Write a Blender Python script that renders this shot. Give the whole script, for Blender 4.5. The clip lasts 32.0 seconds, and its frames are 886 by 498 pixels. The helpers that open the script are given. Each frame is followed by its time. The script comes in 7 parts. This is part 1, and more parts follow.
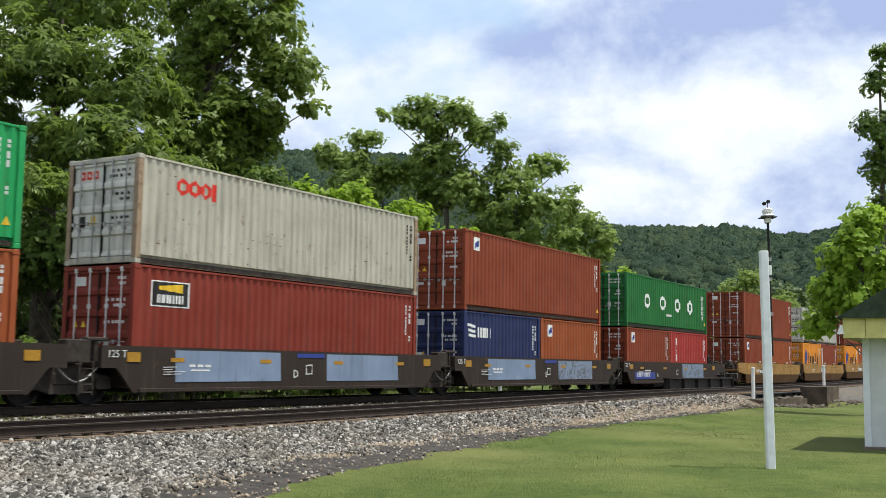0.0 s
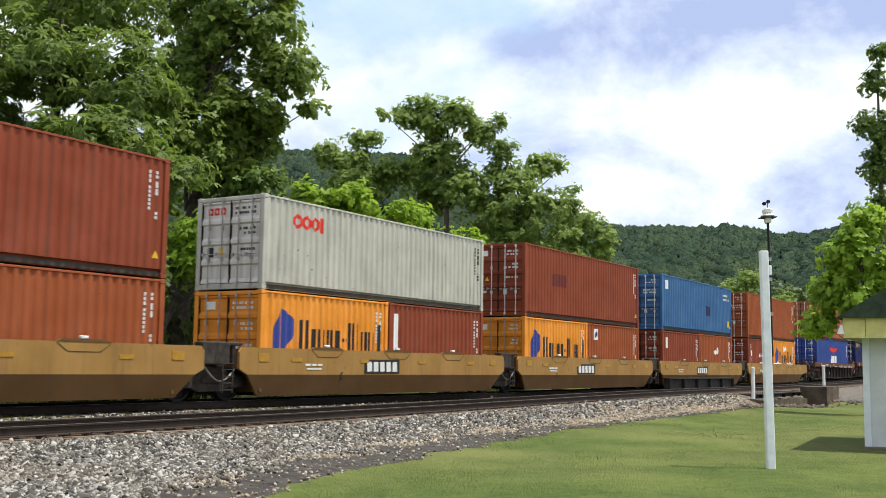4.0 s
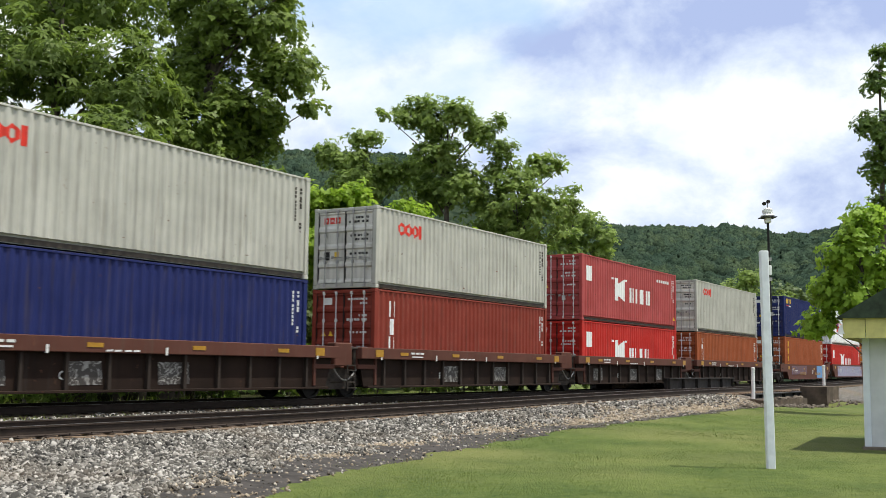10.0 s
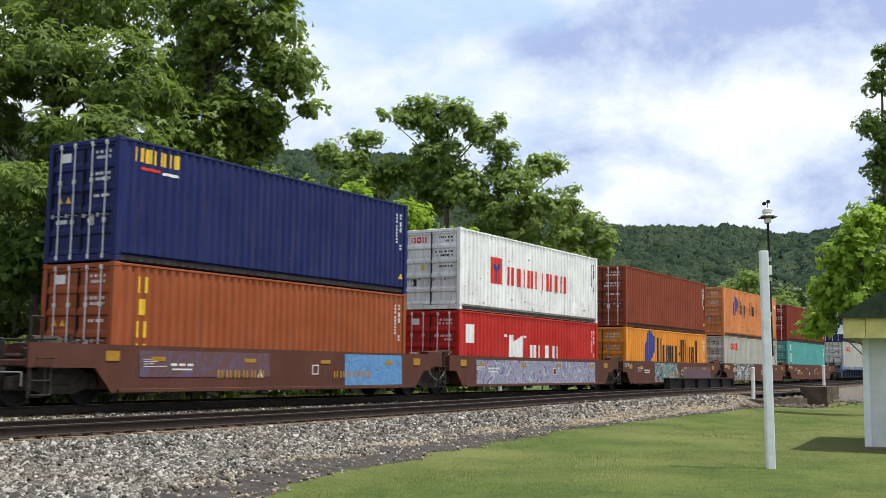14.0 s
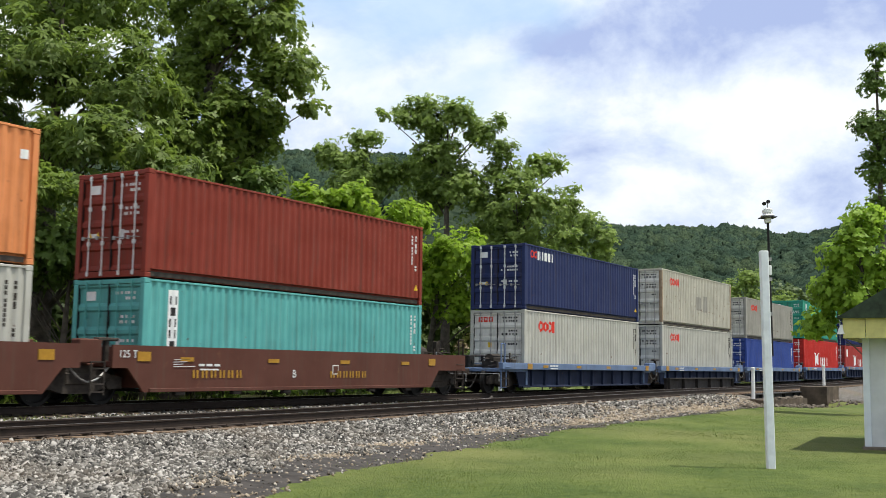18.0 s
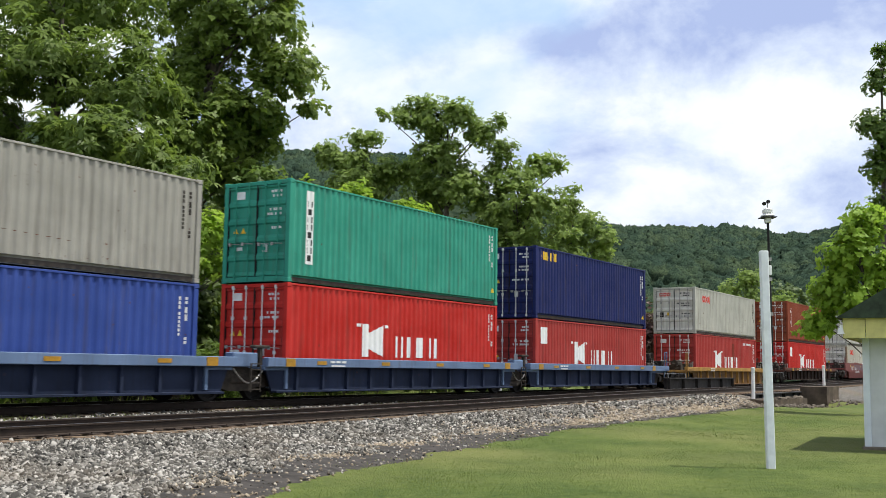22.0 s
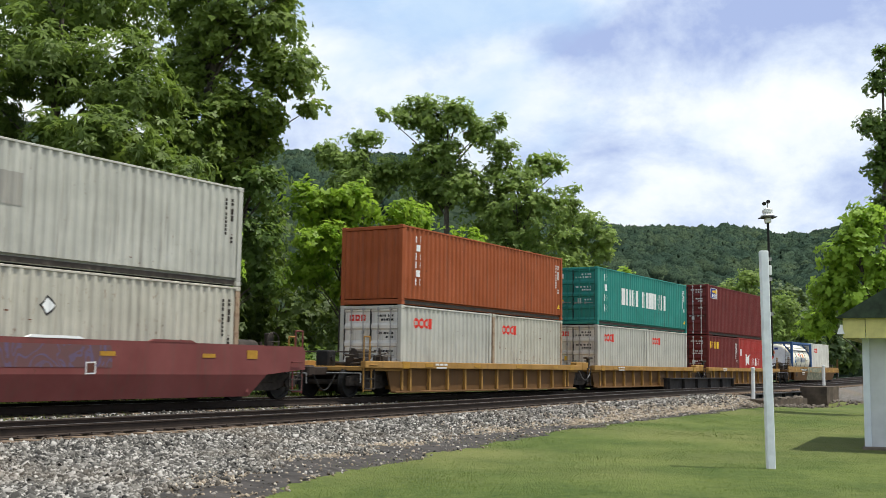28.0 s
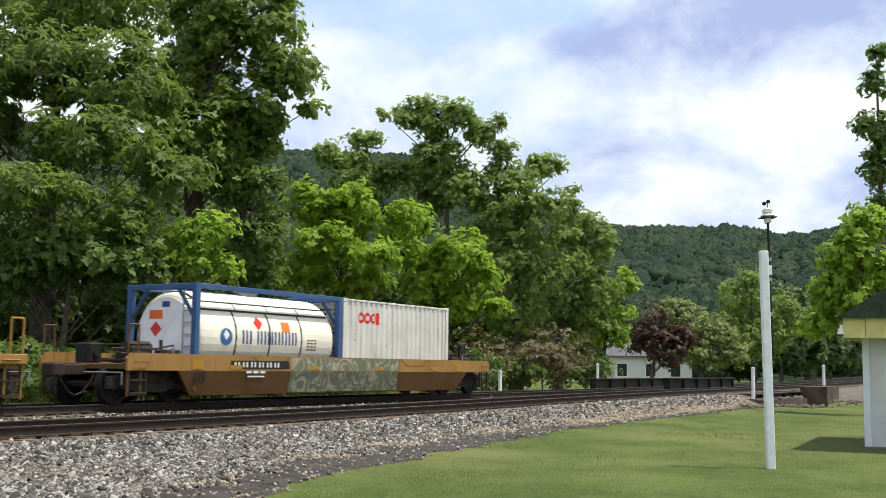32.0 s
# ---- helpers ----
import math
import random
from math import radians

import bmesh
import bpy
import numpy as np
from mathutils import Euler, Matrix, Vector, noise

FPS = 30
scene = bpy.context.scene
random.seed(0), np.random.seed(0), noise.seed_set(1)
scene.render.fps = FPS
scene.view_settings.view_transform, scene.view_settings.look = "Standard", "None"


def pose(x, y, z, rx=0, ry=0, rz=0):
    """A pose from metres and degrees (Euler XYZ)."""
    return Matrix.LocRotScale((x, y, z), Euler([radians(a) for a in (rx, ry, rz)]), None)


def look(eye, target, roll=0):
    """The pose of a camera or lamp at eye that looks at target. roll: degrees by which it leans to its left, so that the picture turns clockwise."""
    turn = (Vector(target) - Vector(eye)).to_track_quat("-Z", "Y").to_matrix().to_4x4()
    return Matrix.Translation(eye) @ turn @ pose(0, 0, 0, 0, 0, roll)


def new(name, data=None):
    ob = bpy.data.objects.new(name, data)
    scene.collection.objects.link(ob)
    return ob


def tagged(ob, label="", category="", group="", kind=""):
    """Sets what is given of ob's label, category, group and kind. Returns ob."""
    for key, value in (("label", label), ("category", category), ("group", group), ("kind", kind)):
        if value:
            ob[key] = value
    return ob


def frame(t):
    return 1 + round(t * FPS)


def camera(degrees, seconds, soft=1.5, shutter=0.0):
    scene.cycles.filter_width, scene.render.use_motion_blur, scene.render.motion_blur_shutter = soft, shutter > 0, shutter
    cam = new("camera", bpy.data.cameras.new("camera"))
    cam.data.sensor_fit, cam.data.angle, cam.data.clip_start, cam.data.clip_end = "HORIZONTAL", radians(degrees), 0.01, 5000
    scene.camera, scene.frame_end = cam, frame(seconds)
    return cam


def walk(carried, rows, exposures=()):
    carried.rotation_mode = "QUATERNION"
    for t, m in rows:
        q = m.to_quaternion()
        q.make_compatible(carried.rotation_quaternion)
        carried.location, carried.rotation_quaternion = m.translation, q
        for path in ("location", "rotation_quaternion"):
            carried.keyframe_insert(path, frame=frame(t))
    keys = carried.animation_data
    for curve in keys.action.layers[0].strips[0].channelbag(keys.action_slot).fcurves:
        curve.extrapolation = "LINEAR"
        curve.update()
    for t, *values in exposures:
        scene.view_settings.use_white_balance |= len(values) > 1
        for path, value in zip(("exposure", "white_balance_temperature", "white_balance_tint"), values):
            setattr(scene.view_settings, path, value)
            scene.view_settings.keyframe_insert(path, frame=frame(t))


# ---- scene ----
# x runs along the railway (the train comes from +x), y away from the tripod, z up.
cam = camera(44.41, 32.0, soft=0.78, shutter=0.12)
EYE = (0.0, 0.0, 1.13)
YAW, TILT, LEAN = 31.175, 6.186, 0.778
AIM = (EYE[0] + math.cos(radians(YAW)) * math.cos(radians(TILT)), EYE[1] + math.sin(radians(YAW)) * math.cos(radians(TILT)), EYE[2] + math.sin(radians(TILT)))
walk(cam, [(0, look(EYE, AIM, LEAN)), (32, look(EYE, AIM, LEAN))], exposures=[(0, 0.08, 6440, 5), (1, 0.20, 6560, 5), (3, 0.23, 6560, 5), (10, 0.15, 6510, 5), (17, 0.07, 6420, 5), (19, 0.18, 6520, 6), (20, 0.0, 6280, 6), (21, 0.0, 6300, 6), (22, 0.12, 6420, 6), (24, 0.16, 6500, 5), (28, 0.05, 6350, 5), (31, 0.16, 6480, 6), (32, 0.12, 6440, 6)])

# ---- light ----
SUN_EL, SUN_AZ = 70.0, -65.0       # height above the horizon; bearing from +x
sun = new("sun", bpy.data.lights.new("sun", "SUN"))
sun.data.energy, sun.data.angle, sun.data.color = 4.3, radians(0.7), (1.0, 0.95, 0.87)
_d = Vector((math.cos(radians(SUN_AZ)) * math.cos(radians(SUN_EL)), math.sin(radians(SUN_AZ)) * math.cos(radians(SUN_EL)), math.sin(radians(SUN_EL))))
sun.matrix_world = look(_d * 50, (0, 0, 0))
world = bpy.data.worlds.new("world")
scene.world = world
world.use_nodes = True
_n = world.node_tree
_sky = _n.nodes.new("ShaderNodeTexSky")
_sky.sky_type, _sky.sun_disc = "NISHITA", False
_sky.sun_elevation, _sky.sun_rotation = radians(SUN_EL), radians(90 - SUN_AZ)
_sky.air_density, _sky.dust_density = 1.0, 2.0
_n.links.new(_sky.outputs[0], _n.nodes["Background"].inputs[0])
_n.nodes["Background"].inputs[1].default_value = 0.15


# ---- materials ----
def nodes_of(name):
    m = bpy.data.materials.new(name)
    m.use_nodes = True
    return m, m.node_tree, m.node_tree.nodes["Principled BSDF"]


def noise_node(nt, scale, detail=4.0, rough=0.55, stretch=None, coord="Object", w=None):
    tc = nt.nodes.new("ShaderNodeTexCoord")
    n = nt.nodes.new("ShaderNodeTexNoise")
    n.inputs["Scale"].default_value, n.inputs["Detail"].default_value, n.inputs["Roughness"].default_value = scale, detail, rough
    src = tc.outputs[coord]
    if stretch:
        mp = nt.nodes.new("ShaderNodeMapping")
        mp.inputs["Scale"].default_value = stretch
        nt.links.new(src, mp.inputs[0])
        src = mp.outputs[0]
    nt.links.new(src, n.inputs["Vector"])
    return n


def ramp(nt, src, stops):
    r = nt.nodes.new("ShaderNodeValToRGB")
    while len(r.color_ramp.elements) < len(stops):
        r.color_ramp.elements.new(0.5)
    for e, (p, c) in zip(r.color_ramp.elements, stops):
        e.position, e.color = p, (*c, 1) if len(c) == 3 else c
    nt.links.new(src, r.inputs[0])
    return r


def mixc(nt, fac, a, b, mode="MIX"):
    m = nt.nodes.new("ShaderNodeMix")
    m.data_type, m.blend_type = "RGBA", mode
    for sock, v in ((m.inputs[0], fac), (m.inputs[6], a), (m.inputs[7], b)):
        if isinstance(v, (int, float)):
            sock.default_value = v
        elif isinstance(v, tuple):
            sock.default_value = (*v[:3], 1)
        else:
            nt.links.new(v, sock)
    return m.outputs[2]


def bump(nt, bsdf, src, strength, dist):
    b = nt.nodes.new("ShaderNodeBump")
    b.inputs["Strength"].default_value, b.inputs["Distance"].default_value = strength, dist
    nt.links.new(src, b.inputs["Height"])
    nt.links.new(b.outputs[0], bsdf.inputs["Normal"])


def paint(name, rgb, rust=0.25, rough=0.62, grime=(0.09, 0.07, 0.055), fade=0.12):
    """Weathered painted steel: faded in patches, streaked with grime, pitted with rust."""
    m, nt, b = nodes_of(name)
    big = noise_node(nt, 0.9, 5)
    light = tuple(min(1, c * (1 + fade) + 0.05 * max(rgb)) for c in rgb)
    dark = tuple(c * (1 - fade) for c in rgb)
    base = ramp(nt, big.outputs[0], [(0.3, dark), (0.7, light)]).outputs[0]
    streak = noise_node(nt, 1.0, 5, 0.6, stretch=(7, 7, 0.5))
    sm = ramp(nt, streak.outputs[0], [(0.52, (0, 0, 0)), (0.78, (0.45, 0.45, 0.45))]).outputs[0]
    base = mixc(nt, sm, base, grime)
    runs = noise_node(nt, 1.0, 3, 0.5, stretch=(16, 16, 0.35))
    rr = ramp(nt, runs.outputs[0], [(0.60, (0, 0, 0)), (0.70, (0.5, 0.5, 0.5))]).outputs[0]
    gate = ramp(nt, noise_node(nt, 0.6, 2).outputs[0], [(0.45, (0, 0, 0)), (0.65, (1, 1, 1))]).outputs[0]
    base = mixc(nt, mixc(nt, 1.0, rr, gate, "MULTIPLY"), base, tuple(0.45 * c + 0.02 for c in rgb))
    rn = noise_node(nt, 3.2, 8, 0.7, stretch=(1.6, 1.6, 0.8))
    rm = ramp(nt, rn.outputs[0], [(0.70 - 0.22 * rust, (0, 0, 0)), (0.80 - 0.18 * rust, (1, 1, 1))]).outputs[0]
    mul = nt.nodes.new("ShaderNodeMath")
    mul.operation, mul.inputs[1].default_value = "MULTIPLY", min(1.0, 0.35 + rust)
    nt.links.new(rm, mul.inputs[0])
    base = mixc(nt, mul.outputs[0], base, (0.16, 0.075, 0.04))
    chip = ramp(nt, noise_node(nt, 9.0, 3, 0.6, stretch=(1, 1, 0.7)).outputs[0], [(0.66, (0, 0, 0)), (0.70, (0.8, 0.8, 0.8))]).outputs[0]
    where = ramp(nt, noise_node(nt, 0.55, 3).outputs[0], [(0.50, (0, 0, 0)), (0.62, (1, 1, 1))]).outputs[0]
    base = mixc(nt, mixc(nt, 1.0, chip, where, "MULTIPLY"), base, (0.10, 0.045, 0.028))
    nt.links.new(base, b.inputs["Base Color"])
    b.inputs["Roughness"].default_value = rough
    b.inputs["Specular IOR Level"].default_value = 0.16
    bump(nt, b, big.outputs[0], 0.15, 0.02)
    return m


def plain(name, rgb, rough=0.7, metal=0.0, var=0.2, scale=4.0, relief=0.1):
    m, nt, b = nodes_of(name)
    n = noise_node(nt, scale, 6)
    c = ramp(nt, n.outputs[0], [(0.3, tuple(x * (1 - var) for x in rgb)), (0.7, tuple(min(1, x * (1 + var)) for x in rgb))])
    nt.links.new(c.outputs[0], b.inputs["Base Color"])
    b.inputs["Roughness"].default_value, b.inputs["Metallic"].default_value = rough, metal
    b.inputs["Specular IOR Level"].default_value = 0.3
    if relief:
        bump(nt, b, n.outputs[0], relief, 0.02)
    return m


def foliage(name, dark, light, glow=0.35):
    """Leaves: each one its own shade, with light coming through."""
    m, nt, b = nodes_of(name)
    g = nt.nodes.new("ShaderNodeNewGeometry")
    c1 = ramp(nt, g.outputs["Random Per Island"], [(0.0, dark), (1.0, light)]).outputs[0]
    big = noise_node(nt, 0.35, 3, coord="Object")
    c = mixc(nt, ramp(nt, big.outputs[0], [(0.35, (0, 0, 0)), (0.7, (0.6, 0.6, 0.6))]).outputs[0], c1, light)
    nt.links.new(c, b.inputs["Base Color"])
    b.inputs["Roughness"].default_value, b.inputs["Specular IOR Level"].default_value = 0.5, 0.25
    tr = nt.nodes.new("ShaderNodeBsdfTranslucent")
    nt.links.new(mixc(nt, 0.35, c, (0.3, 0.42, 0.05)), tr.inputs[0])
    mix = nt.nodes.new("ShaderNodeMixShader")
    mix.inputs[0].default_value = glow
    nt.links.new(b.outputs[0], mix.inputs[1])
    nt.links.new(tr.outputs[0], mix.inputs[2])
    nt.links.new(mix.outputs[0], nt.nodes["Material Output"].inputs[0])
    return m


STEEL = plain("worn_steel", (0.33, 0.32, 0.31), 0.4, 0.6, 0.2, 8)
RAIL_RUST = plain("rusty_rail", (0.036, 0.025, 0.019), 0.75, 0.1, 0.3, 5)
RAIL_TOP = plain("polished_rail_head", (0.30, 0.29, 0.28), 0.35, 0.85, 0.2, 6, 0)
TIMBER = plain("old_timber", (0.16, 0.112, 0.075), 0.85, 0, 0.4, 6, 0.4)
BLACK = plain("black_iron", (0.016, 0.015, 0.014), 0.7, 0.2, 0.4, 5)
DIRTY = plain("grimy_iron", (0.042, 0.034, 0.028), 0.85, 0.1, 0.5, 6)
WHITE = plain("white_paint", (0.78, 0.78, 0.77), 0.5, 0, 0.06, 5, 0)
YELLOWTAPE = plain("yellow_reflector", (0.36, 0.19, 0.02), 0.45, 0, 0.2, 9, 0)
LOGO_RED = plain("red_decal", (0.62, 0.035, 0.02), 0.5, 0, 0.12, 6, 0)
LOGO_YELLOW = plain("yellow_decal", (0.75, 0.48, 0.03), 0.5, 0, 0.1, 6, 0)
LOGO_BLUE = plain("blue_decal", (0.03, 0.05, 0.25), 0.5, 0, 0.1, 6, 0)
LOGO_BLACK = plain("black_decal", (0.02, 0.018, 0.018), 0.5, 0, 0.1, 6, 0)
SCUFF = plain("rust_and_scraped_paint", (0.15, 0.065, 0.04), 0.9, 0, 0.5, 9, 0)
BARS = plain("chalky_lettering", (0.66, 0.66, 0.65), 0.6, 0, 0.1, 9, 0)
GIRDER = plain("black_bridge_paint", (0.028, 0.026, 0.025), 0.75, 0.1, 0.4, 3)
# grime colour darkened further to hold the shade beneath a container
UNDER = plain("shaded_grimy_rail", (0.055, 0.045, 0.038), 0.85, 0, 0.35, 3)
CONCRETE = plain("old_concrete", (0.145, 0.118, 0.09), 0.9, 0, 0.5, 1.6, 0.4)

PAINT = {
    "cream": paint("cream_container_paint", (0.44, 0.415, 0.345), 0.5),
    "pale": paint("pale_and_lightened_door_paint", (0.64, 0.62, 0.565), 0.4),
    "tank_blue": paint("dull_blue_frame_paint", (0.045, 0.10, 0.23), 0.1),
    "rust_edge": paint("rust_streaked_post_paint", (0.33, 0.24, 0.16), 0.8),
    "ivory": paint("ivory_container_paint", (0.435, 0.425, 0.375), 0.28),
    "grey": paint("grey_container_paint", (0.31, 0.295, 0.26), 0.16),
    "white": paint("white_container_paint", (0.80, 0.80, 0.80), 0.42),
    "brown": paint("red_brown_container_paint", (0.225, 0.046, 0.019), 0.14),
    "oxide": paint("oxide_red_container_paint", (0.205, 0.031, 0.018), 0.10),
    "maroon": paint("maroon_container_paint", (0.14, 0.025, 0.023), 0.10),
    "rust": paint("rust_orange_container_paint", (0.29, 0.070, 0.020), 0.14),
    "tan": paint("faded_terracotta_paint", (0.33, 0.105, 0.043), 0.22),
    "rose": paint("faded_red_container_paint", (0.35, 0.036, 0.030), 0.12),
    "pink": paint("sun_faded_pinkish_red_paint", (0.37, 0.060, 0.058), 0.12),
    "red": paint("bright_red_container_paint", (0.46, 0.016, 0.010), 0.06),
    "orange": paint("orange_container_paint", (0.72, 0.26, 0.02), 0.15),
    "peach": paint("faded_orange_container_paint", (0.64, 0.225, 0.075), 0.3),
    "green": paint("green_container_paint", (0.020, 0.145, 0.036), 0.06),
    "jade": paint("jade_container_paint", (0.035, 0.27, 0.19), 0.06),
    "teal": paint("teal_container_paint", (0.03, 0.22, 0.185), 0.08),
    "aqua": paint("pale_aqua_container_paint", (0.10, 0.36, 0.34), 0.12),
    "navy": paint("navy_container_paint", (0.012, 0.019, 0.10), 0.05),
    "slate": paint("slate_navy_container_paint", (0.022, 0.032, 0.10), 0.06),
    "blue": paint("blue_container_paint", (0.030, 0.062, 0.26), 0.08),
    "sky": paint("faded_blue_container_paint", (0.040, 0.125, 0.29), 0.20),
    "cobalt": paint("cobalt_container_paint", (0.04, 0.085, 0.33), 0.06),
    "bright_green": paint("bright_green_container_paint", (0.02, 0.30, 0.09), 0.05),
}
CAR = {
    "dark": paint("dark_brown_car_paint", (0.034, 0.025, 0.020), 0.4, 0.7),
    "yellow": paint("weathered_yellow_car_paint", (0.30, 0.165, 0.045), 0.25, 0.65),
    "ochre": paint("darker_ochre_car_paint", (0.125, 0.064, 0.022), 0.35, 0.7),
    "gold": paint("yellow_rib_car_paint", (0.33, 0.18, 0.045), 0.3, 0.65),
    "brown": paint("brown_car_paint", (0.095, 0.036, 0.025), 0.4, 0.7),
    "steelblue": paint("faded_blue_car_paint", (0.12, 0.175, 0.29), 0.3, 0.6),
    # web colours, much darker than the top chords above them
    "dark_web": paint("dark_web_car_paint", (0.021, 0.012, 0.0085), 0.25, 0.9, (0.012, 0.008, 0.006), 0.3),
    "inkblue": paint("dark_blue_web_paint", (0.017, 0.024, 0.050), 0.2, 0.85, (0.012, 0.010, 0.010), 0.3),
    "oxide": paint("purple_brown_car_paint", (0.165, 0.048, 0.044), 0.2, 0.6),
}


# ---- mesh helpers ----
def chamfered(x0, y0, z0, x1, y1, z1, c=0.0):
    """Vertices and faces of a box with cut edges."""
    if c <= 0:
        v = [(x, y, z) for x in (x0, x1) for y in (y0, y1) for z in (z0, z1)]
        return v, [(0, 1, 3, 2), (4, 6, 7, 5), (0, 4, 5, 1), (2, 3, 7, 6), (0, 2, 6, 4), (1, 5, 7, 3)]
    v, f = [], []
    ids = {}
    lo, hi = (x0, y0, z0), (x1, y1, z1)
    for sx in (0, 1):
        for sy in (0, 1):
            for sz in (0, 1):
                for k in range(3):
                    p = [hi[i] if s else lo[i] for i, s in enumerate((sx, sy, sz))]
                    for i, s in enumerate((sx, sy, sz)):
                        if i != k:
                            p[i] += -c if s else c
                    ids[sx, sy, sz, k] = len(v)
                    v.append(tuple(p))
    for k in range(3):
        a, b = [i for i in range(3) if i != k]
        for s in (0, 1):
            loop = []
            for sa, sb in ((0, 0), (1, 0), (1, 1), (0, 1)):
                key = [0, 0, 0]
                key[k], key[a], key[b] = s, sa, sb
                loop.append(ids[(*key, k)])
            flip = (s == 0) != (k == 1)
            f.append(tuple(reversed(loop)) if flip else tuple(loop))
    for k in range(3):
        a, b = [i for i in range(3) if i != k]
        for sa in (0, 1):
            for sb in (0, 1):
                e = []
                for s in (0, 1):
                    key = [0, 0, 0]
                    key[k], key[a], key[b] = s, sa, sb
                    e.append((ids[(*key, a)], ids[(*key, b)]))
                f.append((e[0][0], e[0][1], e[1][1], e[1][0]))
    for sx in (0, 1):
        for sy in (0, 1):
            for sz in (0, 1):
                f.append(tuple(ids[sx, sy, sz, k] for k in range(3)))
    return v, f


def mesh_of(name, vf_list, smooth=False):
    v, f = [], []
    for vv, ff in vf_list:
        o = len(v)
        v += vv
        f += [tuple(i + o for i in q) for q in ff]
    me = bpy.data.meshes.new(name)
    me.from_pydata(v, [], f)
    bm = bmesh.new()
    bm.from_mesh(me)
    bmesh.ops.recalc_face_normals(bm, faces=bm.faces)
    bm.to_mesh(me)
    bm.free()
    if smooth:
        me.shade_smooth()
    return me


def box(*a, c=0.0):
    return chamfered(*a, c)


def prism(profile, x0, x1):
    """A closed y-z outline drawn along x."""
    n = len(profile)
    v = [(x0, y, z) for y, z in profile] + [(x1, y, z) for y, z in profile]
    f = [(i, (i + 1) % n, n + (i + 1) % n, n + i) for i in range(n)]
    return v, f + [tuple(range(n)), tuple(range(2 * n - 1, n - 1, -1))]


def slab(outline, y0, y1):
    """A closed x-z outline drawn along y."""
    n = len(outline)
    v = [(x, y0, z) for x, z in outline] + [(x, y1, z) for x, z in outline]
    f = [(i, (i + 1) % n, n + (i + 1) % n, n + i) for i in range(n)]
    return v, f + [tuple(range(n)), tuple(range(2 * n - 1, n - 1, -1))]


def tube(p, q, r0, r1=None, n=8, caps=True):
    """A round bar from p to q."""
    p, q = Vector(p), Vector(q)
    r1 = r0 if r1 is None else r1
    d = (q - p).normalized()
    a = d.orthogonal().normalized()
    b = d.cross(a)
    v = []
    for c, r in ((p, r0), (q, r1)):
        for i in range(n):
            t = 2 * math.pi * i / n
            v.append(tuple(c + (a * math.cos(t) + b * math.sin(t)) * r))
    f = [(i, (i + 1) % n, n + (i + 1) % n, n + i) for i in range(n)]
    if caps:
        f += [tuple(range(n)), tuple(range(2 * n - 1, n - 1, -1))]
    return v, f


def put(name, me, mat, parent=None, label="", m=None, kind=""):
    """A mesh object, with its material on the object, under its thing or part."""
    ob = new(name, me)
    if not me.materials:
        me.materials.append(None)
    ob.material_slots[0].link = "OBJECT"
    ob.material_slots[0].material = mat
    if parent is not None:
        ob.parent = parent
    if m is not None:
        ob.matrix_basis = m
    return tagged(ob, label=label, kind=kind)


MESHES = {}


def cached(key, make):
    if key not in MESHES:
        MESHES[key] = make()
    return MESHES[key]


def site(bearing, r):
    return r * math.cos(radians(bearing)), r * math.sin(radians(bearing))


# ---- train: timing ----
TRACK_Y, NEAR_Y = 20.31, 16.15
RAIL_Z, NEAR_Z = 0.17, 0.05


def travelled(t):
    k = t / 16 - 1
    return 15.29141 * t - 1.43795 * k ** 2 + 0.14758 * k ** 3 + 0.30561 * k ** 4


def near_rise(x):
    """The near track climbs to the level of the main one at the bridge."""
    k = max(0.0, min(1.0, (x - 15) / 35))
    return 0.2 * k * k * (3 - 2 * k)


def rise(x):
    """The line climbs a little beyond the bridge."""
    x = min(x, 160)
    return 1.0e-4 * (x - 45) ** 2 if x > 45 else 0.0


MOVING = []


def motions():
    for ob, u, z in MOVING:
        times = [i * 0.5 for i in range(65)]
        rows = [t for t in times if 20 < u - travelled(t) < 175]
        rows = sorted({0.0, 8.0, 16.0, 24.0, 32.0, *rows[::2]})
        walk(ob, [(t, pose(u - travelled(t), TRACK_Y, z + rise(u - travelled(t)))) for t in rows])
    sx, sy = site(8.95, 62)
    sz = swaying_tree.location.z
    walk(swaying_tree, [(2.0 * i, pose(sx, sy, sz, 0.5 * math.sin(1.9 * i), 0.6 * math.sin(2.7 * i + 1), 0)) for i in range(17)])
    cx, cy, cz = EYE
    walk(sky_backdrop, [(0, pose(cx, cy, cz, 0, 0, 1.8)), (16, pose(cx, cy, cz)), (32, pose(cx, cy, cz, 0, 0, -1.8))])


# ---- containers ----
CW = 2.438
PITCH, DEEP = 0.278, 0.038
SIDE = 0.010          # how far the side panels lie behind the rails


def ripple(x, x0):
    """Depth of the corrugated side at x, behind its outer face."""
    k = ((x - x0) % PITCH) / PITCH
    if k < 0.26:
        return 0.0
    if k < 0.5:
        return DEEP * (k - 0.26) / 0.24
    if k < 0.76:
        return DEEP
    return DEEP * (1 - (k - 0.76) / 0.24)


def ripple_xs(x0, x1, start):
    xs = [x0, x1]
    k0 = int((x0 - start) // PITCH) - 1
    for k in range(k0, int((x1 - start) // PITCH) + 2):
        for c in (0.0, 0.26, 0.5, 0.76):
            x = start + (k + c) * PITCH
            if x0 + 1e-4 < x < x1 - 1e-4:
                xs.append(x)
    return sorted(xs)


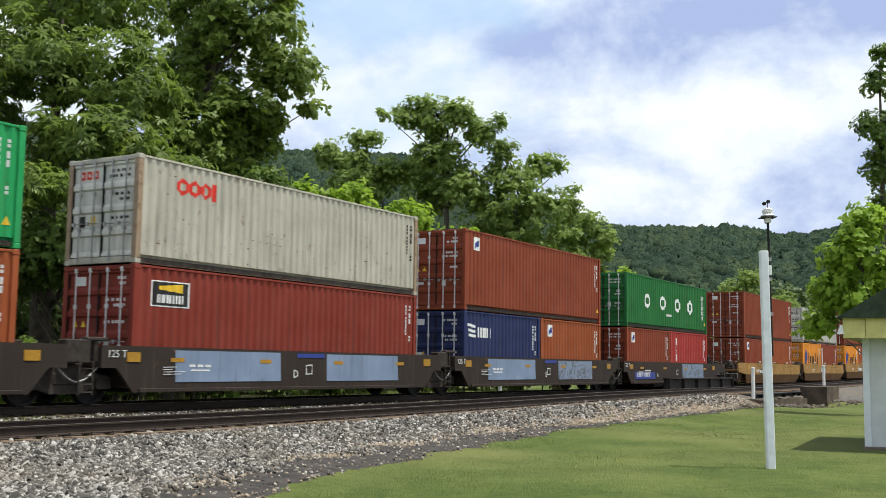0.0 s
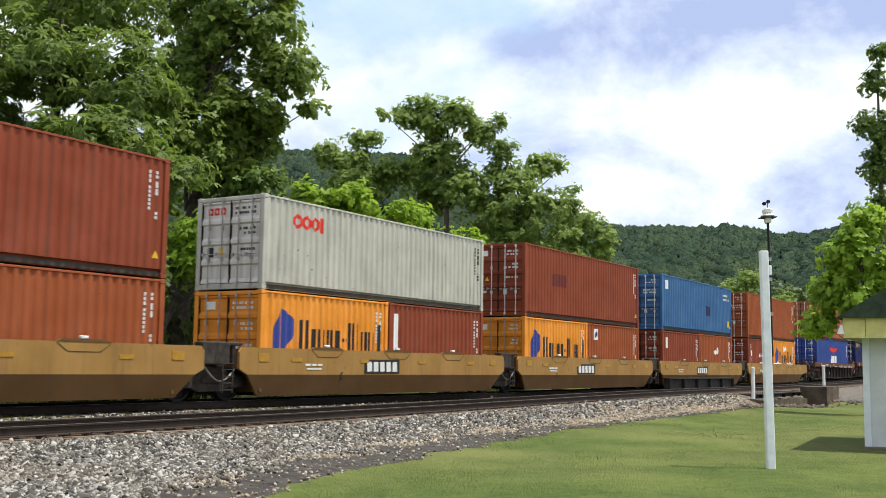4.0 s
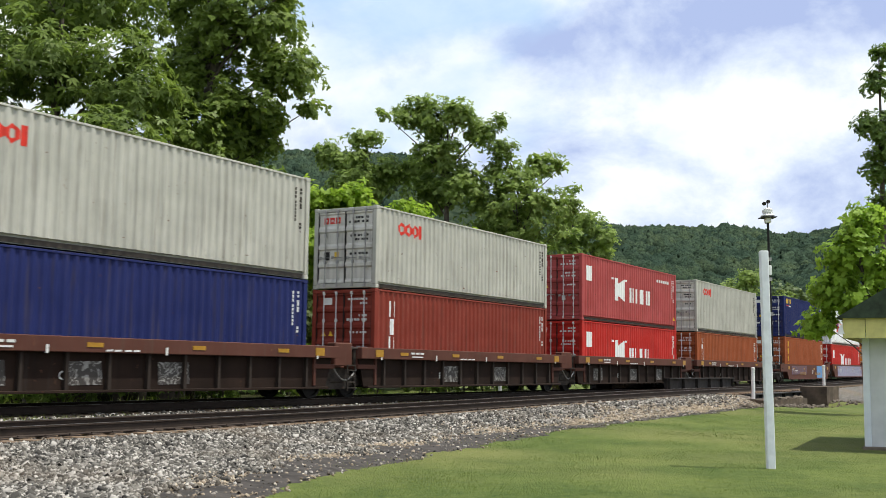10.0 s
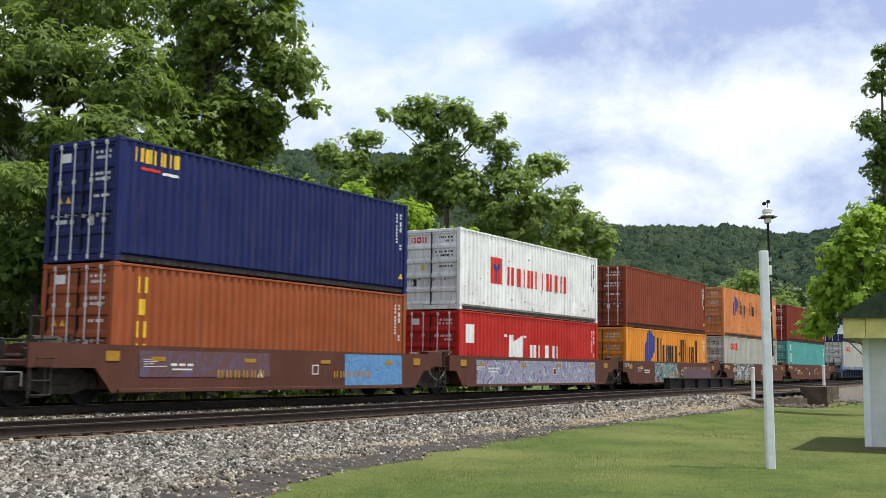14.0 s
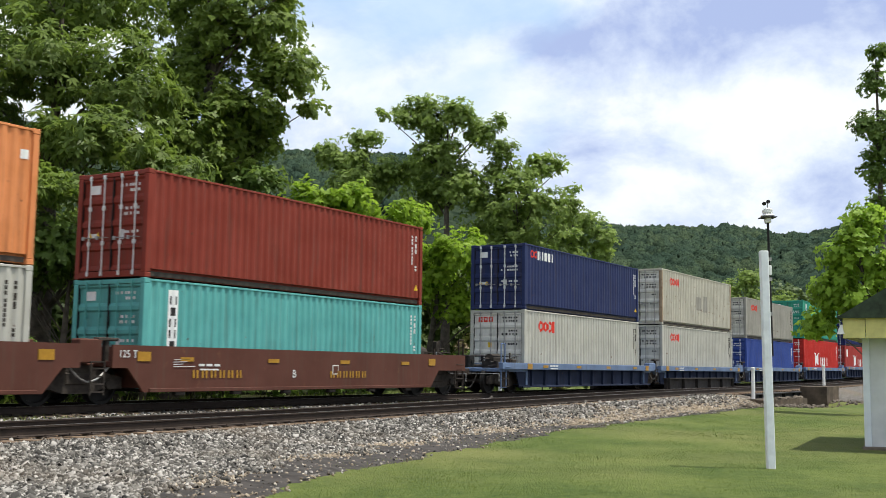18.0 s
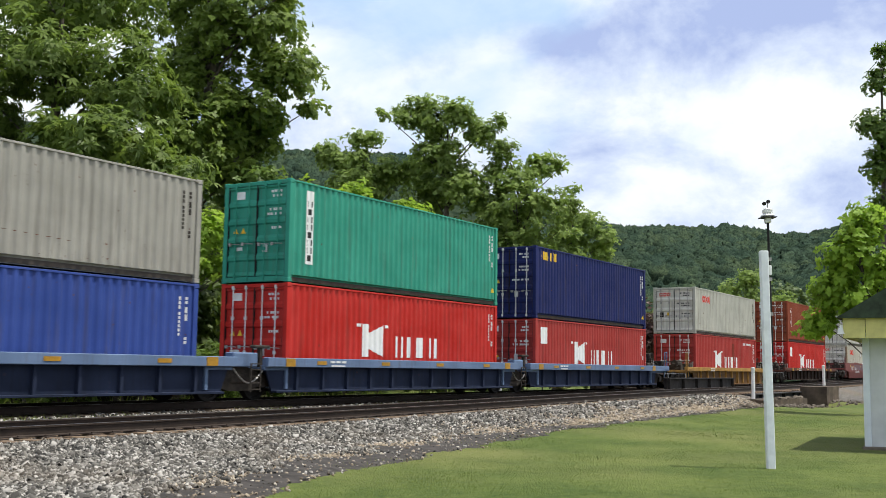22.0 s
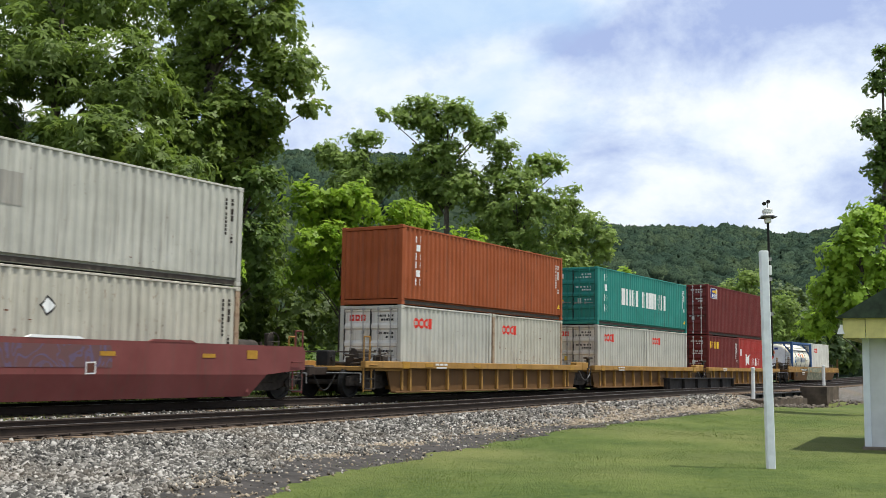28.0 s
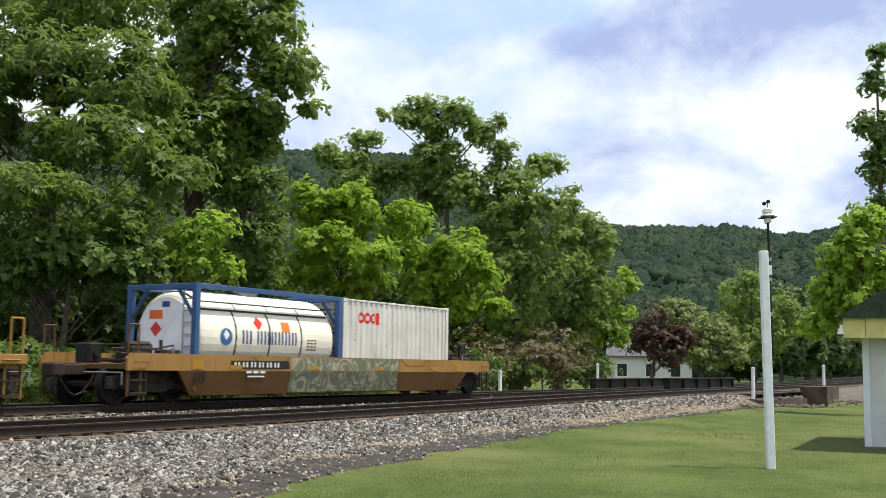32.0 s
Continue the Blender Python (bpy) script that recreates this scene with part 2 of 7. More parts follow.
def corrugated(x0, x1, z0, z1, thick=0.06):
    """A corrugated panel facing -y with its outer faces at y = 0."""
    xs = ripple_xs(x0, x1, x0)
    v, f = [], []
    for x in xs:
        y = ripple(x, x0)
        v += [(x, y, z0), (x, y, z1), (x, thick, z0), (x, thick, z1)]
    for i in range(len(xs) - 1):
        a, b = 4 * i, 4 * i + 4
        f += [(a, b, b + 1, a + 1), (a + 2, a + 3, b + 3, b + 2), (a + 1, b + 1, b + 3, a + 3), (a, a + 2, b + 2, b)]
    n = 4 * (len(xs) - 1)
    f += [(0, 1, 3, 2), (n, n + 2, n + 3, n + 1)]
    return v, f


def decal(shapes, start, lift=0.005):
    """Painted marks that follow the corrugation: each shape is x0, x1 and the lower and upper edge at both ends."""
    v, f = [], []
    for x0, x1, b0, b1, t0, t1 in shapes:
        xs = ripple_xs(x0, x1, start)
        o = len(v)
        for x in xs:
            k = (x - x0) / (x1 - x0)
            y = ripple(x, start) - lift
            v += [(x, y, b0 + (b1 - b0) * k), (x, y, t0 + (t1 - t0) * k)]
        f += [(o + 2 * i, o + 2 * i + 2, o + 2 * i + 3, o + 2 * i + 1) for i in range(len(xs) - 1)]
    return v, f


def rect(x, z, w, h):
    return (x, x + w, z, z, z + h, z + h)


def ring(x, z, w, h, s):
    """A round-cornered ring."""
    k = 0.3 * h
    return [[(x, x + s, z + k, z + k * 0.4, z + h - k, z + h - k * 0.4), (x + w - s, x + w, z + k * 0.4, z + k, z + h - k * 0.4, z + h - k),
            (x + s, x + w / 2, z + k * 0.4, z, z + s + k * 0.25, z + s), (x + w / 2, x + w - s, z, z + k * 0.4, z + s, z + s + k * 0.25),
            (x + s, x + w / 2, z + h - s - k * 0.25, z + h - s, z + h - k * 0.4, z + h), (x + w / 2, x + w - s, z + h - s, z + h - s - k * 0.25, z + h, z + h - k * 0.4)]]


def stroked(x, z, w, h, s, turn):
    """A plain mark: two upright bars or one broad one, in turn."""
    if w < 2.4 * s:
        return [rect(x, z, min(w, 1.2 * s), h)]
    if turn % 3 == 1:
        return [rect(x + 0.18 * w, z, 0.64 * w, h)]
    return [rect(x, z, 1.15 * s, h), rect(x + w - 1.15 * s, z, 1.15 * s, h)]


def blocks(x, z, h, widths, gap=0.16):
    """A row of plain upright blocks, the larger ones open in the middle."""
    out = []
    for i, w in enumerate(widths):
        if w > 0:
            out.append(rect(x, z, w * h, h) if h < 0.18 else stroked(x, z, w * h, h, 0.2 * h, i))
        x += abs(w) * h + gap * h
    return out


def column(x, z, w, heights, gap=0.05):
    """A stack of plain blocks, from the top down, the larger ones open in the middle."""
    out = []
    for i, h in enumerate(heights):
        z -= h
        out.append(rect(x, z, w, h) if h < 0.16 or w < 0.18 else stroked(x, z, w, h, 0.24 * min(w, h), i))
        z -= gap
    return out


def container(u, length, height, base, colour, label, category="shipping container", rear=False, marks=()):
    """An ISO container whose leading lower edge is at u along the train. marks: (material, shapes, name) on the side that faces the tripod."""
    root = new("shipping_container")
    tagged(root, label=label, category=category, group="containers on the train")
    paintwork = PAINT[colour]
    L, H, hl, hw = length, height, length / 2, CW / 2
    key = (round(L, 2), round(H, 2))
    pw = 0.16
    side = cached(("side", key), lambda: mesh_of("side_panel", [corrugated(-hl + pw, hl - pw, 0.21, H - 0.075, 0.075)]))
    put("side_panel", side, paintwork, root, m=pose(0, -hw + SIDE, 0))
    put("side_panel", side, paintwork, root, m=pose(0, hw - SIDE, 0, 0, 0, 180))
    end = cached(("end", key), lambda: mesh_of("end_panel", [corrugated(-hw + 0.14, hw - 0.14, 0.2, H - 0.14)]))
    far = -1 if rear else 1
    put("end_panel", end, paintwork, root, m=pose(far * (hl - 0.03), 0, 0, 0, 0, 90 * far))
    roof = cached(("roof", key), lambda: mesh_of("roof", [box(-hl + 0.1, -hw + 0.05, H - 0.05, hl - 0.1, hw - 0.05, H - 0.02)]))
    put("roof", roof, paintwork, root)
    floor_ = cached(("floor", key), lambda: mesh_of("underframe", [box(-hl + 0.1, -hw + 0.08, 0.04, hl - 0.1, hw - 0.08, 0.15)]))
    put("underframe", floor_, UNDER, root)
    post = cached(("post", key), lambda: mesh_of("corner_post", [box(-0.08, -0.075, 0.12, 0.08, 0.075, H - 0.12, c=0.012)]))
    cast = cached("cast", lambda: mesh_of("corner_casting", [box(-0.089, -0.081, -0.059, 0.089, 0.081, 0.059, c=0.012)]))
    for sx in (-1, 1):
        for sy in (-1, 1):
            put("corner_post", post, PAINT["rust_edge"] if colour == "cream" else paintwork, root, m=pose(sx * (hl - 0.085), sy * (hw - 0.08), 0))
            for z in (0.059, H - 0.059):
                put("corner_casting", cast, paintwork, root, m=pose(sx * (hl - 0.089), sy * (hw - 0.081), z))
    top = cached(("top", key), lambda: mesh_of("top_rail", [box(-hl + 0.17, -0.03, H - 0.075, hl - 0.17, 0.03, H - 0.02, c=0.008)]))
    low = cached(("low", key), lambda: mesh_of("bottom_rail", [prism([(-0.03, 0.02), (-0.03, 0.23), (0.03, 0.23), (0.03, 0.2), (0.0, 0.2), (0.0, 0.04), (0.03, 0.04), (0.03, 0.02)], -hl + 0.17, hl - 0.17)]))
    for sy in (-1, 1):
        put("top_rail", top, paintwork, root, m=pose(0, sy * (hw - 0.032), 0))
        put("bottom_rail", low, paintwork, root, "recessed bottom rail", m=pose(0, sy * (hw - 0.15), 0, 0, 0, 0 if sy < 0 else 180))
    head = cached(("head", key), lambda: mesh_of("end_header", [box(-0.05, -hw + 0.15, H - 0.13, 0.05, hw - 0.15, H - 0.02, c=0.01)]))
    sill = cached(("sill", key), lambda: mesh_of("end_sill", [box(-0.05, -hw + 0.15, 0.02, 0.05, hw - 0.15, 0.17, c=0.01)]))
    for sx in (-1, 1):
        put("end_header", head, paintwork, root, m=pose(sx * (hl - 0.055), 0, 0))
        put("end_sill", sill, paintwork, root, m=pose(sx * (hl - 0.055), 0, 0))

    def leaf():
        w = (CW - 0.34) / 2
        n = 5 if H > 2.7 else 4
        zs = [0.19 + (H - 0.33) * i / n for i in range(n + 1)]
        line = []
        for a, c in zip(zs, zs[1:]):
            h = c - a
            line += [(0.0, a), (0.0, a + 0.045), (0.045, a + 0.13), (0.045, c - 0.09), (0.0, c - 0.045), (0.0, c)]
        line = [p for k, p in enumerate(line) if k == 0 or p != line[k - 1]]
        line += [(0.06, zs[-1]), (0.06, zs[0])]
        out = [slab(line, -w / 2, w / 2)]
        return mesh_of("door", out)

    door = cached(("leaf", key), leaf)
    bar = cached(("bar", key), lambda: mesh_of("locking_bar", [tube((0, 0, 0.06), (0, 0, H - 0.06), 0.019, n=6)] + [box(-0.025, -0.035, z - 0.05, 0.03, 0.035, z + 0.05) for z in (0.12, H * 0.33, H * 0.66, H - 0.12)]))
    grip = cached("grip", lambda: mesh_of("door_handle", [tube((0, -0.02, 0), (0, 0.36, 0.02), 0.013, n=6), box(-0.02, 0.3, -0.04, 0.02, 0.38, 0.05)]))
    s = 1 if rear else -1
    for k, sy in enumerate((-1, 1)):
        w = (CW - 0.34) / 2
        # doors of pale containers get a lightened colour to offset weak light there
        d = put("door", door, PAINT["pale"] if colour in ("ivory", "cream", "grey") else paintwork, root, m=pose(s * (hl - 0.035), sy * (w / 2 + 0.014), 0, 0, 0, 180 if rear else 0))
        for off in (-0.26, 0.22):
            put("locking_bar", bar, STEEL if colour in ("cream", "ivory", "grey", "peach", "orange") else BARS if colour in ("white", "navy", "slate", "oxide", "brown", "maroon", "blue", "green", "red", "rose", "cobalt", "sky", "rust", "pink", "tan") else paintwork, d, "galvanised locking bar", m=pose(-0.03, off, 0))
            put("door_handle", grip, STEEL, d, m=pose(-0.045, off - 0.16, H * 0.37 + 0.03 * k))
    put("door_seal", cached(("seal", key), lambda: mesh_of("door_seal", [box(-0.012, -0.016, 0.18, 0.05, 0.016, H - 0.13), box(-0.008, -CW / 2 + 0.145, 0.18, 0.05, -CW / 2 + 0.172, H - 0.13), box(-0.008, CW / 2 - 0.172, 0.18, 0.05, CW / 2 - 0.145, H - 0.13)])), BLACK, root, "black rubber door seal", m=pose(s * (hl - 0.035), 0, 0, 0, 0, 180 if rear else 0))
    if not rear:
        n = 5 if H > 2.7 else 4
        panel = lambda k: 0.19 + (H - 0.33) * (k + 0.5) / n + 0.02      # middle of the recessed panels
        deep = -hl + 0.075
        pale = colour in ("ivory", "cream", "grey", "white", "pale")
        ink = LOGO_BLACK if pale else BARS
        rnd = random.Random(int(u * 7) + int(H * 100))
        rows = []
        for k, z in ((n - 1, 0.06), (n - 1, -0.07), (n - 2, 0.06), (n - 2, -0.07), (n - 3, 0.05)):
            y = -0.86
            for c in range(rnd.randint(3, 7)):
                w = rnd.choice((0.05, 0.06, 0.09))
                if y < -0.15:
                    rows.append(box(-0.001, y, panel(k) + z - 0.035, 0.003, y + w, panel(k) + z + 0.035))
                y += w + rnd.choice((0.02, 0.03, 0.08))
        tagged(put("number_strip", mesh_of("number_strip", rows), ink, root, "rows of small painted figures", m=pose(deep, 0, 0)), kind="stuff")
        if pale:
            for k, y in enumerate((0.78, 0.55, 0.32)):
                put("door_emblem", cached(("demb", k), lambda: mesh_of("door_emblem", [box(-0.002, -0.09, -0.1, 0.004, 0.09, -0.04), box(-0.002, -0.09, 0.04, 0.004, 0.09, 0.1), box(-0.002, -0.09, -0.04, 0.004, -0.04, 0.04), box(-0.002, 0.04, -0.04, 0.004, 0.09, 0.04)])), LOGO_RED, root, "small red painted emblem", m=pose(deep, y, panel(n - 1)))
            put("label_plate", cached("dlab", lambda: mesh_of("label_plate", [box(-0.002, -0.11, -0.13, 0.004, 0.11, 0.13)])), LOGO_BLACK, root, "dark label plate", m=pose(deep, 0.74, panel(1)))
            put("label_plate", cached("dlab4", lambda: mesh_of("label_plate", [box(-0.002, -0.08, -0.1, 0.004, 0.08, 0.1)])), LOGO_YELLOW, root, "yellow label plate", m=pose(deep, 0.36, panel(n - 3) + 0.02))
        else:
            put("label_plate", cached("dlab2", lambda: mesh_of("label_plate", [box(-0.002, -0.17, -0.11, 0.004, 0.17, 0.11)])), WHITE, root, "white label plate", m=pose(deep, 0.66, panel(n - 1)))
            put("label_plate", cached("dlab3", lambda: mesh_of("label_plate", [box(-0.002, -0.16, -0.05, 0.004, 0.16, 0.05)])), BARS, root, "pale number strip", m=pose(deep, 0.70, panel(1)))
            for y in (0.80, 0.52):
                put("warning_label", cached("dwarn", lambda: mesh_of("warning_label", [slab([(-0.09, -0.07), (0.09, -0.07), (0.0, 0.09)], -0.003, 0.003)])), LOGO_YELLOW, root, "yellow warning triangle", m=pose(deep - 0.003, y, panel(n - 3), 0, 0, 90))
            put("label_plate", cached("dlab5", lambda: mesh_of("label_plate", [box(-0.002, -0.08, -0.12, 0.004, 0.08, 0.12)])), BARS, root, "small pale sticker", m=pose(deep, -0.30, panel(1)))
    start = -hl + pw
    if marks and not colour in ("ivory", "cream", "grey", "white", "pale", "orange", "peach"):
        marks = list(marks) + [(LOGO_YELLOW, [(hl - 0.46, hl - 0.37, 0.46, 0.46, 0.46, 0.64), (hl - 0.37, hl - 0.28, 0.46, 0.46, 0.64, 0.46)], "warning_sticker")]
    worn = {"tan": 70, "peach": 90, "white": 80, "cream": 60, "ivory": 22, "grey": 30, "sky": 50, "rose": 18, "rust": 16, "brown": 14}.get(colour, 8)
    marks = list(marks) + [scuffs(L, H, int(u * 10), int(0.4 * worn * L / 12))]
    for level, (mat, shapes, nm) in enumerate(marks):
        lift = 0.004 + 0.0025 * level
        if nm in ("number_strip", "rust_scuff"):
            tagged(put(nm, mesh_of(nm, [decal(shapes, start, lift)]), mat, root, "small painted lines of figures" if nm == "number_strip" else "scattered rust scuffs", m=pose(0, -hw + SIDE, 0)), kind="stuff")
            continue
        for one in shapes:
            put(nm, mesh_of(nm, [decal(one if isinstance(one, list) else [one], start, lift)]), mat, root, "painted " + nm.replace("_", " "), m=pose(0, -hw + SIDE, 0))
    MOVING.append((root, u + hl, base))
    return root


# marks are laid out from the container's leading end: x from its middle
def small_print(L, H, mat=None):
    """Number and weight lines near the trailing end, as plain bars."""
    x = L / 2 - 0.66
    out = []
    for dx, top, hs in ((0.0, 0.32, (0.11, 0.11, 0.11, 0.05, 0.10, 0.10, 0.10, 0.10, 0.10, 0.10)), (0.24, 0.32, (0.10, 0.10, 0.05, 0.18, 0.18)), (0.24, 1.30, (0.10, 0.10, 0.05))):
        z = H - top
        for h in hs:
            z -= h
            if h > 0.06:
                out.append(rect(x + dx, z, 0.055, h - 0.028))
    return (mat or BARS, out, "number_strip")


def scuffs(L, H, seed, n=40, mat=None):
    """Rusty dents and scrapes, mostly low on the side."""
    rnd = random.Random(seed)
    out = []
    for i in range(n):
        x, z = rnd.uniform(-L / 2 + 0.3, L / 2 - 0.5), 0.25 + (H - 0.6) * rnd.random() ** 1.9
        w = rnd.choice((0.02, 0.03, 0.03, 0.05, 0.08))
        out.append(rect(x, z, w, rnd.uniform(0.015, 0.045)))
    for i in range(n // 12):
        x, z = rnd.uniform(-L / 2 + 0.3, L / 2 - 3), rnd.uniform(0.4, 0.6 * H)
        for k in range(rnd.randint(4, 11)):
            out.append(rect(x + 0.278 * k, z - 0.012 * k, rnd.uniform(0.04, 0.1), 0.016))
    return (mat or SCUFF, out, "rust_scuff")


def mark_rings(L, H, big=1.0):
    """Two rings and two blocks in red."""
    x, h = -L / 2 + (1.25 if L > 7 else 0.75), 0.44 * big
    z = H - 0.38 - h
    shp = ring(x, z, 0.42 * big, h, 0.12 * big) + ring(x + 0.42 * big, z, 0.42 * big, h, 0.12 * big)
    shp += ring(x + 0.84 * big, z, 0.36 * big, h, 0.11 * big) + [rect(x + 1.22 * big, z, 0.17 * big, h)]
    return (LOGO_RED, shp, "red_emblem_shape")


def mark_vertical(L, H, mat, n, h, w, x=0.75, top=0.35, gap=0.06):
    return (mat, column(-L / 2 + x, H - top, w, [h] * n, gap), "vertical_name_block")


def mark_kline(L, H, x, z, h):
    """A tall white block with a slanted wing, then four plain white blocks."""
    x -= L / 2
    shp = [[rect(x, z, 0.5 * h, 1.5 * h), (x + 0.5 * h, x + 1.7 * h, z + 0.35 * h, z, z + 1.1 * h, z + 1.5 * h)]]
    shp += [rect(x - 0.5 * h, z + 1.36 * h, 0.32 * h, 0.14 * h), rect(x + 1.8 * h, z + 1.36 * h, 0.32 * h, 0.14 * h)]
    x += 2.7 * h
    for i, (a, w) in enumerate(((0, 0.72), (1.05, 0.26), (1.75, 0.9), (3.05, 0.74))):
        shp.append(stroked(x + a * h, z, w * h, h, 0.21 * h, i + 2))
    return (WHITE, shp, "white_name_block")


def mark_flag(L, H, x=0.45, z=None, s=0.6):
    z = H - 1.0 if z is None else z
    return (WHITE, [rect(x - L / 2, z, s, s * 1.1)], "square_flag_sign")


def mark_sign(L, H, x=0.66, z=None, w=0.38, h=0.48):
    z = H - 0.72 if z is None else z
    return [(WHITE, [rect(x - L / 2, z, w, h)], "sign_plate"), (LOGO_BLUE, [(x - L / 2 + 0.05, x - L / 2 + w - 0.05, z + 0.06, z + 0.16, z + 0.26, z + 0.38)], "sign_swirl")]


# ---- well cars ----
def truck(parent, x):
    """A two-axle bogie under a car, centred at x."""
    def frame_mesh():
        out = [(-1.28, 0.36), (-1.28, 0.62), (-0.75, 0.72), (-0.35, 0.88), (0.35, 0.88), (0.75, 0.72), (1.28, 0.62), (1.28, 0.36), (0.7, 0.36), (0.4, 0.26), (-0.4, 0.26), (-0.7, 0.36)]
        return mesh_of("side_frame", [slab([(a, b + RAIL_Z) for a, b in out], -0.07, 0.07), box(-0.34, -0.1, 0.45 + RAIL_Z, 0.34, 0.1, 0.72 + RAIL_Z, c=0.03), tube((-0.89, -0.13, 0.46 + RAIL_Z), (-0.89, 0.1, 0.46 + RAIL_Z), 0.12, n=10), tube((0.89, -0.13, 0.46 + RAIL_Z), (0.89, 0.1, 0.46 + RAIL_Z), 0.12, n=10)])

    def wheel_mesh():
        r, n = 0.457, 24
        prof = [(-0.07, 0.08), (-0.07, 0.16), (-0.02, 0.2), (-0.02, r - 0.09), (-0.075, r - 0.07), (-0.075, r), (0.045, r + 0.005), (0.05, r + 0.03), (0.07, r + 0.03), (0.07, r - 0.07), (0.02, r - 0.09), (0.02, 0.08)]
        v, f = [], []
        for i in range(n):
            t = 2 * math.pi * i / n
            v += [(q * math.cos(t), y, q * math.sin(t)) for y, q in prof]
        m = len(prof)
        for i in range(n):
            for j in range(m):
                a, b = i * m + j, i * m + (j + 1) % m
                c, d = ((i + 1) % n) * m + (j + 1) % m, ((i + 1) % n) * m + j
                f.append((a, b, c, d))
        return mesh_of("wheel", [(v, f)])

    bol = put("bogie", cached("bolster", lambda: mesh_of("bogie", [box(-0.22, -1.0, 0.5 + RAIL_Z, 0.22, 1.0, 0.82 + RAIL_Z, c=0.03), tube((-0.89, -0.8, 0.457 + RAIL_Z), (-0.89, 0.8, 0.457 + RAIL_Z), 0.08), tube((0.89, -0.8, 0.457 + RAIL_Z), (0.89, 0.8, 0.457 + RAIL_Z), 0.08)])), DIRTY, parent, m=pose(x, 0, 0))
    fr = cached("sideframe", frame_mesh)
    wh = cached("wheel", wheel_mesh)
    for sy in (-1, 1):
        put("side_frame", fr, DIRTY, bol, "grimy cast side frame", m=pose(0, sy * 1.0, 0))
        for ax in (-0.89, 0.89):
            put("wheel", wh, BLACK, bol, "grimy black steel wheel", m=pose(ax, sy * 0.765, 0.457 + RAIL_Z, 0, 0, 0 if sy < 0 else 180))


def side_outline(x0, x1, zb, zt, zr, run, slope, tail0, tail1):
    """Outline of a well car's side: deep in the middle, raised over the bogies."""
    return [(x0 - tail0, zr), (x0 - tail0, zt), (x1 + tail1, zt), (x1 + tail1, zr), (x1 + run, zr), (x1 + run - slope, zb), (x0 - run + slope, zb), (x0 - run, zr)]


KINDS = {
    #            side colour, end colour, top, bottom, bend, ribs, base, top-chord bottom, chord colour
    "dark": dict(side="dark", ends="dark", zt=1.50, zb=0.45, bend=None, rib=False, base=0.53),
    "ttx": dict(side="yellow", ends="ochre", zt=1.56, zb=0.30, bend=0.86, rib=False, base=0.53),
    "rib_brown": dict(side="dark_web", ends="brown", zt=1.67, zb=0.46, chord=1.33, rib=True, base=0.62),
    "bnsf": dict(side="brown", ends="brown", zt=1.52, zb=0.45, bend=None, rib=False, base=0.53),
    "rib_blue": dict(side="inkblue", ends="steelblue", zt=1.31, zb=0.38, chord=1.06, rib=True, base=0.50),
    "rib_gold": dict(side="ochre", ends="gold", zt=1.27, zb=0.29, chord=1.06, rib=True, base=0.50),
    "rib_dark": dict(side="dark_web", ends="brown", zt=1.27, zb=0.40, chord=1.06, rib=True, base=0.50),
    "oxide": dict(side="oxide", ends="oxide", zt=1.62, zb=0.30, bend=0.86, rib=False, base=0.53),
    "ttx_low": dict(side="yellow", ends="ochre", zt=1.35, zb=0.35, bend=0.95, rib=False, base=0.53),
}


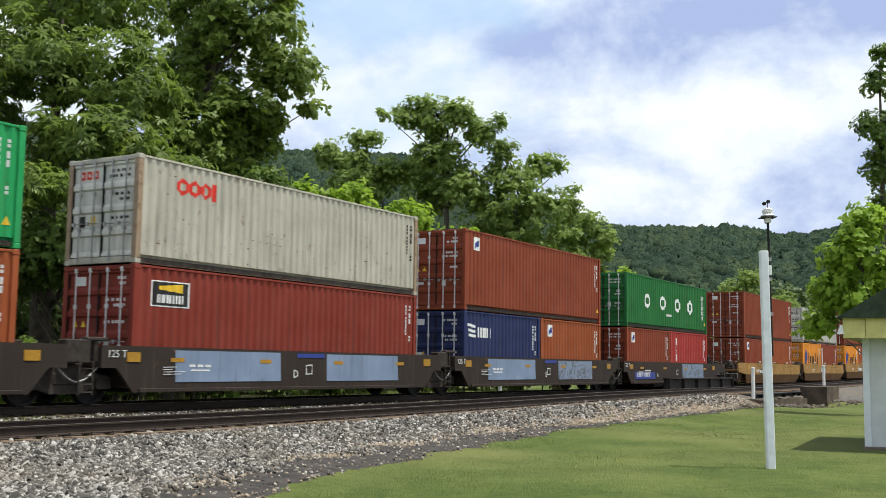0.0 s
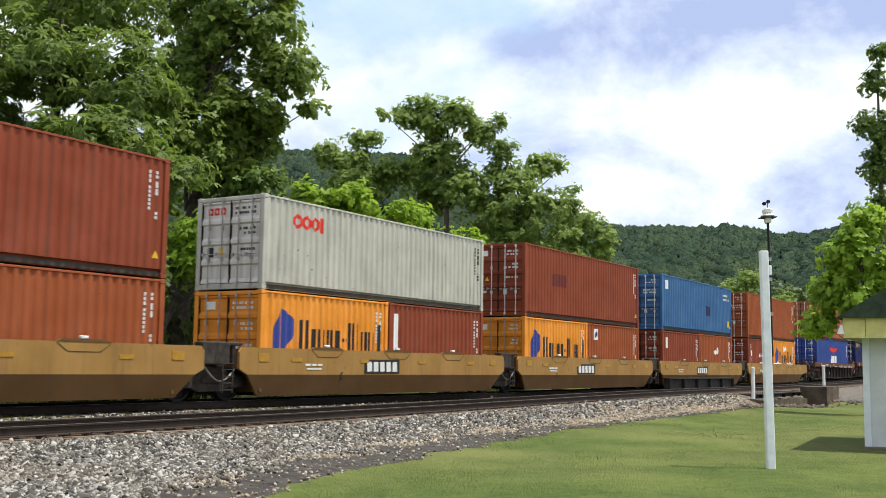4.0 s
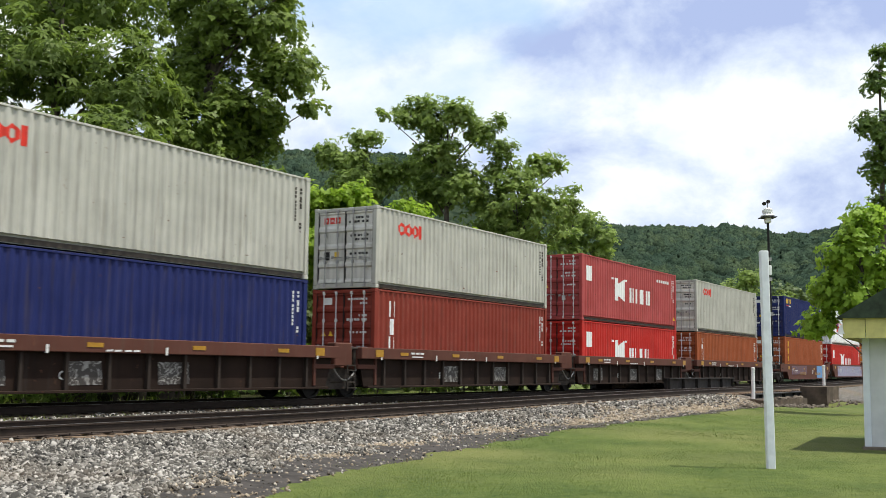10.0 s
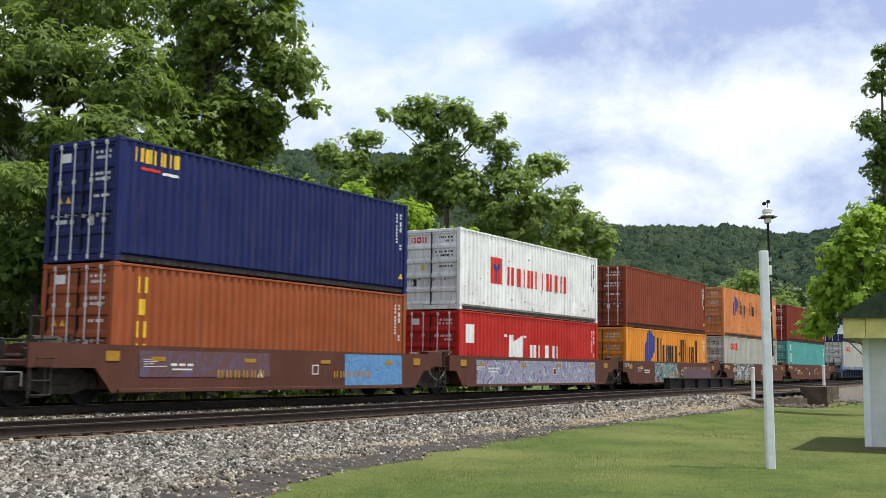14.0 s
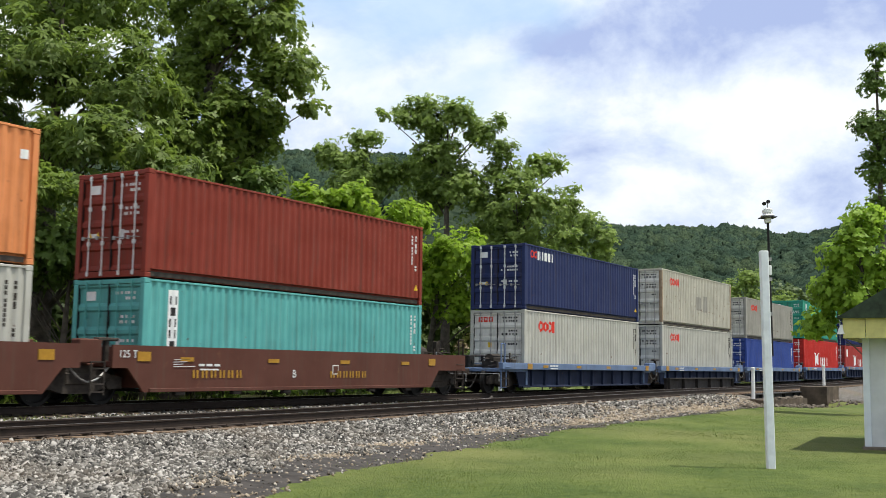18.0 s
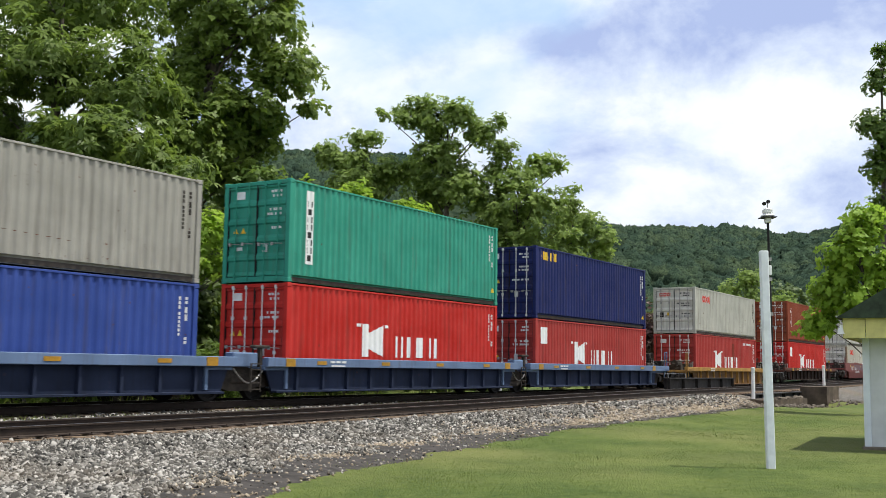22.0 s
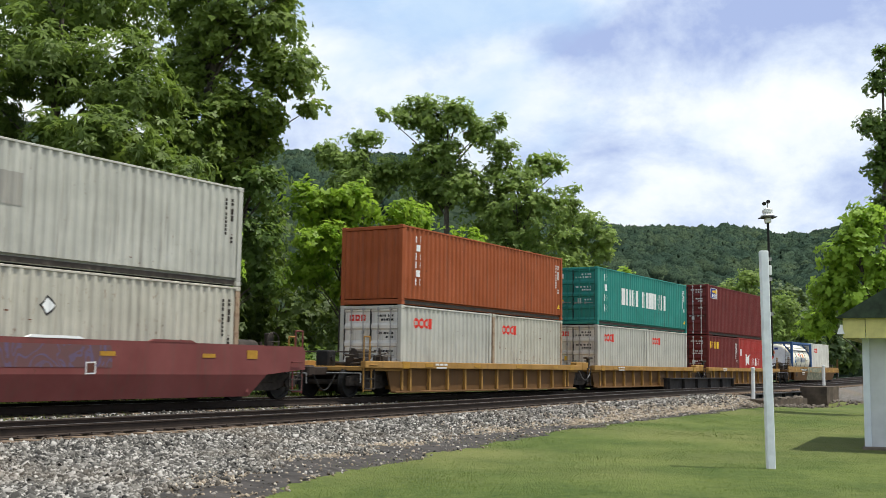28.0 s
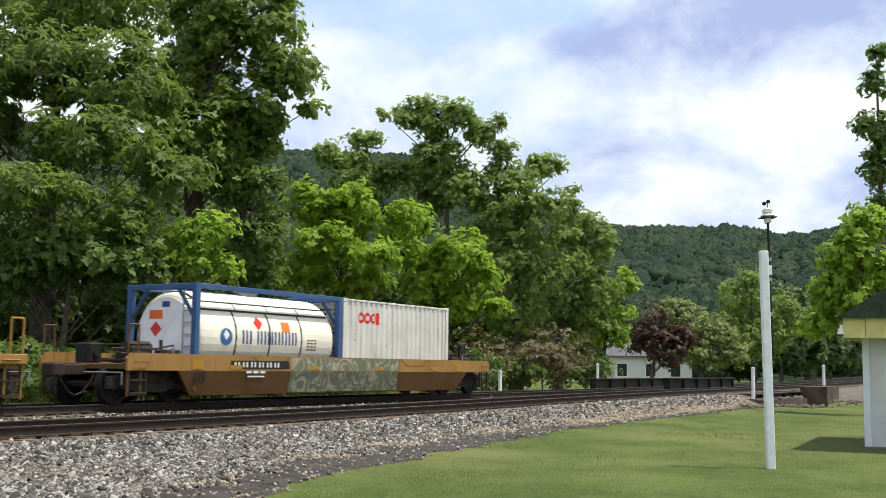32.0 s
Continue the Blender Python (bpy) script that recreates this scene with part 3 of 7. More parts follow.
def well_car(u, kind, first, last, label):
    """One platform of a double-stack well car. u: leading end of its load; first, last: where the car couples to the next one."""
    k = KINDS[kind]
    root = new("well_car")
    tagged(root, label=label, category="rail car", group="well cars of the train")
    side, ends = CAR[k["side"]], CAR[k["ends"]]
    L = 12.4
    x0, x1 = -0.1, 12.3
    zt, zb = k["zt"], k["zb"]
    HALF = 1.46
    t0, t1 = (2.3 if first else 1.0), (2.3 if last else 1.0)
    zr = 1.0 if zt > 1.4 else 0.95
    if k["rib"]:
        zc = k["chord"]
        web = mesh_of("side_web", [slab([(x0 - 0.9, zc), (x1 + 0.9, zc), (x1 + 0.6, zb), (x0 - 0.6, zb)], 0.10, 0.15), box(x0 - 0.6, -0.06, zb, x1 + 0.6, 0.12, zb + 0.06, c=0.01)])
        chord = mesh_of("top_chord", [box(x0 - t0, -0.09, zc, x1 + t1, 0.09, zt, c=0.015)])
        rib = cached(("rib", kind), lambda: mesh_of("rib", [slab([(-0.05, zb + 0.06), (0.05, zb + 0.06), (0.035, zc), (-0.035, zc)], -0.03, 0.14)]))
        for sy in (-1, 1):
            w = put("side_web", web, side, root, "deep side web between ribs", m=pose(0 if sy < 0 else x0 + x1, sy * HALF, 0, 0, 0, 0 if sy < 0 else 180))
            put("top_chord", chord, ends, root, "straight top chord with reflectors", m=pose(0, sy * HALF, 0))
            for i in range(11):
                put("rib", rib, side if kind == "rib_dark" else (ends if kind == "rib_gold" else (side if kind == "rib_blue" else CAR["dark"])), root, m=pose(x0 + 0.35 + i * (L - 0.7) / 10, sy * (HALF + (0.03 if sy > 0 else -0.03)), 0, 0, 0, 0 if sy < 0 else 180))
    else:
        if k["bend"]:
            zm = k["bend"]
            up = mesh_of("upper_side", [slab([(x0 - t0, zr), (x0 - t0, zt - 0.12), (x0 - t0 + 0.12, zt), (x1 + t1 - 0.12, zt), (x1 + t1, zt - 0.12), (x1 + t1, zr), (x1 + 0.7, zm), (x0 - 0.7, zm)], -0.04, 0.04)])
            o = [(-0.04, zm), (0.10, zb), (0.16, zb), (0.04, zm)]
            v, f = prism(o, x0 - 0.7, x1 + 0.7)
            v = [(x + (0.55 if x < 5 else -0.55) * (zm - z) / (zm - zb), y, z) for x, y, z in v]
            dn = mesh_of("lower_side", [(v, f)])
            for sy in (-1, 1):
                put("upper_side", up, side, root, "flat upper side sheet", m=pose(0 if sy < 0 else x0 + x1, sy * HALF, 0, 0, 0, 0 if sy < 0 else 180))
                # on yellow cars the lower sheet takes a darker colour than the upper
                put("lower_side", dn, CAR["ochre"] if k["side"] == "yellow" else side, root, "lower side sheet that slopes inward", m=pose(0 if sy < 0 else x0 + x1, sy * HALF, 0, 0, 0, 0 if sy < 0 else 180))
        else:
            sd = mesh_of("side_sheet", [slab(side_outline(x0, x1, zb, zt, zr, 0.55, 0.5, t0, t1), -0.035, 0.035), box(x0 + 0.1, -0.09, zb, x1 - 0.1, 0.03, zb + 0.09, c=0.01)])
            for sy in (-1, 1):
                put("side_sheet", sd, side, root, "smooth side sheet with a raised end", m=pose(0 if sy < 0 else x0 + x1, sy * HALF, 0, 0, 0, 0 if sy < 0 else 180))
    # floor of the well and end decks
    put("well_floor", cached(("wfloor", kind), lambda: mesh_of("well_floor", [box(x0 + 0.2, -HALF + 0.1, zb, x1 - 0.2, HALF - 0.1, zb + 0.07)])), BLACK, root)
    for s, xe, tl in ((-1, x0, t0), (1, x1, t1)):
        deck = mesh_of("end_deck", [box(min(xe, xe + s * tl), -HALF + 0.05, zr + 0.02, max(xe, xe + s * tl), HALF - 0.05, zr + 0.16, c=0.02), box(xe + s * 0.06 - 0.05, -HALF + 0.05, zb + 0.1, xe + s * 0.06 + 0.05, HALF - 0.05, zt - 0.03)])
        put("end_deck", deck, ends, root)
    for s, xe, is_end in ((-1, x0, first), (1, x1, last)):
        if is_end:
            truck(root, xe + s * 1.15)
            end_gear(root, xe, s, zt, zr, CAR["dark"] if k["ends"] in ("brown", "dark") else ends, kind, HALF)
        else:
            joint = cached(("joint", kind, s), lambda: mesh_of("articulation", [box(-0.28, -0.9, 0.95, 0.28, 0.9, zr + 0.12, c=0.03), box(-0.5, -1.3, zr + 0.1, 0.12, -1.0, zt + 0.12, c=0.03), box(-0.5, 1.0, zr + 0.1, 0.12, 1.3, zt + 0.12, c=0.03)]))
            put("articulation", joint, DIRTY if kind in ("ttx", "dark") else ends, root, "heavy articulated joint", m=pose(xe + s * 1.25, 0, 0, 0, 0, 0 if s < 0 else 180))
    if not first:
        truck(root, x0 - 1.6)
        put("end_post", cached(("epost", kind), lambda: mesh_of("end_post", [box(-0.06, -0.06, 0, 0.06, 0.06, 0.55, c=0.015), box(-0.3, -0.1, 0.5, 0.3, 0.1, 0.58, c=0.02)])), DIRTY, root, "iron post on the joint", m=pose(x0 - 0.95, -1.2, zr + 0.1))
        hp = [Vector((x0 - 0.9 - 0.13 * i, -1.3, zr + 0.05 - 0.36 * math.sin(math.pi * i / 9))) for i in range(10)]
        put("air_hose", mesh_of("air_hose", [tube(p, q, 0.022, n=6) for p, q in zip(hp, hp[1:])]), STEEL, root, "looped grey brake hose")
        lad = put("ladder", cached("jladder", lambda: mesh_of("ladder", [slab([(-0.2, 0), (-0.17, 0), (-0.17, 0.72), (0.17, 0.72), (0.17, 0), (0.2, 0), (0.2, 0.75), (-0.2, 0.75)], -0.015, 0.015)])), DIRTY, root, "short iron ladder", m=pose(x0 - 1.35, -1.42, 0.4))
        for i in range(4):
            put("rung", cached("jrung", lambda: mesh_of("rung", [box(-0.17, -0.02, 0, 0.17, 0.02, 0.03)])), DIRTY, lad, m=pose(0, 0, 0.06 + 0.17 * i))
    # reflectors and small bars
    refl = cached("reflector", lambda: mesh_of("reflector", [box(-0.22, -0.006, -0.05, 0.22, 0.006, 0.05)]))
    big = cached("bigrefl", lambda: mesh_of("reflector_panel", [box(-0.2, -0.006, -0.11, 0.2, 0.006, 0.11)]))
    ys = -HALF - (0.096 if k["rib"] else 0.046)
    zz = (zt + k["chord"]) / 2 if k["rib"] else zt - 0.3
    for i in range(4):
        put("reflector", refl, YELLOWTAPE, root, "dull yellow reflector strip", m=pose(1.2 + i * 3.2, ys, zz))
    for xe in (x0 - 0.08, x1 + 0.1):
        put("reflector_panel", big, YELLOWTAPE, root, "square yellow reflector panel", m=pose(xe, ys, zz if k["rib"] else zt - 0.25))
    bars = cached("carbars", lambda: mesh_of("stencil_bars", [box(i * 0.27, -0.005, 0, i * 0.27 + 0.2, 0.005, 0.06) for i in range(3)] + [box(0.05, -0.005, -0.1, 0.7, 0.005, -0.06)]))
    put("stencil_bars", bars, BARS, root, "faded white stencilled lines", m=pose(1.6, ys, zz - 0.16 if not k["rib"] else zz), kind="stuff")
    MOVING.append((root, u, 0.0))
    return root


def end_gear(root, xe, s, zt, zr, mat, kind, HALF):
    """Coupler, handrails, brake tank, cranks and steps at the end of a car."""
    put("coupler", cached("coupler", lambda: mesh_of("coupler", [box(-0.3, -0.14, 0.82, 0.75, 0.14, 1.08, c=0.03), box(0.6, -0.2, 0.78, 0.95, 0.16, 1.12, c=0.05)])), RAIL_RUST, root, "rusty knuckle coupler", m=pose(xe + s * 2.3, 0, 0, 0, 0, 0 if s > 0 else 180))
    grime = DIRTY if kind != "rib_blue" else mat
    rail_ = cached(("handrail", round(zr, 2)), lambda: mesh_of("handrail", [tube((0, 0, 0.35), (0, 0, zr + 1.05), 0.025, n=6), tube((0, 0, zr + 1.05), (0.3, 0, zr + 1.05), 0.025, n=6), tube((0.3, 0, zr + 1.05), (0.3, 0, zr + 0.15), 0.025, n=6), tube((0, 0, 0.4), (0.4, 0, 0.4), 0.025, n=6), tube((0.4, 0, 0.4), (0.4, 0, zr + 0.1), 0.025, n=6)]))
    for sy in (-1, 1):
        put("handrail", rail_, mat, root, "bent steel grab rail", m=pose(xe + s * 2.24, sy * (HALF - 0.02), 0, 0, 0, 0 if s < 0 else 180))
    if s > 0:
        tank = mesh_of("air_reservoir", [tube((0, -0.9, 0), (0, 0.1, 0), 0.25, n=16), tube((0, -0.9, 0), (0, -0.97, 0), 0.25, 0.12, n=16), box(-0.2, -0.8, -0.4, 0.2, -0.7, -0.15), box(-0.2, -0.1, -0.4, 0.2, 0.0, -0.15)])
        put("air_reservoir", tank, grime, root, "cylindrical brake air tank", m=pose(xe + 0.8, -0.1, zr + 0.55, 0, 0, 90))
        wheel_ = [tube((0.26 * math.cos(a), 0, 0.26 * math.sin(a)), (0.26 * math.cos(a + 0.53), 0, 0.26 * math.sin(a + 0.53)), 0.018, n=5) for a in [i * 0.5236 for i in range(12)]]
        put("brake_wheel", mesh_of("brake_wheel", wheel_ + [tube((-0.26, 0, 0), (0.26, 0, 0), 0.014, n=5), tube((0, 0, -0.26), (0, 0, 0.26), 0.014, n=5)]), DIRTY, root, "round hand-brake wheel", m=pose(xe + 1.75, -0.8, zr + 0.75))
        put("brake_stand", mesh_of("brake_stand", [box(-0.12, -0.08, 0, 0.12, 0.08, 0.85, c=0.02), box(-0.3, -0.25, 0.0, 0.3, 0.25, 0.35, c=0.03)]), DIRTY, root, "brake stand and gearbox", m=pose(xe + 1.75, -0.65, zr + 0.14))
    else:
        put("brake_rigging", mesh_of("brake_rigging", [box(-0.5, -0.9, 0, -0.1, -0.2, 0.3, c=0.03), tube((-0.9, -0.8, 0.25), (0.3, -0.5, 0.25), 0.03), tube((-0.4, -0.9, 0.1), (-0.4, 0.9, 0.1), 0.05)]), DIRTY, root, "brake pipes and levers on the end deck", m=pose(xe - 1.0, 0, zr + 0.14))
    put("cross_bar", cached(("xbar", round(zr, 2)), lambda: mesh_of("cross_bar", [tube((0, -HALF + 0.1, zr + 0.6), (0, HALF - 0.1, zr + 0.6), 0.025, n=6), tube((0, -0.5, zr + 0.1), (0, -0.5, zr + 0.6), 0.02, n=6), tube((0, 0.5, zr + 0.1), (0, 0.5, zr + 0.6), 0.02, n=6)])), DIRTY, root, "cross rail over the end deck", m=pose(xe + s * 1.5, 0, 0))
    put("equipment_box", cached("eqbox", lambda: mesh_of("equipment_box", [box(-0.26, -0.2, 0, 0.26, 0.2, 0.34, c=0.03)])), DIRTY, root, "grimy valve box", m=pose(xe + s * 0.55, -0.95, zr + 0.16))
    pts = [Vector((s * (2.3 + 0.16 * i), -0.45 + 0.02 * i, zr - 0.08 - 0.5 * math.sin(math.pi * i / 6))) for i in range(7)]
    put("air_hose", mesh_of("air_hose", [tube(p, q, 0.024, n=6) for p, q in zip(pts, pts[1:])]), BLACK, root, "drooping black brake hose", m=pose(xe, 0, 0))
    put("uncoupling_lever", cached("lever", lambda: mesh_of("uncoupling_lever", [tube((0, -HALF, 0.9), (0, -0.2, 0.9), 0.018, n=6), tube((0, -HALF, 0.9), (0, -HALF, 0.62), 0.018, n=6)])), STEEL, root, "bent uncoupling lever", m=pose(xe + s * 2.42, 0, 0))
    put("grab_iron", cached("grab", lambda: mesh_of("grab_iron", [tube((-0.2, 0, 0), (0.2, 0, 0), 0.014, n=5), tube((-0.2, 0, 0), (-0.2, 0.06, 0), 0.014, n=5), tube((0.2, 0, 0), (0.2, 0.06, 0), 0.014, n=5)])), mat, root, "grab iron", m=pose(xe + s * 1.9, -HALF - 0.1, zr + 0.2))
    put("step", cached("step", lambda: mesh_of("step", [box(-0.25, -0.05, 0.0, 0.25, 0.1, 0.03), box(-0.25, -0.05, 0.3, 0.25, 0.1, 0.33), box(-0.27, -0.03, 0, -0.24, 0.02, 0.6), box(0.24, -0.03, 0, 0.27, 0.02, 0.6)])), DIRTY, root, "bent steel step", m=pose(xe + s * 1.95, -HALF + 0.02, 0.42))
    put("brake_cylinder", cached("bcyl", lambda: mesh_of("brake_cylinder", [tube((-0.38, 0, 0), (0.34, 0, 0), 0.19, n=14), tube((0.34, 0, 0), (0.42, 0, 0), 0.19, 0.1, n=14), tube((-0.8, 0, 0), (-0.38, 0, 0), 0.035, n=6), box(-0.3, -0.16, -0.36, 0.26, 0.16, -0.12, c=0.02)])), DIRTY, root, "grimy brake cylinder with its push rod", m=pose(xe + s * 1.15, -0.55 if s < 0 else 0.75, zr + 0.5))
    for k, (a, b) in enumerate((((0.3, -1.25, 0.22), (2.2, -1.2, 0.16)), ((0.4, -1.05, 0.34), (1.9, -0.7, 0.24)), ((0.7, -1.3, 0.1), (0.7, -1.3, 0.62)), ((1.4, -1.3, 0.1), (1.4, -1.25, 0.5)), ((0.7, -1.3, 0.6), (1.4, -1.27, 0.48)))):
        put("pipe", cached(("egpipe", k, s), lambda: mesh_of("pipe", [tube((s * a[0], a[1], a[2]), (s * b[0], b[1], b[2]), 0.022, n=6)])), DIRTY if k != 2 else STEEL, root, m=pose(xe, 0, zr))
    put("lever", cached(("bell", s), lambda: mesh_of("lever", [slab([(0, 0), (0.5, 0.12), (0.52, 0.2), (0.06, 0.14), (0.02, 0.55), (-0.06, 0.55)], -0.02, 0.02)])), RAIL_RUST, root, "rusty bell crank", m=pose(xe + s * 0.9, -1.1, zr + 0.18))
    put("equipment_box", cached("eqbox2", lambda: mesh_of("equipment_box", [box(-0.2, -0.25, 0, 0.2, 0.25, 0.5, c=0.04), tube((0.0, -0.3, 0.25), (0.0, 0.3, 0.25), 0.09, n=10)])), BLACK, root, "sooty valve block", m=pose(xe + s * 1.95, 0.2, zr + 0.14))

# ---- the train, from its front to its last car ----
F40, F20, STD, HC = 12.192, 6.058, 2.591, 2.896
GAP20 = F40 - 2 * F20


def both(u, base, colour, h, *rest, **kw):
    return container(u, F40, h, base, colour, *rest, **kw)


def rings_on(u, base, h, colour="ivory", state="cream steel container with a red emblem, rust at the seams", L=F40, big=1.0):
    return container(u, L, h, base, colour, state, marks=[mark_rings(L, h, big), small_print(L, h, DIRTY)])


def seaco_mark(L, h, lead=None):
    z = h - 0.52
    out = [(LOGO_YELLOW, blocks(-L / 2 + 0.5, z, 0.34, [0.75, 0.8, 0.8, 0.75, 0.8], 0.12), "yellow_name_block"), small_print(L, h)]
    return out


def lloyd_mark(L, h, x, z, s, wide, with_bird=True):
    out = []
    if with_bird:
        b = x - L / 2
        out.append((LOGO_BLUE, [(b, b + 0.4 * s, z - 0.15 * s, z - 0.15 * s, z + 0.55 * s, z + 1.3 * s), (b + 0.45 * s, b + 1.15 * s, z - 0.2 * s, z + 0.45 * s, z + 1.35 * s, z + 1.0 * s)], "blue_bird_emblem"))
        x += 1.45 * s
    out.append((LOGO_BLACK, [stroked(x - L / 2 + a * wide, z + lo * s, w_ * wide, (hi - lo) * s, 0.27 * w_ * wide, i) for i, (a, w_, lo, hi) in enumerate(((0, 0.085, 0, 1), (0.105, 0.06, 0, 0.7), (0.185, 0.065, -0.22, 0.7), (0.27, 0.06, 0, 0.7), (0.35, 0.065, -0.22, 0.7), (0.44, 0.04, 0.3, 0.42), (0.50, 0.065, 0, 1), (0.585, 0.028, 0, 1), (0.635, 0.07, 0, 0.7), (0.725, 0.065, -0.22, 0.7), (0.81, 0.07, 0, 1)))], "dark_name_block"))
    return out


CARS = [
    # u, kind, first, last, label
    (1.15, "dark", False, False, "dark brown smooth-sided articulated well car platform"),
    (16.48, "dark", False, False, "dark brown articulated well car with blue-grey painted patches"),
    (31.80, "dark", False, False, "dark brown articulated well car with a graffiti patch"),
    (47.14, "dark", False, True, "dark brown articulated well car, end unit with brake gear"),
    (66.96, "ttx", True, False, "dirty yellow articulated well car with sloping lower sides"),
    (82.64, "ttx", False, False, "dirty yellow articulated well car, middle platform"),
    (98.17, "ttx", False, False, "dirty yellow articulated well car with black sign plate"),
    (113.69, "ttx", False, False, "dirty yellow articulated well car, scuffed middle platform"),
    (129.51, "ttx", False, True, "dirty yellow articulated well car, end unit with brake wheel"),
    (149.09, "rib_brown", True, False, "rusty brown well car with dark ribbed sides"),
    (164.73, "rib_brown", False, False, "rusty brown ribbed well car with chalky scribbles"),
    (180.26, "rib_brown", False, False, "rusty brown ribbed well car, middle platform"),
    (195.95, "rib_brown", False, False, "rusty brown ribbed well car with white scribbles"),
    (211.58, "rib_brown", False, True, "rusty brown ribbed well car, end unit"),
    (231.20, "bnsf", True, False, "brown smooth-sided well car with a blue spray-painted patch"),
    (246.79, "bnsf", False, False, "brown well car covered in purple and white graffiti"),
    (262.38, "bnsf", False, False, "brown well car with pale graffiti along its side"),
    (278.00, "bnsf", False, False, "brown well car with black and white graffiti"),
    (293.30, "bnsf", False, True, "brown smooth-sided well car, end unit with brake gear"),
    (312.98, "rib_blue", True, False, "well car with faded blue top chord and dark ribbed sides"),
    (328.50, "rib_blue", False, False, "faded blue ribbed well car, middle platform"),
    (343.92, "rib_blue", False, False, "faded blue ribbed well car with dull reflectors"),
    (359.54, "rib_blue", False, False, "faded blue ribbed well car, dark lower sides"),
    (374.95, "rib_blue", False, True, "faded blue ribbed well car, end unit with air tank"),
    (394.83, "rib_gold", True, True, "yellow ribbed single well car, rust-streaked"),
    (415.69, "rib_dark", True, True, "dark brown ribbed single well car"),
    (436.73, "oxide", True, True, "purple-brown smooth single well car with faded blue spray paint"),
    (456.55, "rib_gold", True, False, "yellow ribbed well car, leading unit"),
    (472.45, "rib_gold", False, False, "yellow ribbed well car, middle platform"),
    (488.44, "rib_gold", False, True, "yellow ribbed well car, end unit"),
    (508.15, "ttx_low", True, True, "yellow single well car with grey-green graffiti, last of the train"),
]
WELL = [well_car(*c) for c in CARS]
U = [c[0] for c in CARS]
B = [KINDS[c[1]]["base"] for c in CARS]


def pair20(i, left, right):
    """Two short containers end to end in the well of car i."""
    for k, (colour, label, marks) in enumerate((left, right)):
        container(U[i] + k * (F20 + GAP20), F20, STD, B[i], colour, label, marks=marks)


def low(i, colour, h, label, marks, rear=False):
    return container(U[i], F40, h, B[i], colour, label, marks=marks, rear=rear)


def high(i, under, colour, h, label, marks, rear=False):
    return container(U[i], F40, h, B[i] + under + 0.012, colour, label, marks=marks, rear=rear)


P40H, P40S, P20 = small_print(F40, HC), small_print(F40, STD), small_print(F20, STD)
BROWN = "red-brown corrugated steel container, slightly rust-stained"
RINGS = "cream corrugated steel container with a red ring emblem"

low(0, "rust", HC, "rust-orange corrugated steel container in the well", [P40H])
high(0, HC, "bright_green", STD, "bright green corrugated steel container", [P40S])

low(1, "oxide", HC, "dark red container with a black and yellow sign", [P40H, (WHITE, [rect(-5.52, 1.93, 1.24, 0.62)], "sign_border"), (LOGO_BLACK, [rect(-5.48, 1.96, 1.16, 0.56)], "black_sign"), (LOGO_YELLOW, [(-5.3, -4.52, 2.34, 2.28, 2.42, 2.5)], "yellow_beam"), (WHITE, blocks(-5.36, 2.02, 0.2, [0.7, 0.6, 0.6, 0.6, 0.7, 0.6], 0.1), "sign_name_block")])
high(1, HC, "cream", STD, "cream container with red ring emblem and rust streaks", [mark_rings(F40, STD), small_print(F40, STD, DIRTY)])

pair20(2, ("slate", "short dark blue container with white stripes and name blocks", [P20, (WHITE, [(-2.73, -2.2, 2.05, 1.98, 2.15, 2.08), (-2.68, -2.2, 1.86, 1.8, 1.96, 1.9), (-2.65, -2.15, 1.68, 1.64, 1.78, 1.74)] + blocks(-2.05, 1.66, 0.36, [0.85, 0.85, 0.85], 0.14), "striped_name_sign")]), ("rust", "short rust-red container with a pale sign plate", [P20, *mark_sign(F20, STD)]))
high(2, STD, "brown", HC, "red-brown container with a yellow and black sign plate", [P40H, *mark_sign(F40, HC)])

pair20(3, ("brown", "short dull red-brown container with a sign plate", [P20, *mark_sign(F20, STD)]), ("rose", "short faded red container with white vertical blocks", [P20, mark_vertical(F20, STD, WHITE, 3, 0.36, 0.22)]))
high(3, STD, "green", STD, "green corrugated container with four white emblem blocks", [(WHITE, ring(-3.7, 0.98, 0.78, 0.78, 0.2) + ring(-1.5, 0.98, 0.84, 0.78, 0.2) + ring(0.76, 0.98, 0.82, 0.78, 0.2) + ring(2.82, 0.98, 0.82, 0.78, 0.2), "white_emblem_block"), (WHITE, column(5.15, 2.08, 0.34, [0.22] * 5, 0.05), "white_number_block"), (BARS, blocks(-0.6, 0.72, 0.12, [1, 1, 1, 1, 1, 1], 0.1), "number_strip")])

pair20(4, ("brown", "short dull red container with a blue and white sign", [P20, *mark_sign(F20, STD)]), ("rust", "short rust-orange container, freshly painted", [P20]))
high(4, STD, "brown", HC, BROWN, [P40H])

pair20(5, ("orange", "short orange container with a blue bird emblem", [P20, *lloyd_mark(F20, STD, 0.52, 1.05, 0.8, 4.6)]), ("brown", "short brown container with a white vertical strip", [P20, (WHITE, [rect(-2.75, 0.9, 0.2, 1.35)], "white_strip")]))
high(5, STD, "ivory", STD, RINGS, [mark_rings(F40, STD), small_print(F40, STD, DIRTY)])

pair20(6, ("orange", "short orange container with a blue bird emblem", [P20, *lloyd_mark(F20, STD, 0.52, 1.05, 0.8, 4.6)]), ("rust", "short rust-red container with a sign plate", [P20, *mark_sign(F20, STD)]))
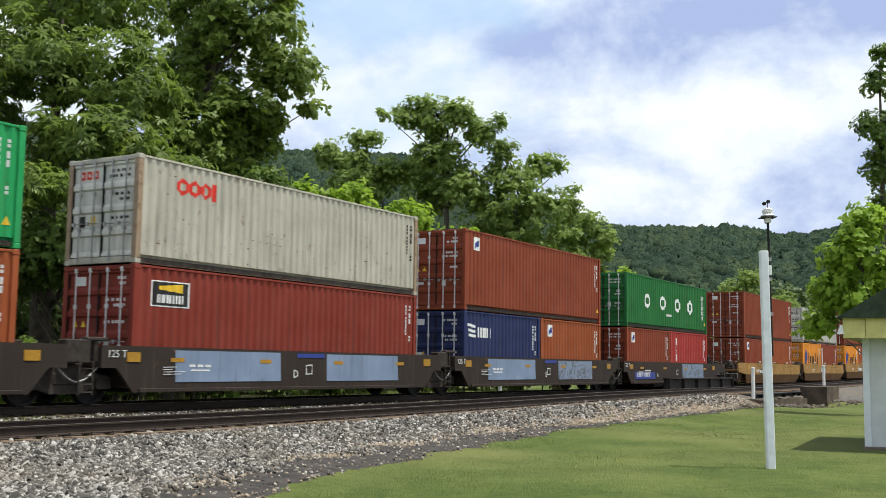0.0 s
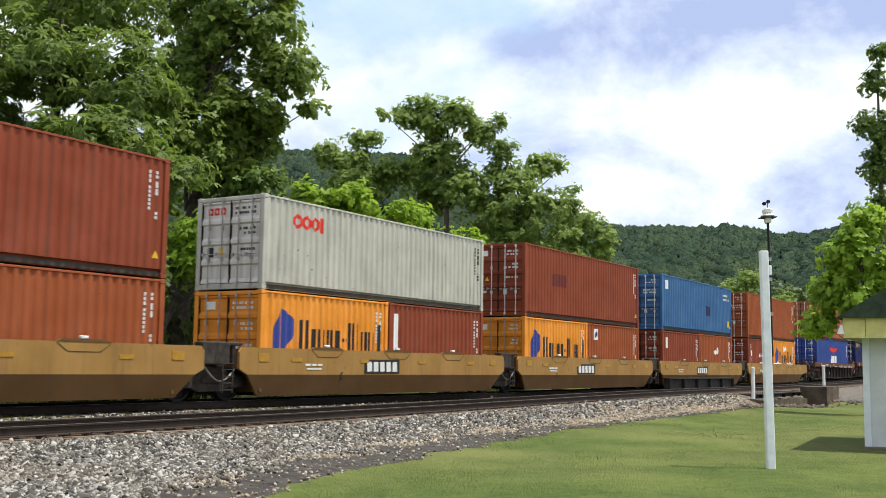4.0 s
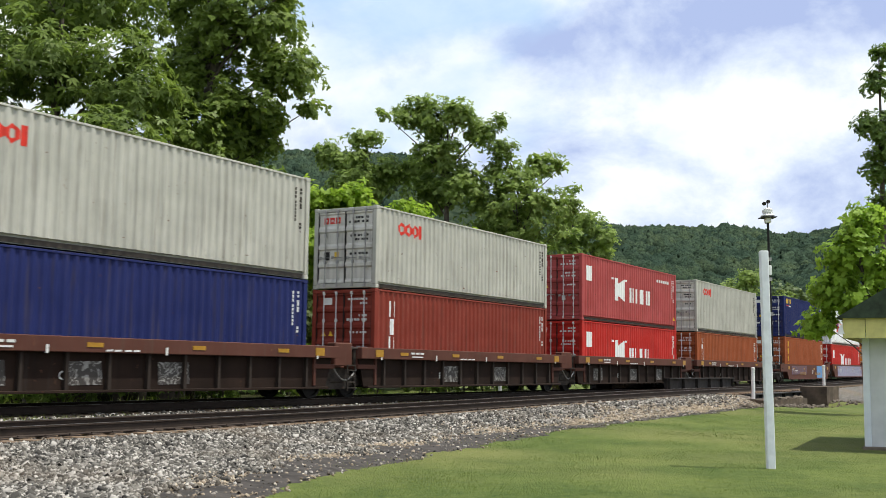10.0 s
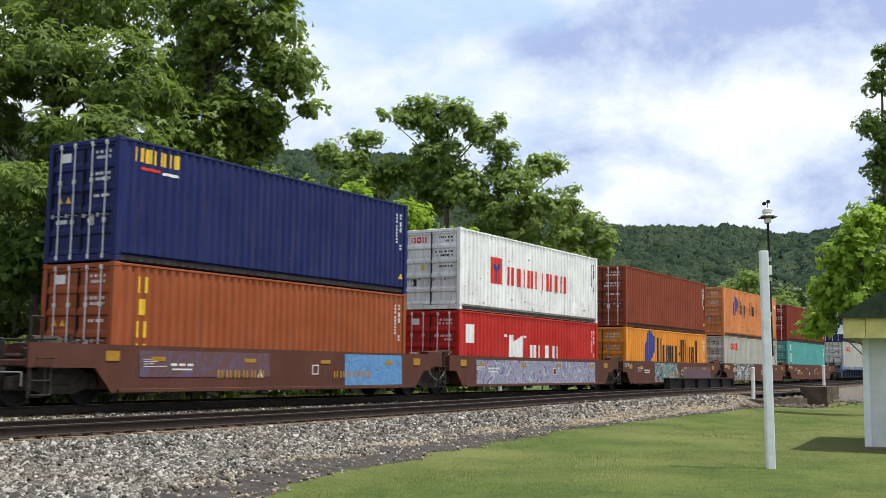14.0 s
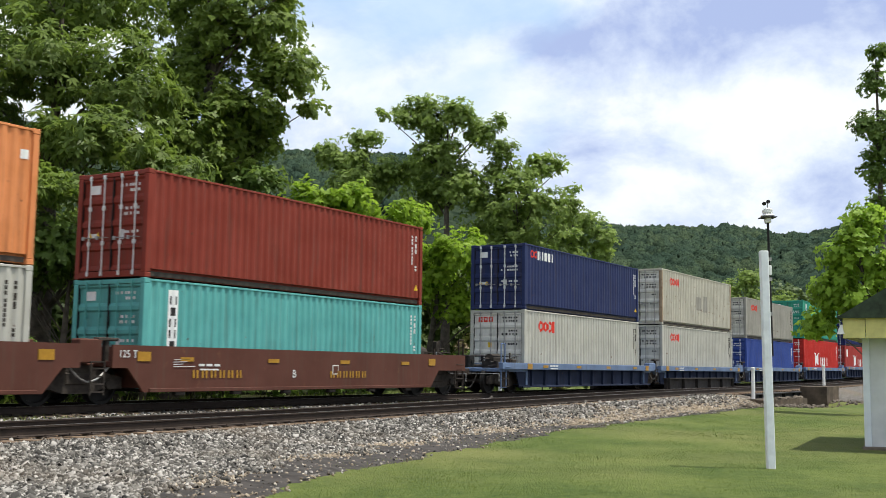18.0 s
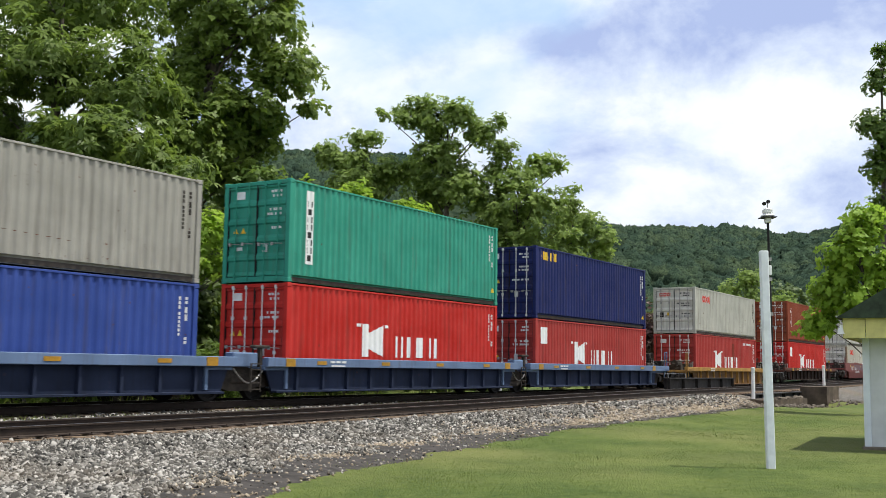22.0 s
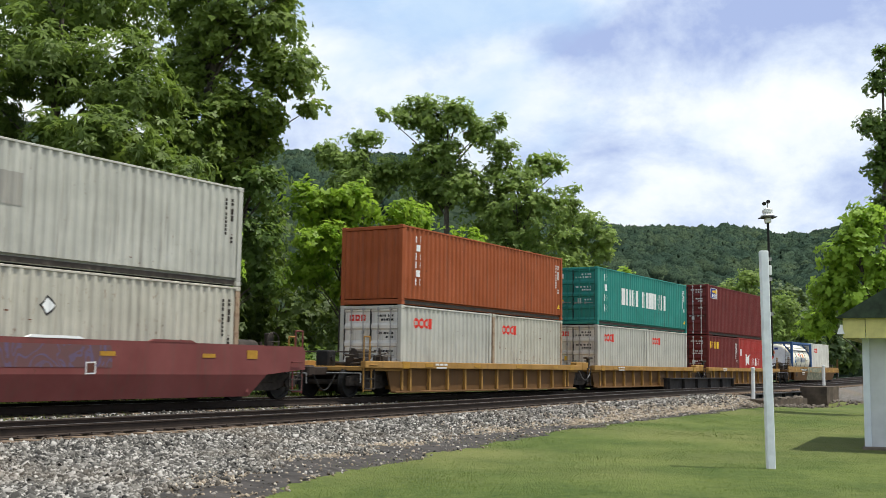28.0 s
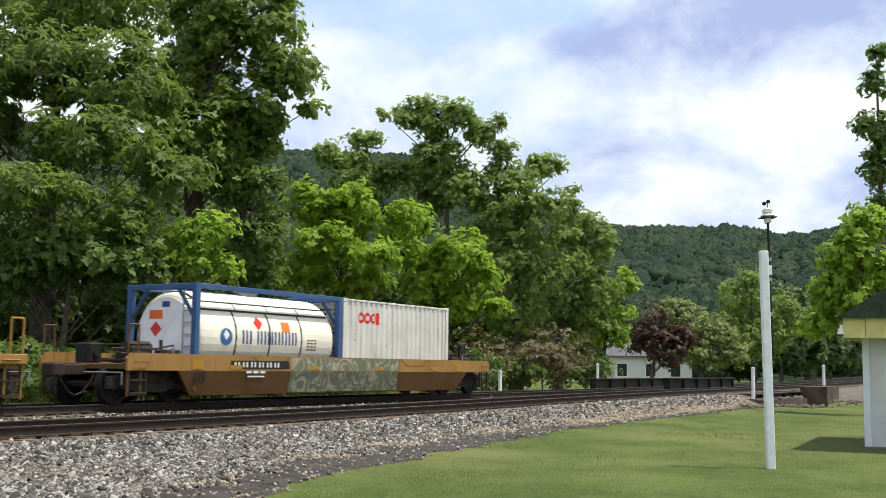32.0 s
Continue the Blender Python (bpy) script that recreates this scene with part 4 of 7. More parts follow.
high(6, STD, "brown", HC, "red-brown corrugated container with a faint dark patch", [P40H, (PAINT["maroon"], [rect(-3.6, 1.35, 1.4, 0.5)], "overpainted_patch")])

pair20(7, ("brown", "short dull red container with a white label", [P20, (WHITE, [rect(-2.55, 1.7, 0.3, 0.55)], "white_label")]), ("rust", "short rust-orange container with white hazard diamonds", [P20, (WHITE, [(-0.5, -0.25, 1.6, 1.4, 1.6, 1.85), (-0.25, 0.0, 1.4, 1.6, 1.85, 1.6), (-0.05, 0.2, 1.68, 1.48, 1.68, 1.92), (0.2, 0.45, 1.48, 1.68, 1.92, 1.68)], "hazard_diamond")]))
high(7, STD, "sky", HC, "faded blue container with scuffs and pale label", [(WHITE, [rect(-5.55, 2.15, 0.42, 0.45)], "white_label"), (PAINT["slate"], [rect(1.2, 1.05, 0.7, 0.55)], "overpainted_patch"), (LOGO_YELLOW, [rect(5.35, 0.55, 0.3, 0.35)], "yellow_label"), (BARS, blocks(4.5, 2.35, 0.12, [0.8] * 7, 0.3) + blocks(4.5, 2.1, 0.12, [0.8] * 8, 0.3), "number_strip")])

pair20(8, ("brown", "short dark brown container with white vertical blocks", [P20, mark_vertical(F20, STD, WHITE, 3, 0.36, 0.24, x=0.6), (WHITE, [(-0.5, -0.3, 1.5, 1.35, 1.5, 1.7), (-0.3, -0.1, 1.35, 1.5, 1.7, 1.5), (0.1, 0.3, 1.5, 1.35, 1.5, 1.7), (0.3, 0.5, 1.35, 1.5, 1.7, 1.5)], "hazard_diamond")]), ("orange", "short orange container with bird emblem and hazard diamonds", [P20, *lloyd_mark(F20, STD, 0.52, 1.05, 0.8, 4.6), (WHITE, [(-0.35, -0.1, 2.0, 1.8, 2.0, 2.25), (-0.1, 0.15, 1.8, 2.0, 2.25, 2.0), (0.05, 0.3, 2.03, 1.83, 2.03, 2.28), (0.3, 0.55, 1.83, 2.03, 2.28, 2.03)], "hazard_diamond")]))
high(8, STD, "rust", HC, "rust-brown corrugated steel container, slightly stained", [P40H])

low(9, "blue", HC, "blue container with a red eagle-shaped emblem", [P40H, (LOGO_RED, [[(-1.43, 0.05, 2.05, 1.85, 2.3, 2.2), (0.05, 1.53, 1.85, 2.05, 2.2, 2.3), (-0.10, 0.20, 1.66, 1.66, 1.845, 1.845)]], "red_wing_emblem"), (WHITE, [[(-1.2, -0.75, 0.9, 0.9, 1.0, 1.62), (-0.75, -0.35, 0.9, 0.9, 1.62, 1.55)], rect(-0.2, 0.9, 0.62, 0.7), rect(0.55, 0.9, 0.55, 0.7)], "white_name_block")])
high(9, HC, "tan", HC, "faded terracotta container with white hazard diamonds", [P40H, (WHITE, [(-1.05, -0.82, 2.1, 1.85, 2.1, 2.35), (-0.82, -0.6, 1.85, 2.1, 2.35, 2.1), (-2.6, -2.38, 0.85, 0.62, 0.85, 1.1), (-2.38, -2.16, 0.62, 0.85, 1.1, 0.85)], "hazard_diamond")])

low(10, "navy", HC, "navy blue container with yellow name blocks", seaco_mark(F40, HC))
high(10, HC, "ivory", HC, RINGS, [mark_rings(F40, HC), small_print(F40, HC, DIRTY)])

low(11, "oxide", HC, "dark red container with white vertical blocks", [P40H, mark_vertical(F40, HC, WHITE, 3, 0.5, 0.3, x=0.85)])
high(11, HC, "ivory", STD, RINGS, [mark_rings(F40, STD), small_print(F40, STD, DIRTY)])

low(12, "red", STD, "bright red container with large white name blocks", [P40S, mark_kline(F40, STD, 3.75, 0.83, 0.67), mark_flag(F40, STD, 0.45, 1.45)])
high(12, STD, "pink", HC, "faded pinkish red container with large white name blocks", [P40H, mark_kline(F40, HC, 3.75, 1.06, 0.7), mark_flag(F40, HC, 0.45, 1.75), (BARS, blocks(3.2, 2.3, 0.14, [0.8] * 12, 0.25), "number_strip")])

low(13, "rust", STD, "rust-orange container with small white vertical blocks", [P40S, mark_vertical(F40, STD, WHITE, 4, 0.26, 0.26, x=0.8)])
high(13, STD, "ivory", HC, RINGS, [mark_rings(F40, HC), small_print(F40, HC, DIRTY)])

low(14, "rust", HC, "terracotta container with yellow vertical blocks", [P40H, mark_vertical(F40, HC, LOGO_YELLOW, 4, 0.38, 0.3, x=0.75, top=0.3, gap=0.14)])
high(14, HC, "navy", HC, "navy blue container with yellow name blocks", seaco_mark(F40, HC) + [(LOGO_RED, [rect(-5.4, 2.2, 0.6, 0.07)], "red_underline"), (WHITE, [rect(-4.7, 2.17, 0.5, 0.07)], "white_underline")])

low(15, "red", STD, "bright red container with large white name blocks", [P40S, mark_kline(F40, STD, 3.75, 0.83, 0.67), mark_flag(F40, STD, 0.45, 1.45)])
high(15, STD, "white", HC, "rust-stained white container with red name blocks", [(LOGO_RED, [rect(-3.78, 1.08, 0.86, 0.98)], "red_square_emblem"), (LOGO_BLUE, [[(-3.62, -3.35, 1.75, 1.45, 1.95, 1.66), (-3.35, -3.08, 1.45, 1.75, 1.66, 1.95), rect(-3.43, 1.15, 0.16, 0.4)]], "blue_emblem_stroke"), (LOGO_RED, blocks(-2.5, 1.1, 0.7, [0.72, 0.78, 0.75, 0.78, -0.2, 0.9, 0.24, 0.75, 0.78], 0.2), "red_name_block"), small_print(F40, HC, DIRTY)])

low(16, "orange", STD, "orange container with a blue bird emblem", [P40S, *lloyd_mark(F40, STD, 2.5, 1.0, 1.2, 7.2)])
high(16, STD, "brown", HC, BROWN, [P40H])

low(17, "ivory", STD, RINGS, [mark_rings(F40, STD, 1.05), small_print(F40, STD, DIRTY)])
high(17, STD, "peach", HC, "faded orange container with a blue bird emblem, rust-scarred", [*lloyd_mark(F40, HC, 1.97, 1.42, 0.85, 4.75), (WHITE, [rect(5.65, 2.2, 0.18, 0.2)], "white_label")])

low(18, "aqua", STD, "pale aqua container with a white vertical strip", [P40S, (WHITE, [rect(-5.3, 0.6, 0.36, 1.75)], "white_strip"), (LOGO_BLACK, column(-5.22, 2.2, 0.2, [0.2] * 6, 0.07), "strip_block")])
high(18, STD, "oxide", STD, "dark red-brown corrugated steel container", [P40S])

low(19, "ivory", HC, RINGS, [mark_rings(F40, HC, 1.05), small_print(F40, HC, DIRTY)])
high(19, HC, "slate", STD, "slate-navy container with white name blocks", [(LOGO_RED, ring(-5.55, 2.05, 0.27, 0.32, 0.08) + ring(-5.24, 2.05, 0.27, 0.32, 0.08), "red_ring"), (WHITE, blocks(-4.9, 2.02, 0.34, [0.75] * 5, 0.12), "white_name_block"), P40S])

low(20, "ivory", HC, RINGS, [mark_rings(F40, HC), small_print(F40, HC, DIRTY)])
high(20, HC, "cream", HC, "cream container with red emblem and grey overpainted patches", [mark_rings(F40, HC), (PAINT["grey"], [rect(-0.6, 1.0, 1.0, 0.75), rect(0.7, 0.95, 0.7, 0.9)], "overpainted_patch")])

low(21, "blue", STD, "mid-blue corrugated steel container", [P40S])
high(21, STD, "grey", STD, "weathered grey container with a red emblem", [mark_rings(F40, STD), small_print(F40, STD, DIRTY)])

low(22, "red", HC, "bright red container with large white name blocks", [P40H, mark_kline(F40, HC, 3.65, 0.9, 0.66)])
high(22, HC, "jade", HC, "jade green container with a white vertical strip", [P40H, (WHITE, [rect(-5.35, 0.55, 0.36, 2.1)], "white_strip"), (LOGO_BLACK, column(-5.27, 2.35, 0.2, [0.17] * 8, 0.05), "strip_block")])

low(23, "rose", STD, "faded red container with large white name blocks", [P40S, mark_kline(F40, STD, 3.75, 0.8, 0.64), mark_flag(F40, STD, 0.45, 1.6)])
high(23, STD, "navy", HC, "navy blue container with yellow name blocks", seaco_mark(F40, HC))

low(24, "rose", STD, "sun-faded red container with large white name blocks", [P40S, (PAINT["oxide"], [rect(0.75, 1.25, 0.55, 0.95)], "overpainted_patch"), mark_kline(F40, STD, 3.6, 0.72, 0.67), (BARS, blocks(3.2, 2.15, 0.14, [0.8] * 12, 0.25), "number_strip")])
high(24, STD, "ivory", STD, RINGS, [mark_rings(F40, STD), small_print(F40, STD, DIRTY)])

low(25, "red", STD, "bright red container with large white name blocks", [P40S, mark_kline(F40, STD, 3.6, 0.72, 0.67), mark_flag(F40, STD, 0.45, 1.55)])
high(25, STD, "brown", HC, "red-brown container with white vertical blocks", [P40H, mark_vertical(F40, HC, WHITE, 6, 0.2, 0.26, x=0.8)])

low(26, "cream", STD, RINGS, [(LOGO_BLACK, [[(-0.14, 0.09, 1.78, 1.55, 1.78, 2.01), (0.09, 0.32, 1.55, 1.78, 2.01, 1.78)]], "placard_border"), (WHITE, [[(-0.08, 0.09, 1.78, 1.61, 1.78, 1.95), (0.09, 0.26, 1.61, 1.78, 1.95, 1.78)]], "hazard_diamond"), mark_rings(F40, STD, 1.05), small_print(F40, STD, DIRTY)])
high(26, STD, "ivory", STD, "pale grey container with a red ring emblem and a darker patch", [mark_rings(F40, STD), small_print(F40, STD, DIRTY), (PAINT["grey"], [rect(-1.3, 1.2, 0.6, 0.7)], "overpainted_patch")])

pair20(27, ("ivory", "short white container with a red ring emblem", [mark_rings(F20, STD, 0.8)]), ("cream", "short grey-cream container with a red ring emblem", [mark_rings(F20, STD, 0.8)]))
high(27, STD, "rust", STD, "rust-orange container with white vertical blocks", [P40S, mark_vertical(F40, STD, WHITE, 6, 0.22, 0.3, x=0.85, top=0.3)], True)

pair20(28, ("ivory", "short white container with a red ring emblem", [mark_rings(F20, STD, 0.8)]), ("ivory", "short white container with a red ring emblem", [mark_rings(F20, STD, 0.8)]))
high(28, STD, "teal", STD, "teal green container with big white name blocks", [P40S, (WHITE, column(-5.25, 2.3, 0.32, [0.3] * 4, 0.16), "white_sign_block"), (WHITE, blocks(-3.2, 1.02, 0.78, [0.5, 0.5, 0.2, 0.52, 0.55, -0.28, 0.5, 0.5, 0.2, 0.5, 0.5, 0.2, 0.52, 0.55], 0.13), "white_name_block")])

pair20(29, ("maroon", "short maroon container with yellow name blocks", [P20, (LOGO_YELLOW, blocks(-2.66, 1.85, 0.4, [0.68, 0.68, 0.68, 0.68, 0.68], 0.14), "yellow_name_block")]), ("rose", "short faded red container with white name blocks", [mark_kline(F20, STD, 1.5, 0.9, 0.46), mark_flag(F20, STD, 0.3, 1.5, 0.35)]))
high(29, STD, "maroon", HC, "maroon container with a pale blue and yellow sign", [P40H, (WHITE, [rect(-5.5, 2.12, 1.2, 0.6)], "sign_border"), (LOGO_BLUE, [rect(-5.46, 2.15, 1.12, 0.54)], "blue_sign"), (LOGO_YELLOW, [(-5.3, -4.4, 2.48, 2.42, 2.56, 2.64)], "yellow_beam"), (WHITE, blocks(-5.38, 2.19, 0.2, [0.7, 0.6, 0.6, 0.6, 0.7, 0.6], 0.1), "sign_name_block")])


def tank_container(u, base):
    """A twenty-foot tank in a blue frame."""
    root = new("tank_container")
    tagged(root, label="white tank container in a blue steel frame", category="tank container", group="containers on the train")
    hl, hw, H = F20 / 2, CW / 2, STD
    blue = PAINT["tank_blue"]
    for sx in (-1, 1):
        for sy in (-1, 1):
            put("frame_post", cached("tk_post", lambda: mesh_of("frame_post", [box(-0.08, -0.08, 0, 0.08, 0.08, H, c=0.012)])), blue, root, m=pose(sx * (hl - 0.08), sy * (hw - 0.08), 0))
            a, b = (sx * (hl - 0.08), sy * (hw - 0.14), H - 0.85), (sx * (hl - 0.08), sy * (hw - 0.72), H - 0.08)
            put("corner_brace", mesh_of("corner_brace", [tube(a, b, 0.05, n=6)]), blue, root)
        for z in (H - 0.14, 0.02):
            put("end_beam", cached("tk_beam", lambda: mesh_of("end_beam", [box(-0.06, -hw + 0.16, 0, 0.06, hw - 0.16, 0.14, c=0.012)])), blue, root, m=pose(sx * (hl - 0.08), 0, z))
    for sy in (-1, 1):
        for z in (H - 0.13, 0.0):
            put("side_beam", cached("tk_side", lambda: mesh_of("side_beam", [box(-hl + 0.16, -0.06, 0, hl - 0.16, 0.06, 0.13, c=0.012)])), blue, root, m=pose(0, sy * (hw - 0.07), z))
    n, R, zc = 40, 1.14, 1.27
    clad = plain("tank_cladding", (0.80, 0.76, 0.63), 0.35, 0, 0.08, 2, 0)
    v, f = [], []
    st = [(-2.80, 0.0), (-2.80, 0.98), (-2.775, 1.06), (-2.72, 1.12), (-2.62, R), (2.62, R), (2.72, 1.12), (2.775, 1.06), (2.80, 0.98), (2.80, 0.0)]
    for x, r in st:
        v += [(x, r * math.cos(2 * math.pi * i / n), zc + r * math.sin(2 * math.pi * i / n)) for i in range(n)]
    for j in range(len(st) - 1):
        f += [(j * n + i, j * n + (i + 1) % n, (j + 1) * n + (i + 1) % n, (j + 1) * n + i) for i in range(n)]
    shell = put("tank", mesh_of("tank", [(v, f)]), clad, root, "off-white clad tank barrel")
    put("end_cap", mesh_of("end_cap", [tube((-2.83, 0, zc), (-2.80, 0, zc), 1.0, n=28)]), plain("white_end_sheet", (0.82, 0.83, 0.86), 0.4, 0, 0.1, 3, 0), shell, "scuffed white end sheet")
    for x in (-1.45, -0.1, 1.25):
        put("band", mesh_of("band", [tube((x, (R + 0.012) * math.cos(a), zc + (R + 0.012) * math.sin(a)), (x, (R + 0.012) * math.cos(a + 0.2618), zc + (R + 0.012) * math.sin(a + 0.2618)), 0.02, n=4) for a in [i * 0.2618 for i in range(24)]]), LOGO_BLACK, shell)

    def curved(x0, x1, a0, a1, r, m=6):
        out_v = []
        for i in range(m + 1):
            a = radians(a0 + (a1 - a0) * i / m)
            out_v += [(x, -q * math.cos(a), zc + q * math.sin(a)) for q in (r - 0.015, r) for x in (x0, x1)]
        out_f = [(4 * i + p, 4 * i + q, 4 * i + 4 + q, 4 * i + 4 + p) for i in range(m) for p, q in ((0, 1), (2, 3), (0, 2), (1, 3))]
        return out_v, out_f + [(0, 1, 3, 2), (4 * m, 4 * m + 1, 4 * m + 3, 4 * m + 2)]

    for a0, a1 in ((36, 88), (92, 144)):
        put("shade_seat", mesh_of("shade_seat", [curved(-2.6, 2.6, a0, a1, R + 0.03)]), LOGO_BLACK, shell, "black seam under the sun shield")
        for k in range(4):
            for b0, b1 in ((a0 + 1.5, a0 + 12), (a0 + 15, a1 - 1.5)):
                put("sun_shield", mesh_of("sun_shield", [curved(-2.57 + 1.3 * k, -1.32 + 1.3 * k, b0, b1, R + 0.055, 4)]), clad, shell, "cream sun-shield sheet")
    put("manhole", mesh_of("manhole", [tube((0.2, 0, zc + R), (0.2, 0, zc + R + 0.13), 0.26, n=16), tube((0.2, 0, zc + R + 0.13), (0.2, 0, zc + R + 0.16), 0.3, n=16)]), STEEL, root, "steel manhole on top")
    ladder = put("ladder", mesh_of("ladder", [box(0, -0.2, 0.2, 0.03, -0.17, 2.45), box(0, 0.17, 0.2, 0.03, 0.2, 2.45)]), STEEL, root, m=pose(-hl + 0.12, -0.85, 0))
    for i in range(7):
        put("rung", cached("tk_rung", lambda: mesh_of("rung", [box(0, -0.17, 0, 0.03, 0.17, 0.03)])), STEEL, ladder, m=pose(0, 0, 0.4 + 0.3 * i))
    put("valve_box", mesh_of("valve_box", [box(-2.96, 0.62, 0.35, -2.83, 0.9, 0.85, c=0.02)]), STEEL, root, "grey valve box on the end")

    def on_shell(x, z, w, h, shape=lambda k: 1.0, m=8, lift=0.006):
        """A painted mark on the barrel; shape gives its width along its height."""
        out_v, out_f = [], []
        for i in range(m + 1):
            zz = z + h * i / m
            y = -math.sqrt(max(0, (R + lift) ** 2 - (zz - zc) ** 2))
            hw_ = 0.5 * w * shape(i / m)
            out_v += [(x + w / 2 - hw_, y, zz), (x + w / 2 + hw_, y, zz)]
        return out_v, [(2 * i, 2 * i + 1, 2 * i + 3, 2 * i + 2) for i in range(m)]

    def diamond(k):
        return 1 - abs(2 * k - 1)

    def disc(k):
        return math.sqrt(max(0.0, 1 - (2 * k - 1) ** 2))

    ink = plain("faded_blue_lettering", (0.05, 0.085, 0.20), 0.5, 0, 0.2, 6, 0)
    for i in range(8):
        x = -1.2 + 0.29 * i
        put("name_block", mesh_of("name_block", [on_shell(x, 1.12, 0.07, 0.36)] if i == 1 else [on_shell(x, 1.12, 0.065, 0.36), on_shell(x + 0.14, 1.12, 0.065, 0.36)]), ink, shell, "blue painted name bars")
    put("orange_placard", mesh_of("orange_placard", [on_shell(0.42, 1.47, 0.34, 0.28)]), plain("orange_placard", (0.75, 0.2, 0.02), 0.5, 0, 0.1), shell, "orange hazard placard")
    put("hazard_diamond", mesh_of("hazard_diamond", [on_shell(-0.72, 1.5, 0.36, 0.36, diamond)]), LOGO_RED, shell, "red hazard diamond")
    put("badge", mesh_of("badge", [on_shell(-2.05, 1.06, 0.46, 0.46, disc)]), PAINT["sky"], shell, "pale blue round badge")
    put("badge_centre", mesh_of("badge_centre", [on_shell(-1.93, 1.2, 0.22, 0.28, diamond, 8, 0.009)]), WHITE, shell, "white drop on the badge")
    tagged(put("number_strip", mesh_of("number_strip", [on_shell(1.5 + 0.16 * (i % 3), 1.0 + 0.09 * (i // 3), 0.11, 0.035, m=1) for i in range(12)]), DIRTY, shell, "small painted figures"), kind="stuff")
    put("end_placard", mesh_of("end_placard", [box(-2.84, 0.12, 1.72, -2.832, 0.58, 1.94)]), plain("orange_end_placard", (0.75, 0.16, 0.02), 0.5, 0, 0.1), root, "orange hazard placard")
    put("end_diamond", mesh_of("end_diamond", [slab([(-0.2, 0), (0, -0.2), (0.2, 0), (0, 0.2)], -0.004, 0.004)]), LOGO_RED, root, "red hazard diamond", m=pose(-2.836, 0.34, 1.46, 0, 0, 90))
    put("end_plate", mesh_of("end_plate", [box(-2.84, -0.12, 2.02, -2.832, 0.14, 2.16), box(-2.84, -0.35, 0.72, -2.832, -0.2, 0.95)]), LOGO_BLUE, root, "small dark plates")
    MOVING.append((root, u + hl, base))


tank_container(U[30], B[30])
container(U[30] + F20 + GAP20, F20, STD, B[30], "pale", "short white container with a red ring emblem", marks=[mark_rings(F20, STD, 0.8)])


# ---- painted marks on the cars ----
def graffiti(name, tones, scale=1.6):
    """Sprayed bands of colour in loops, with no legible writing."""
    m, nt, b = nodes_of(name)
    n0 = noise_node(nt, scale, 1.0, 0.4)
    n0.inputs["Distortion"].default_value = 1.6
    k = 2 * len(tones)
    stops = [(0.28 + 0.46 * i / k, tones[i % len(tones)]) for i in range(k)]
    r = ramp(nt, n0.outputs[0], stops)
    r.color_ramp.interpolation = "CONSTANT"
    wear = noise_node(nt, 5.0, 5)
    nt.links.new(mixc(nt, ramp(nt, wear.outputs[0], [(0.45, (0, 0, 0)), (0.8, (0.8, 0.8, 0.8))]).outputs[0], r.outputs[0], tones[0]), b.inputs["Base Color"])
    b.inputs["Roughness"].default_value = 0.6
    return m


PATCH_BLUE = paint("blue_grey_touch_up_paint", (0.19, 0.25, 0.36), 0.12, 0.65)
PATCH_SPRAY = graffiti("blue_grey_scrawl", [(0.17, 0.22, 0.31), (0.20, 0.25, 0.34), (0.10, 0.11, 0.13)])
SPRAY_BLUE = graffiti("bright_blue_spray", [(0.09, 0.24, 0.48), (0.12, 0.28, 0.52), (0.09, 0.2, 0.4)])
SPRAY_PURPLE = graffiti("purple_white_spray", [(0.28, 0.25, 0.36), (0.10, 0.09, 0.2), (0.42, 0.42, 0.48), (0.2, 0.25, 0.32)])
SPRAY_TEAL = graffiti("black_white_teal_spray", [(0.03, 0.03, 0.035), (0.5, 0.52, 0.5), (0.06, 0.06, 0.07), (0.12, 0.33, 0.33)])
SPRAY_MONO = graffiti("black_white_spray", [(0.03, 0.03, 0.03), (0.04, 0.04, 0.04), (0.55, 0.55, 0.53)], 2.2)
SPRAY_GREY = graffiti("grey_green_spray", [(0.13, 0.14, 0.09), (0.15, 0.16, 0.10), (0.34, 0.32, 0.22)], 1.4)
SPRAY_FAINT = graffiti("faint_blue_spray", [(0.11, 0.05, 0.05), (0.10, 0.07, 0.13), (0.12, 0.05, 0.05)], 1.4)
WEB_LETTERS = []
SPRAY_SCRAWL = graffiti("pale_scrawl", [(0.09, 0.05, 0.04), (0.45, 0.43, 0.42), (0.06, 0.04, 0.035), (0.4, 0.38, 0.37)], 6.0)
CHALK = graffiti("chalk_scribble", [(0.04, 0.033, 0.03), (0.045, 0.036, 0.032), (0.30, 0.29, 0.27), (0.04, 0.033, 0.03)], 3.0)


def patch(i, x0, x1, z0, z1, mat, label, name="painted_patch", y=-1.505, slant=0.12):
    me = mesh_of(name, [slab([(x0 + slant * 0.3, z0), (x1, z0 + 0.01), (x1 - slant * 0.4, z1), (x0, z1 - 0.01)], -0.002, 0.003)])
    return put(name, me, mat, WELL[i], label, m=pose(0, y, 0))


for i, spans in ((1, ((1.12, 5.04), (7.03, 10.72))), (2, ((1.23, 5.07), (7.13, 10.57))), (3, ((7.06, 10.58),)), (0, ((1.1, 5.0), (7.1, 10.6)))):
    for n, (a, c) in enumerate(spans):
        patch(i, a, c, 0.68, 1.44, PATCH_SPRAY if (i, n) in ((2, 1), (3, 0)) else PATCH_BLUE, "blue-grey painted-over panel")
patch(1, 5.7, 6.95, 1.32, 1.44, LOGO_BLUE, "small blue number band")
patch(2, 5.9, 7.0, 1.32, 1.44, LOGO_BLUE, "small blue number band")
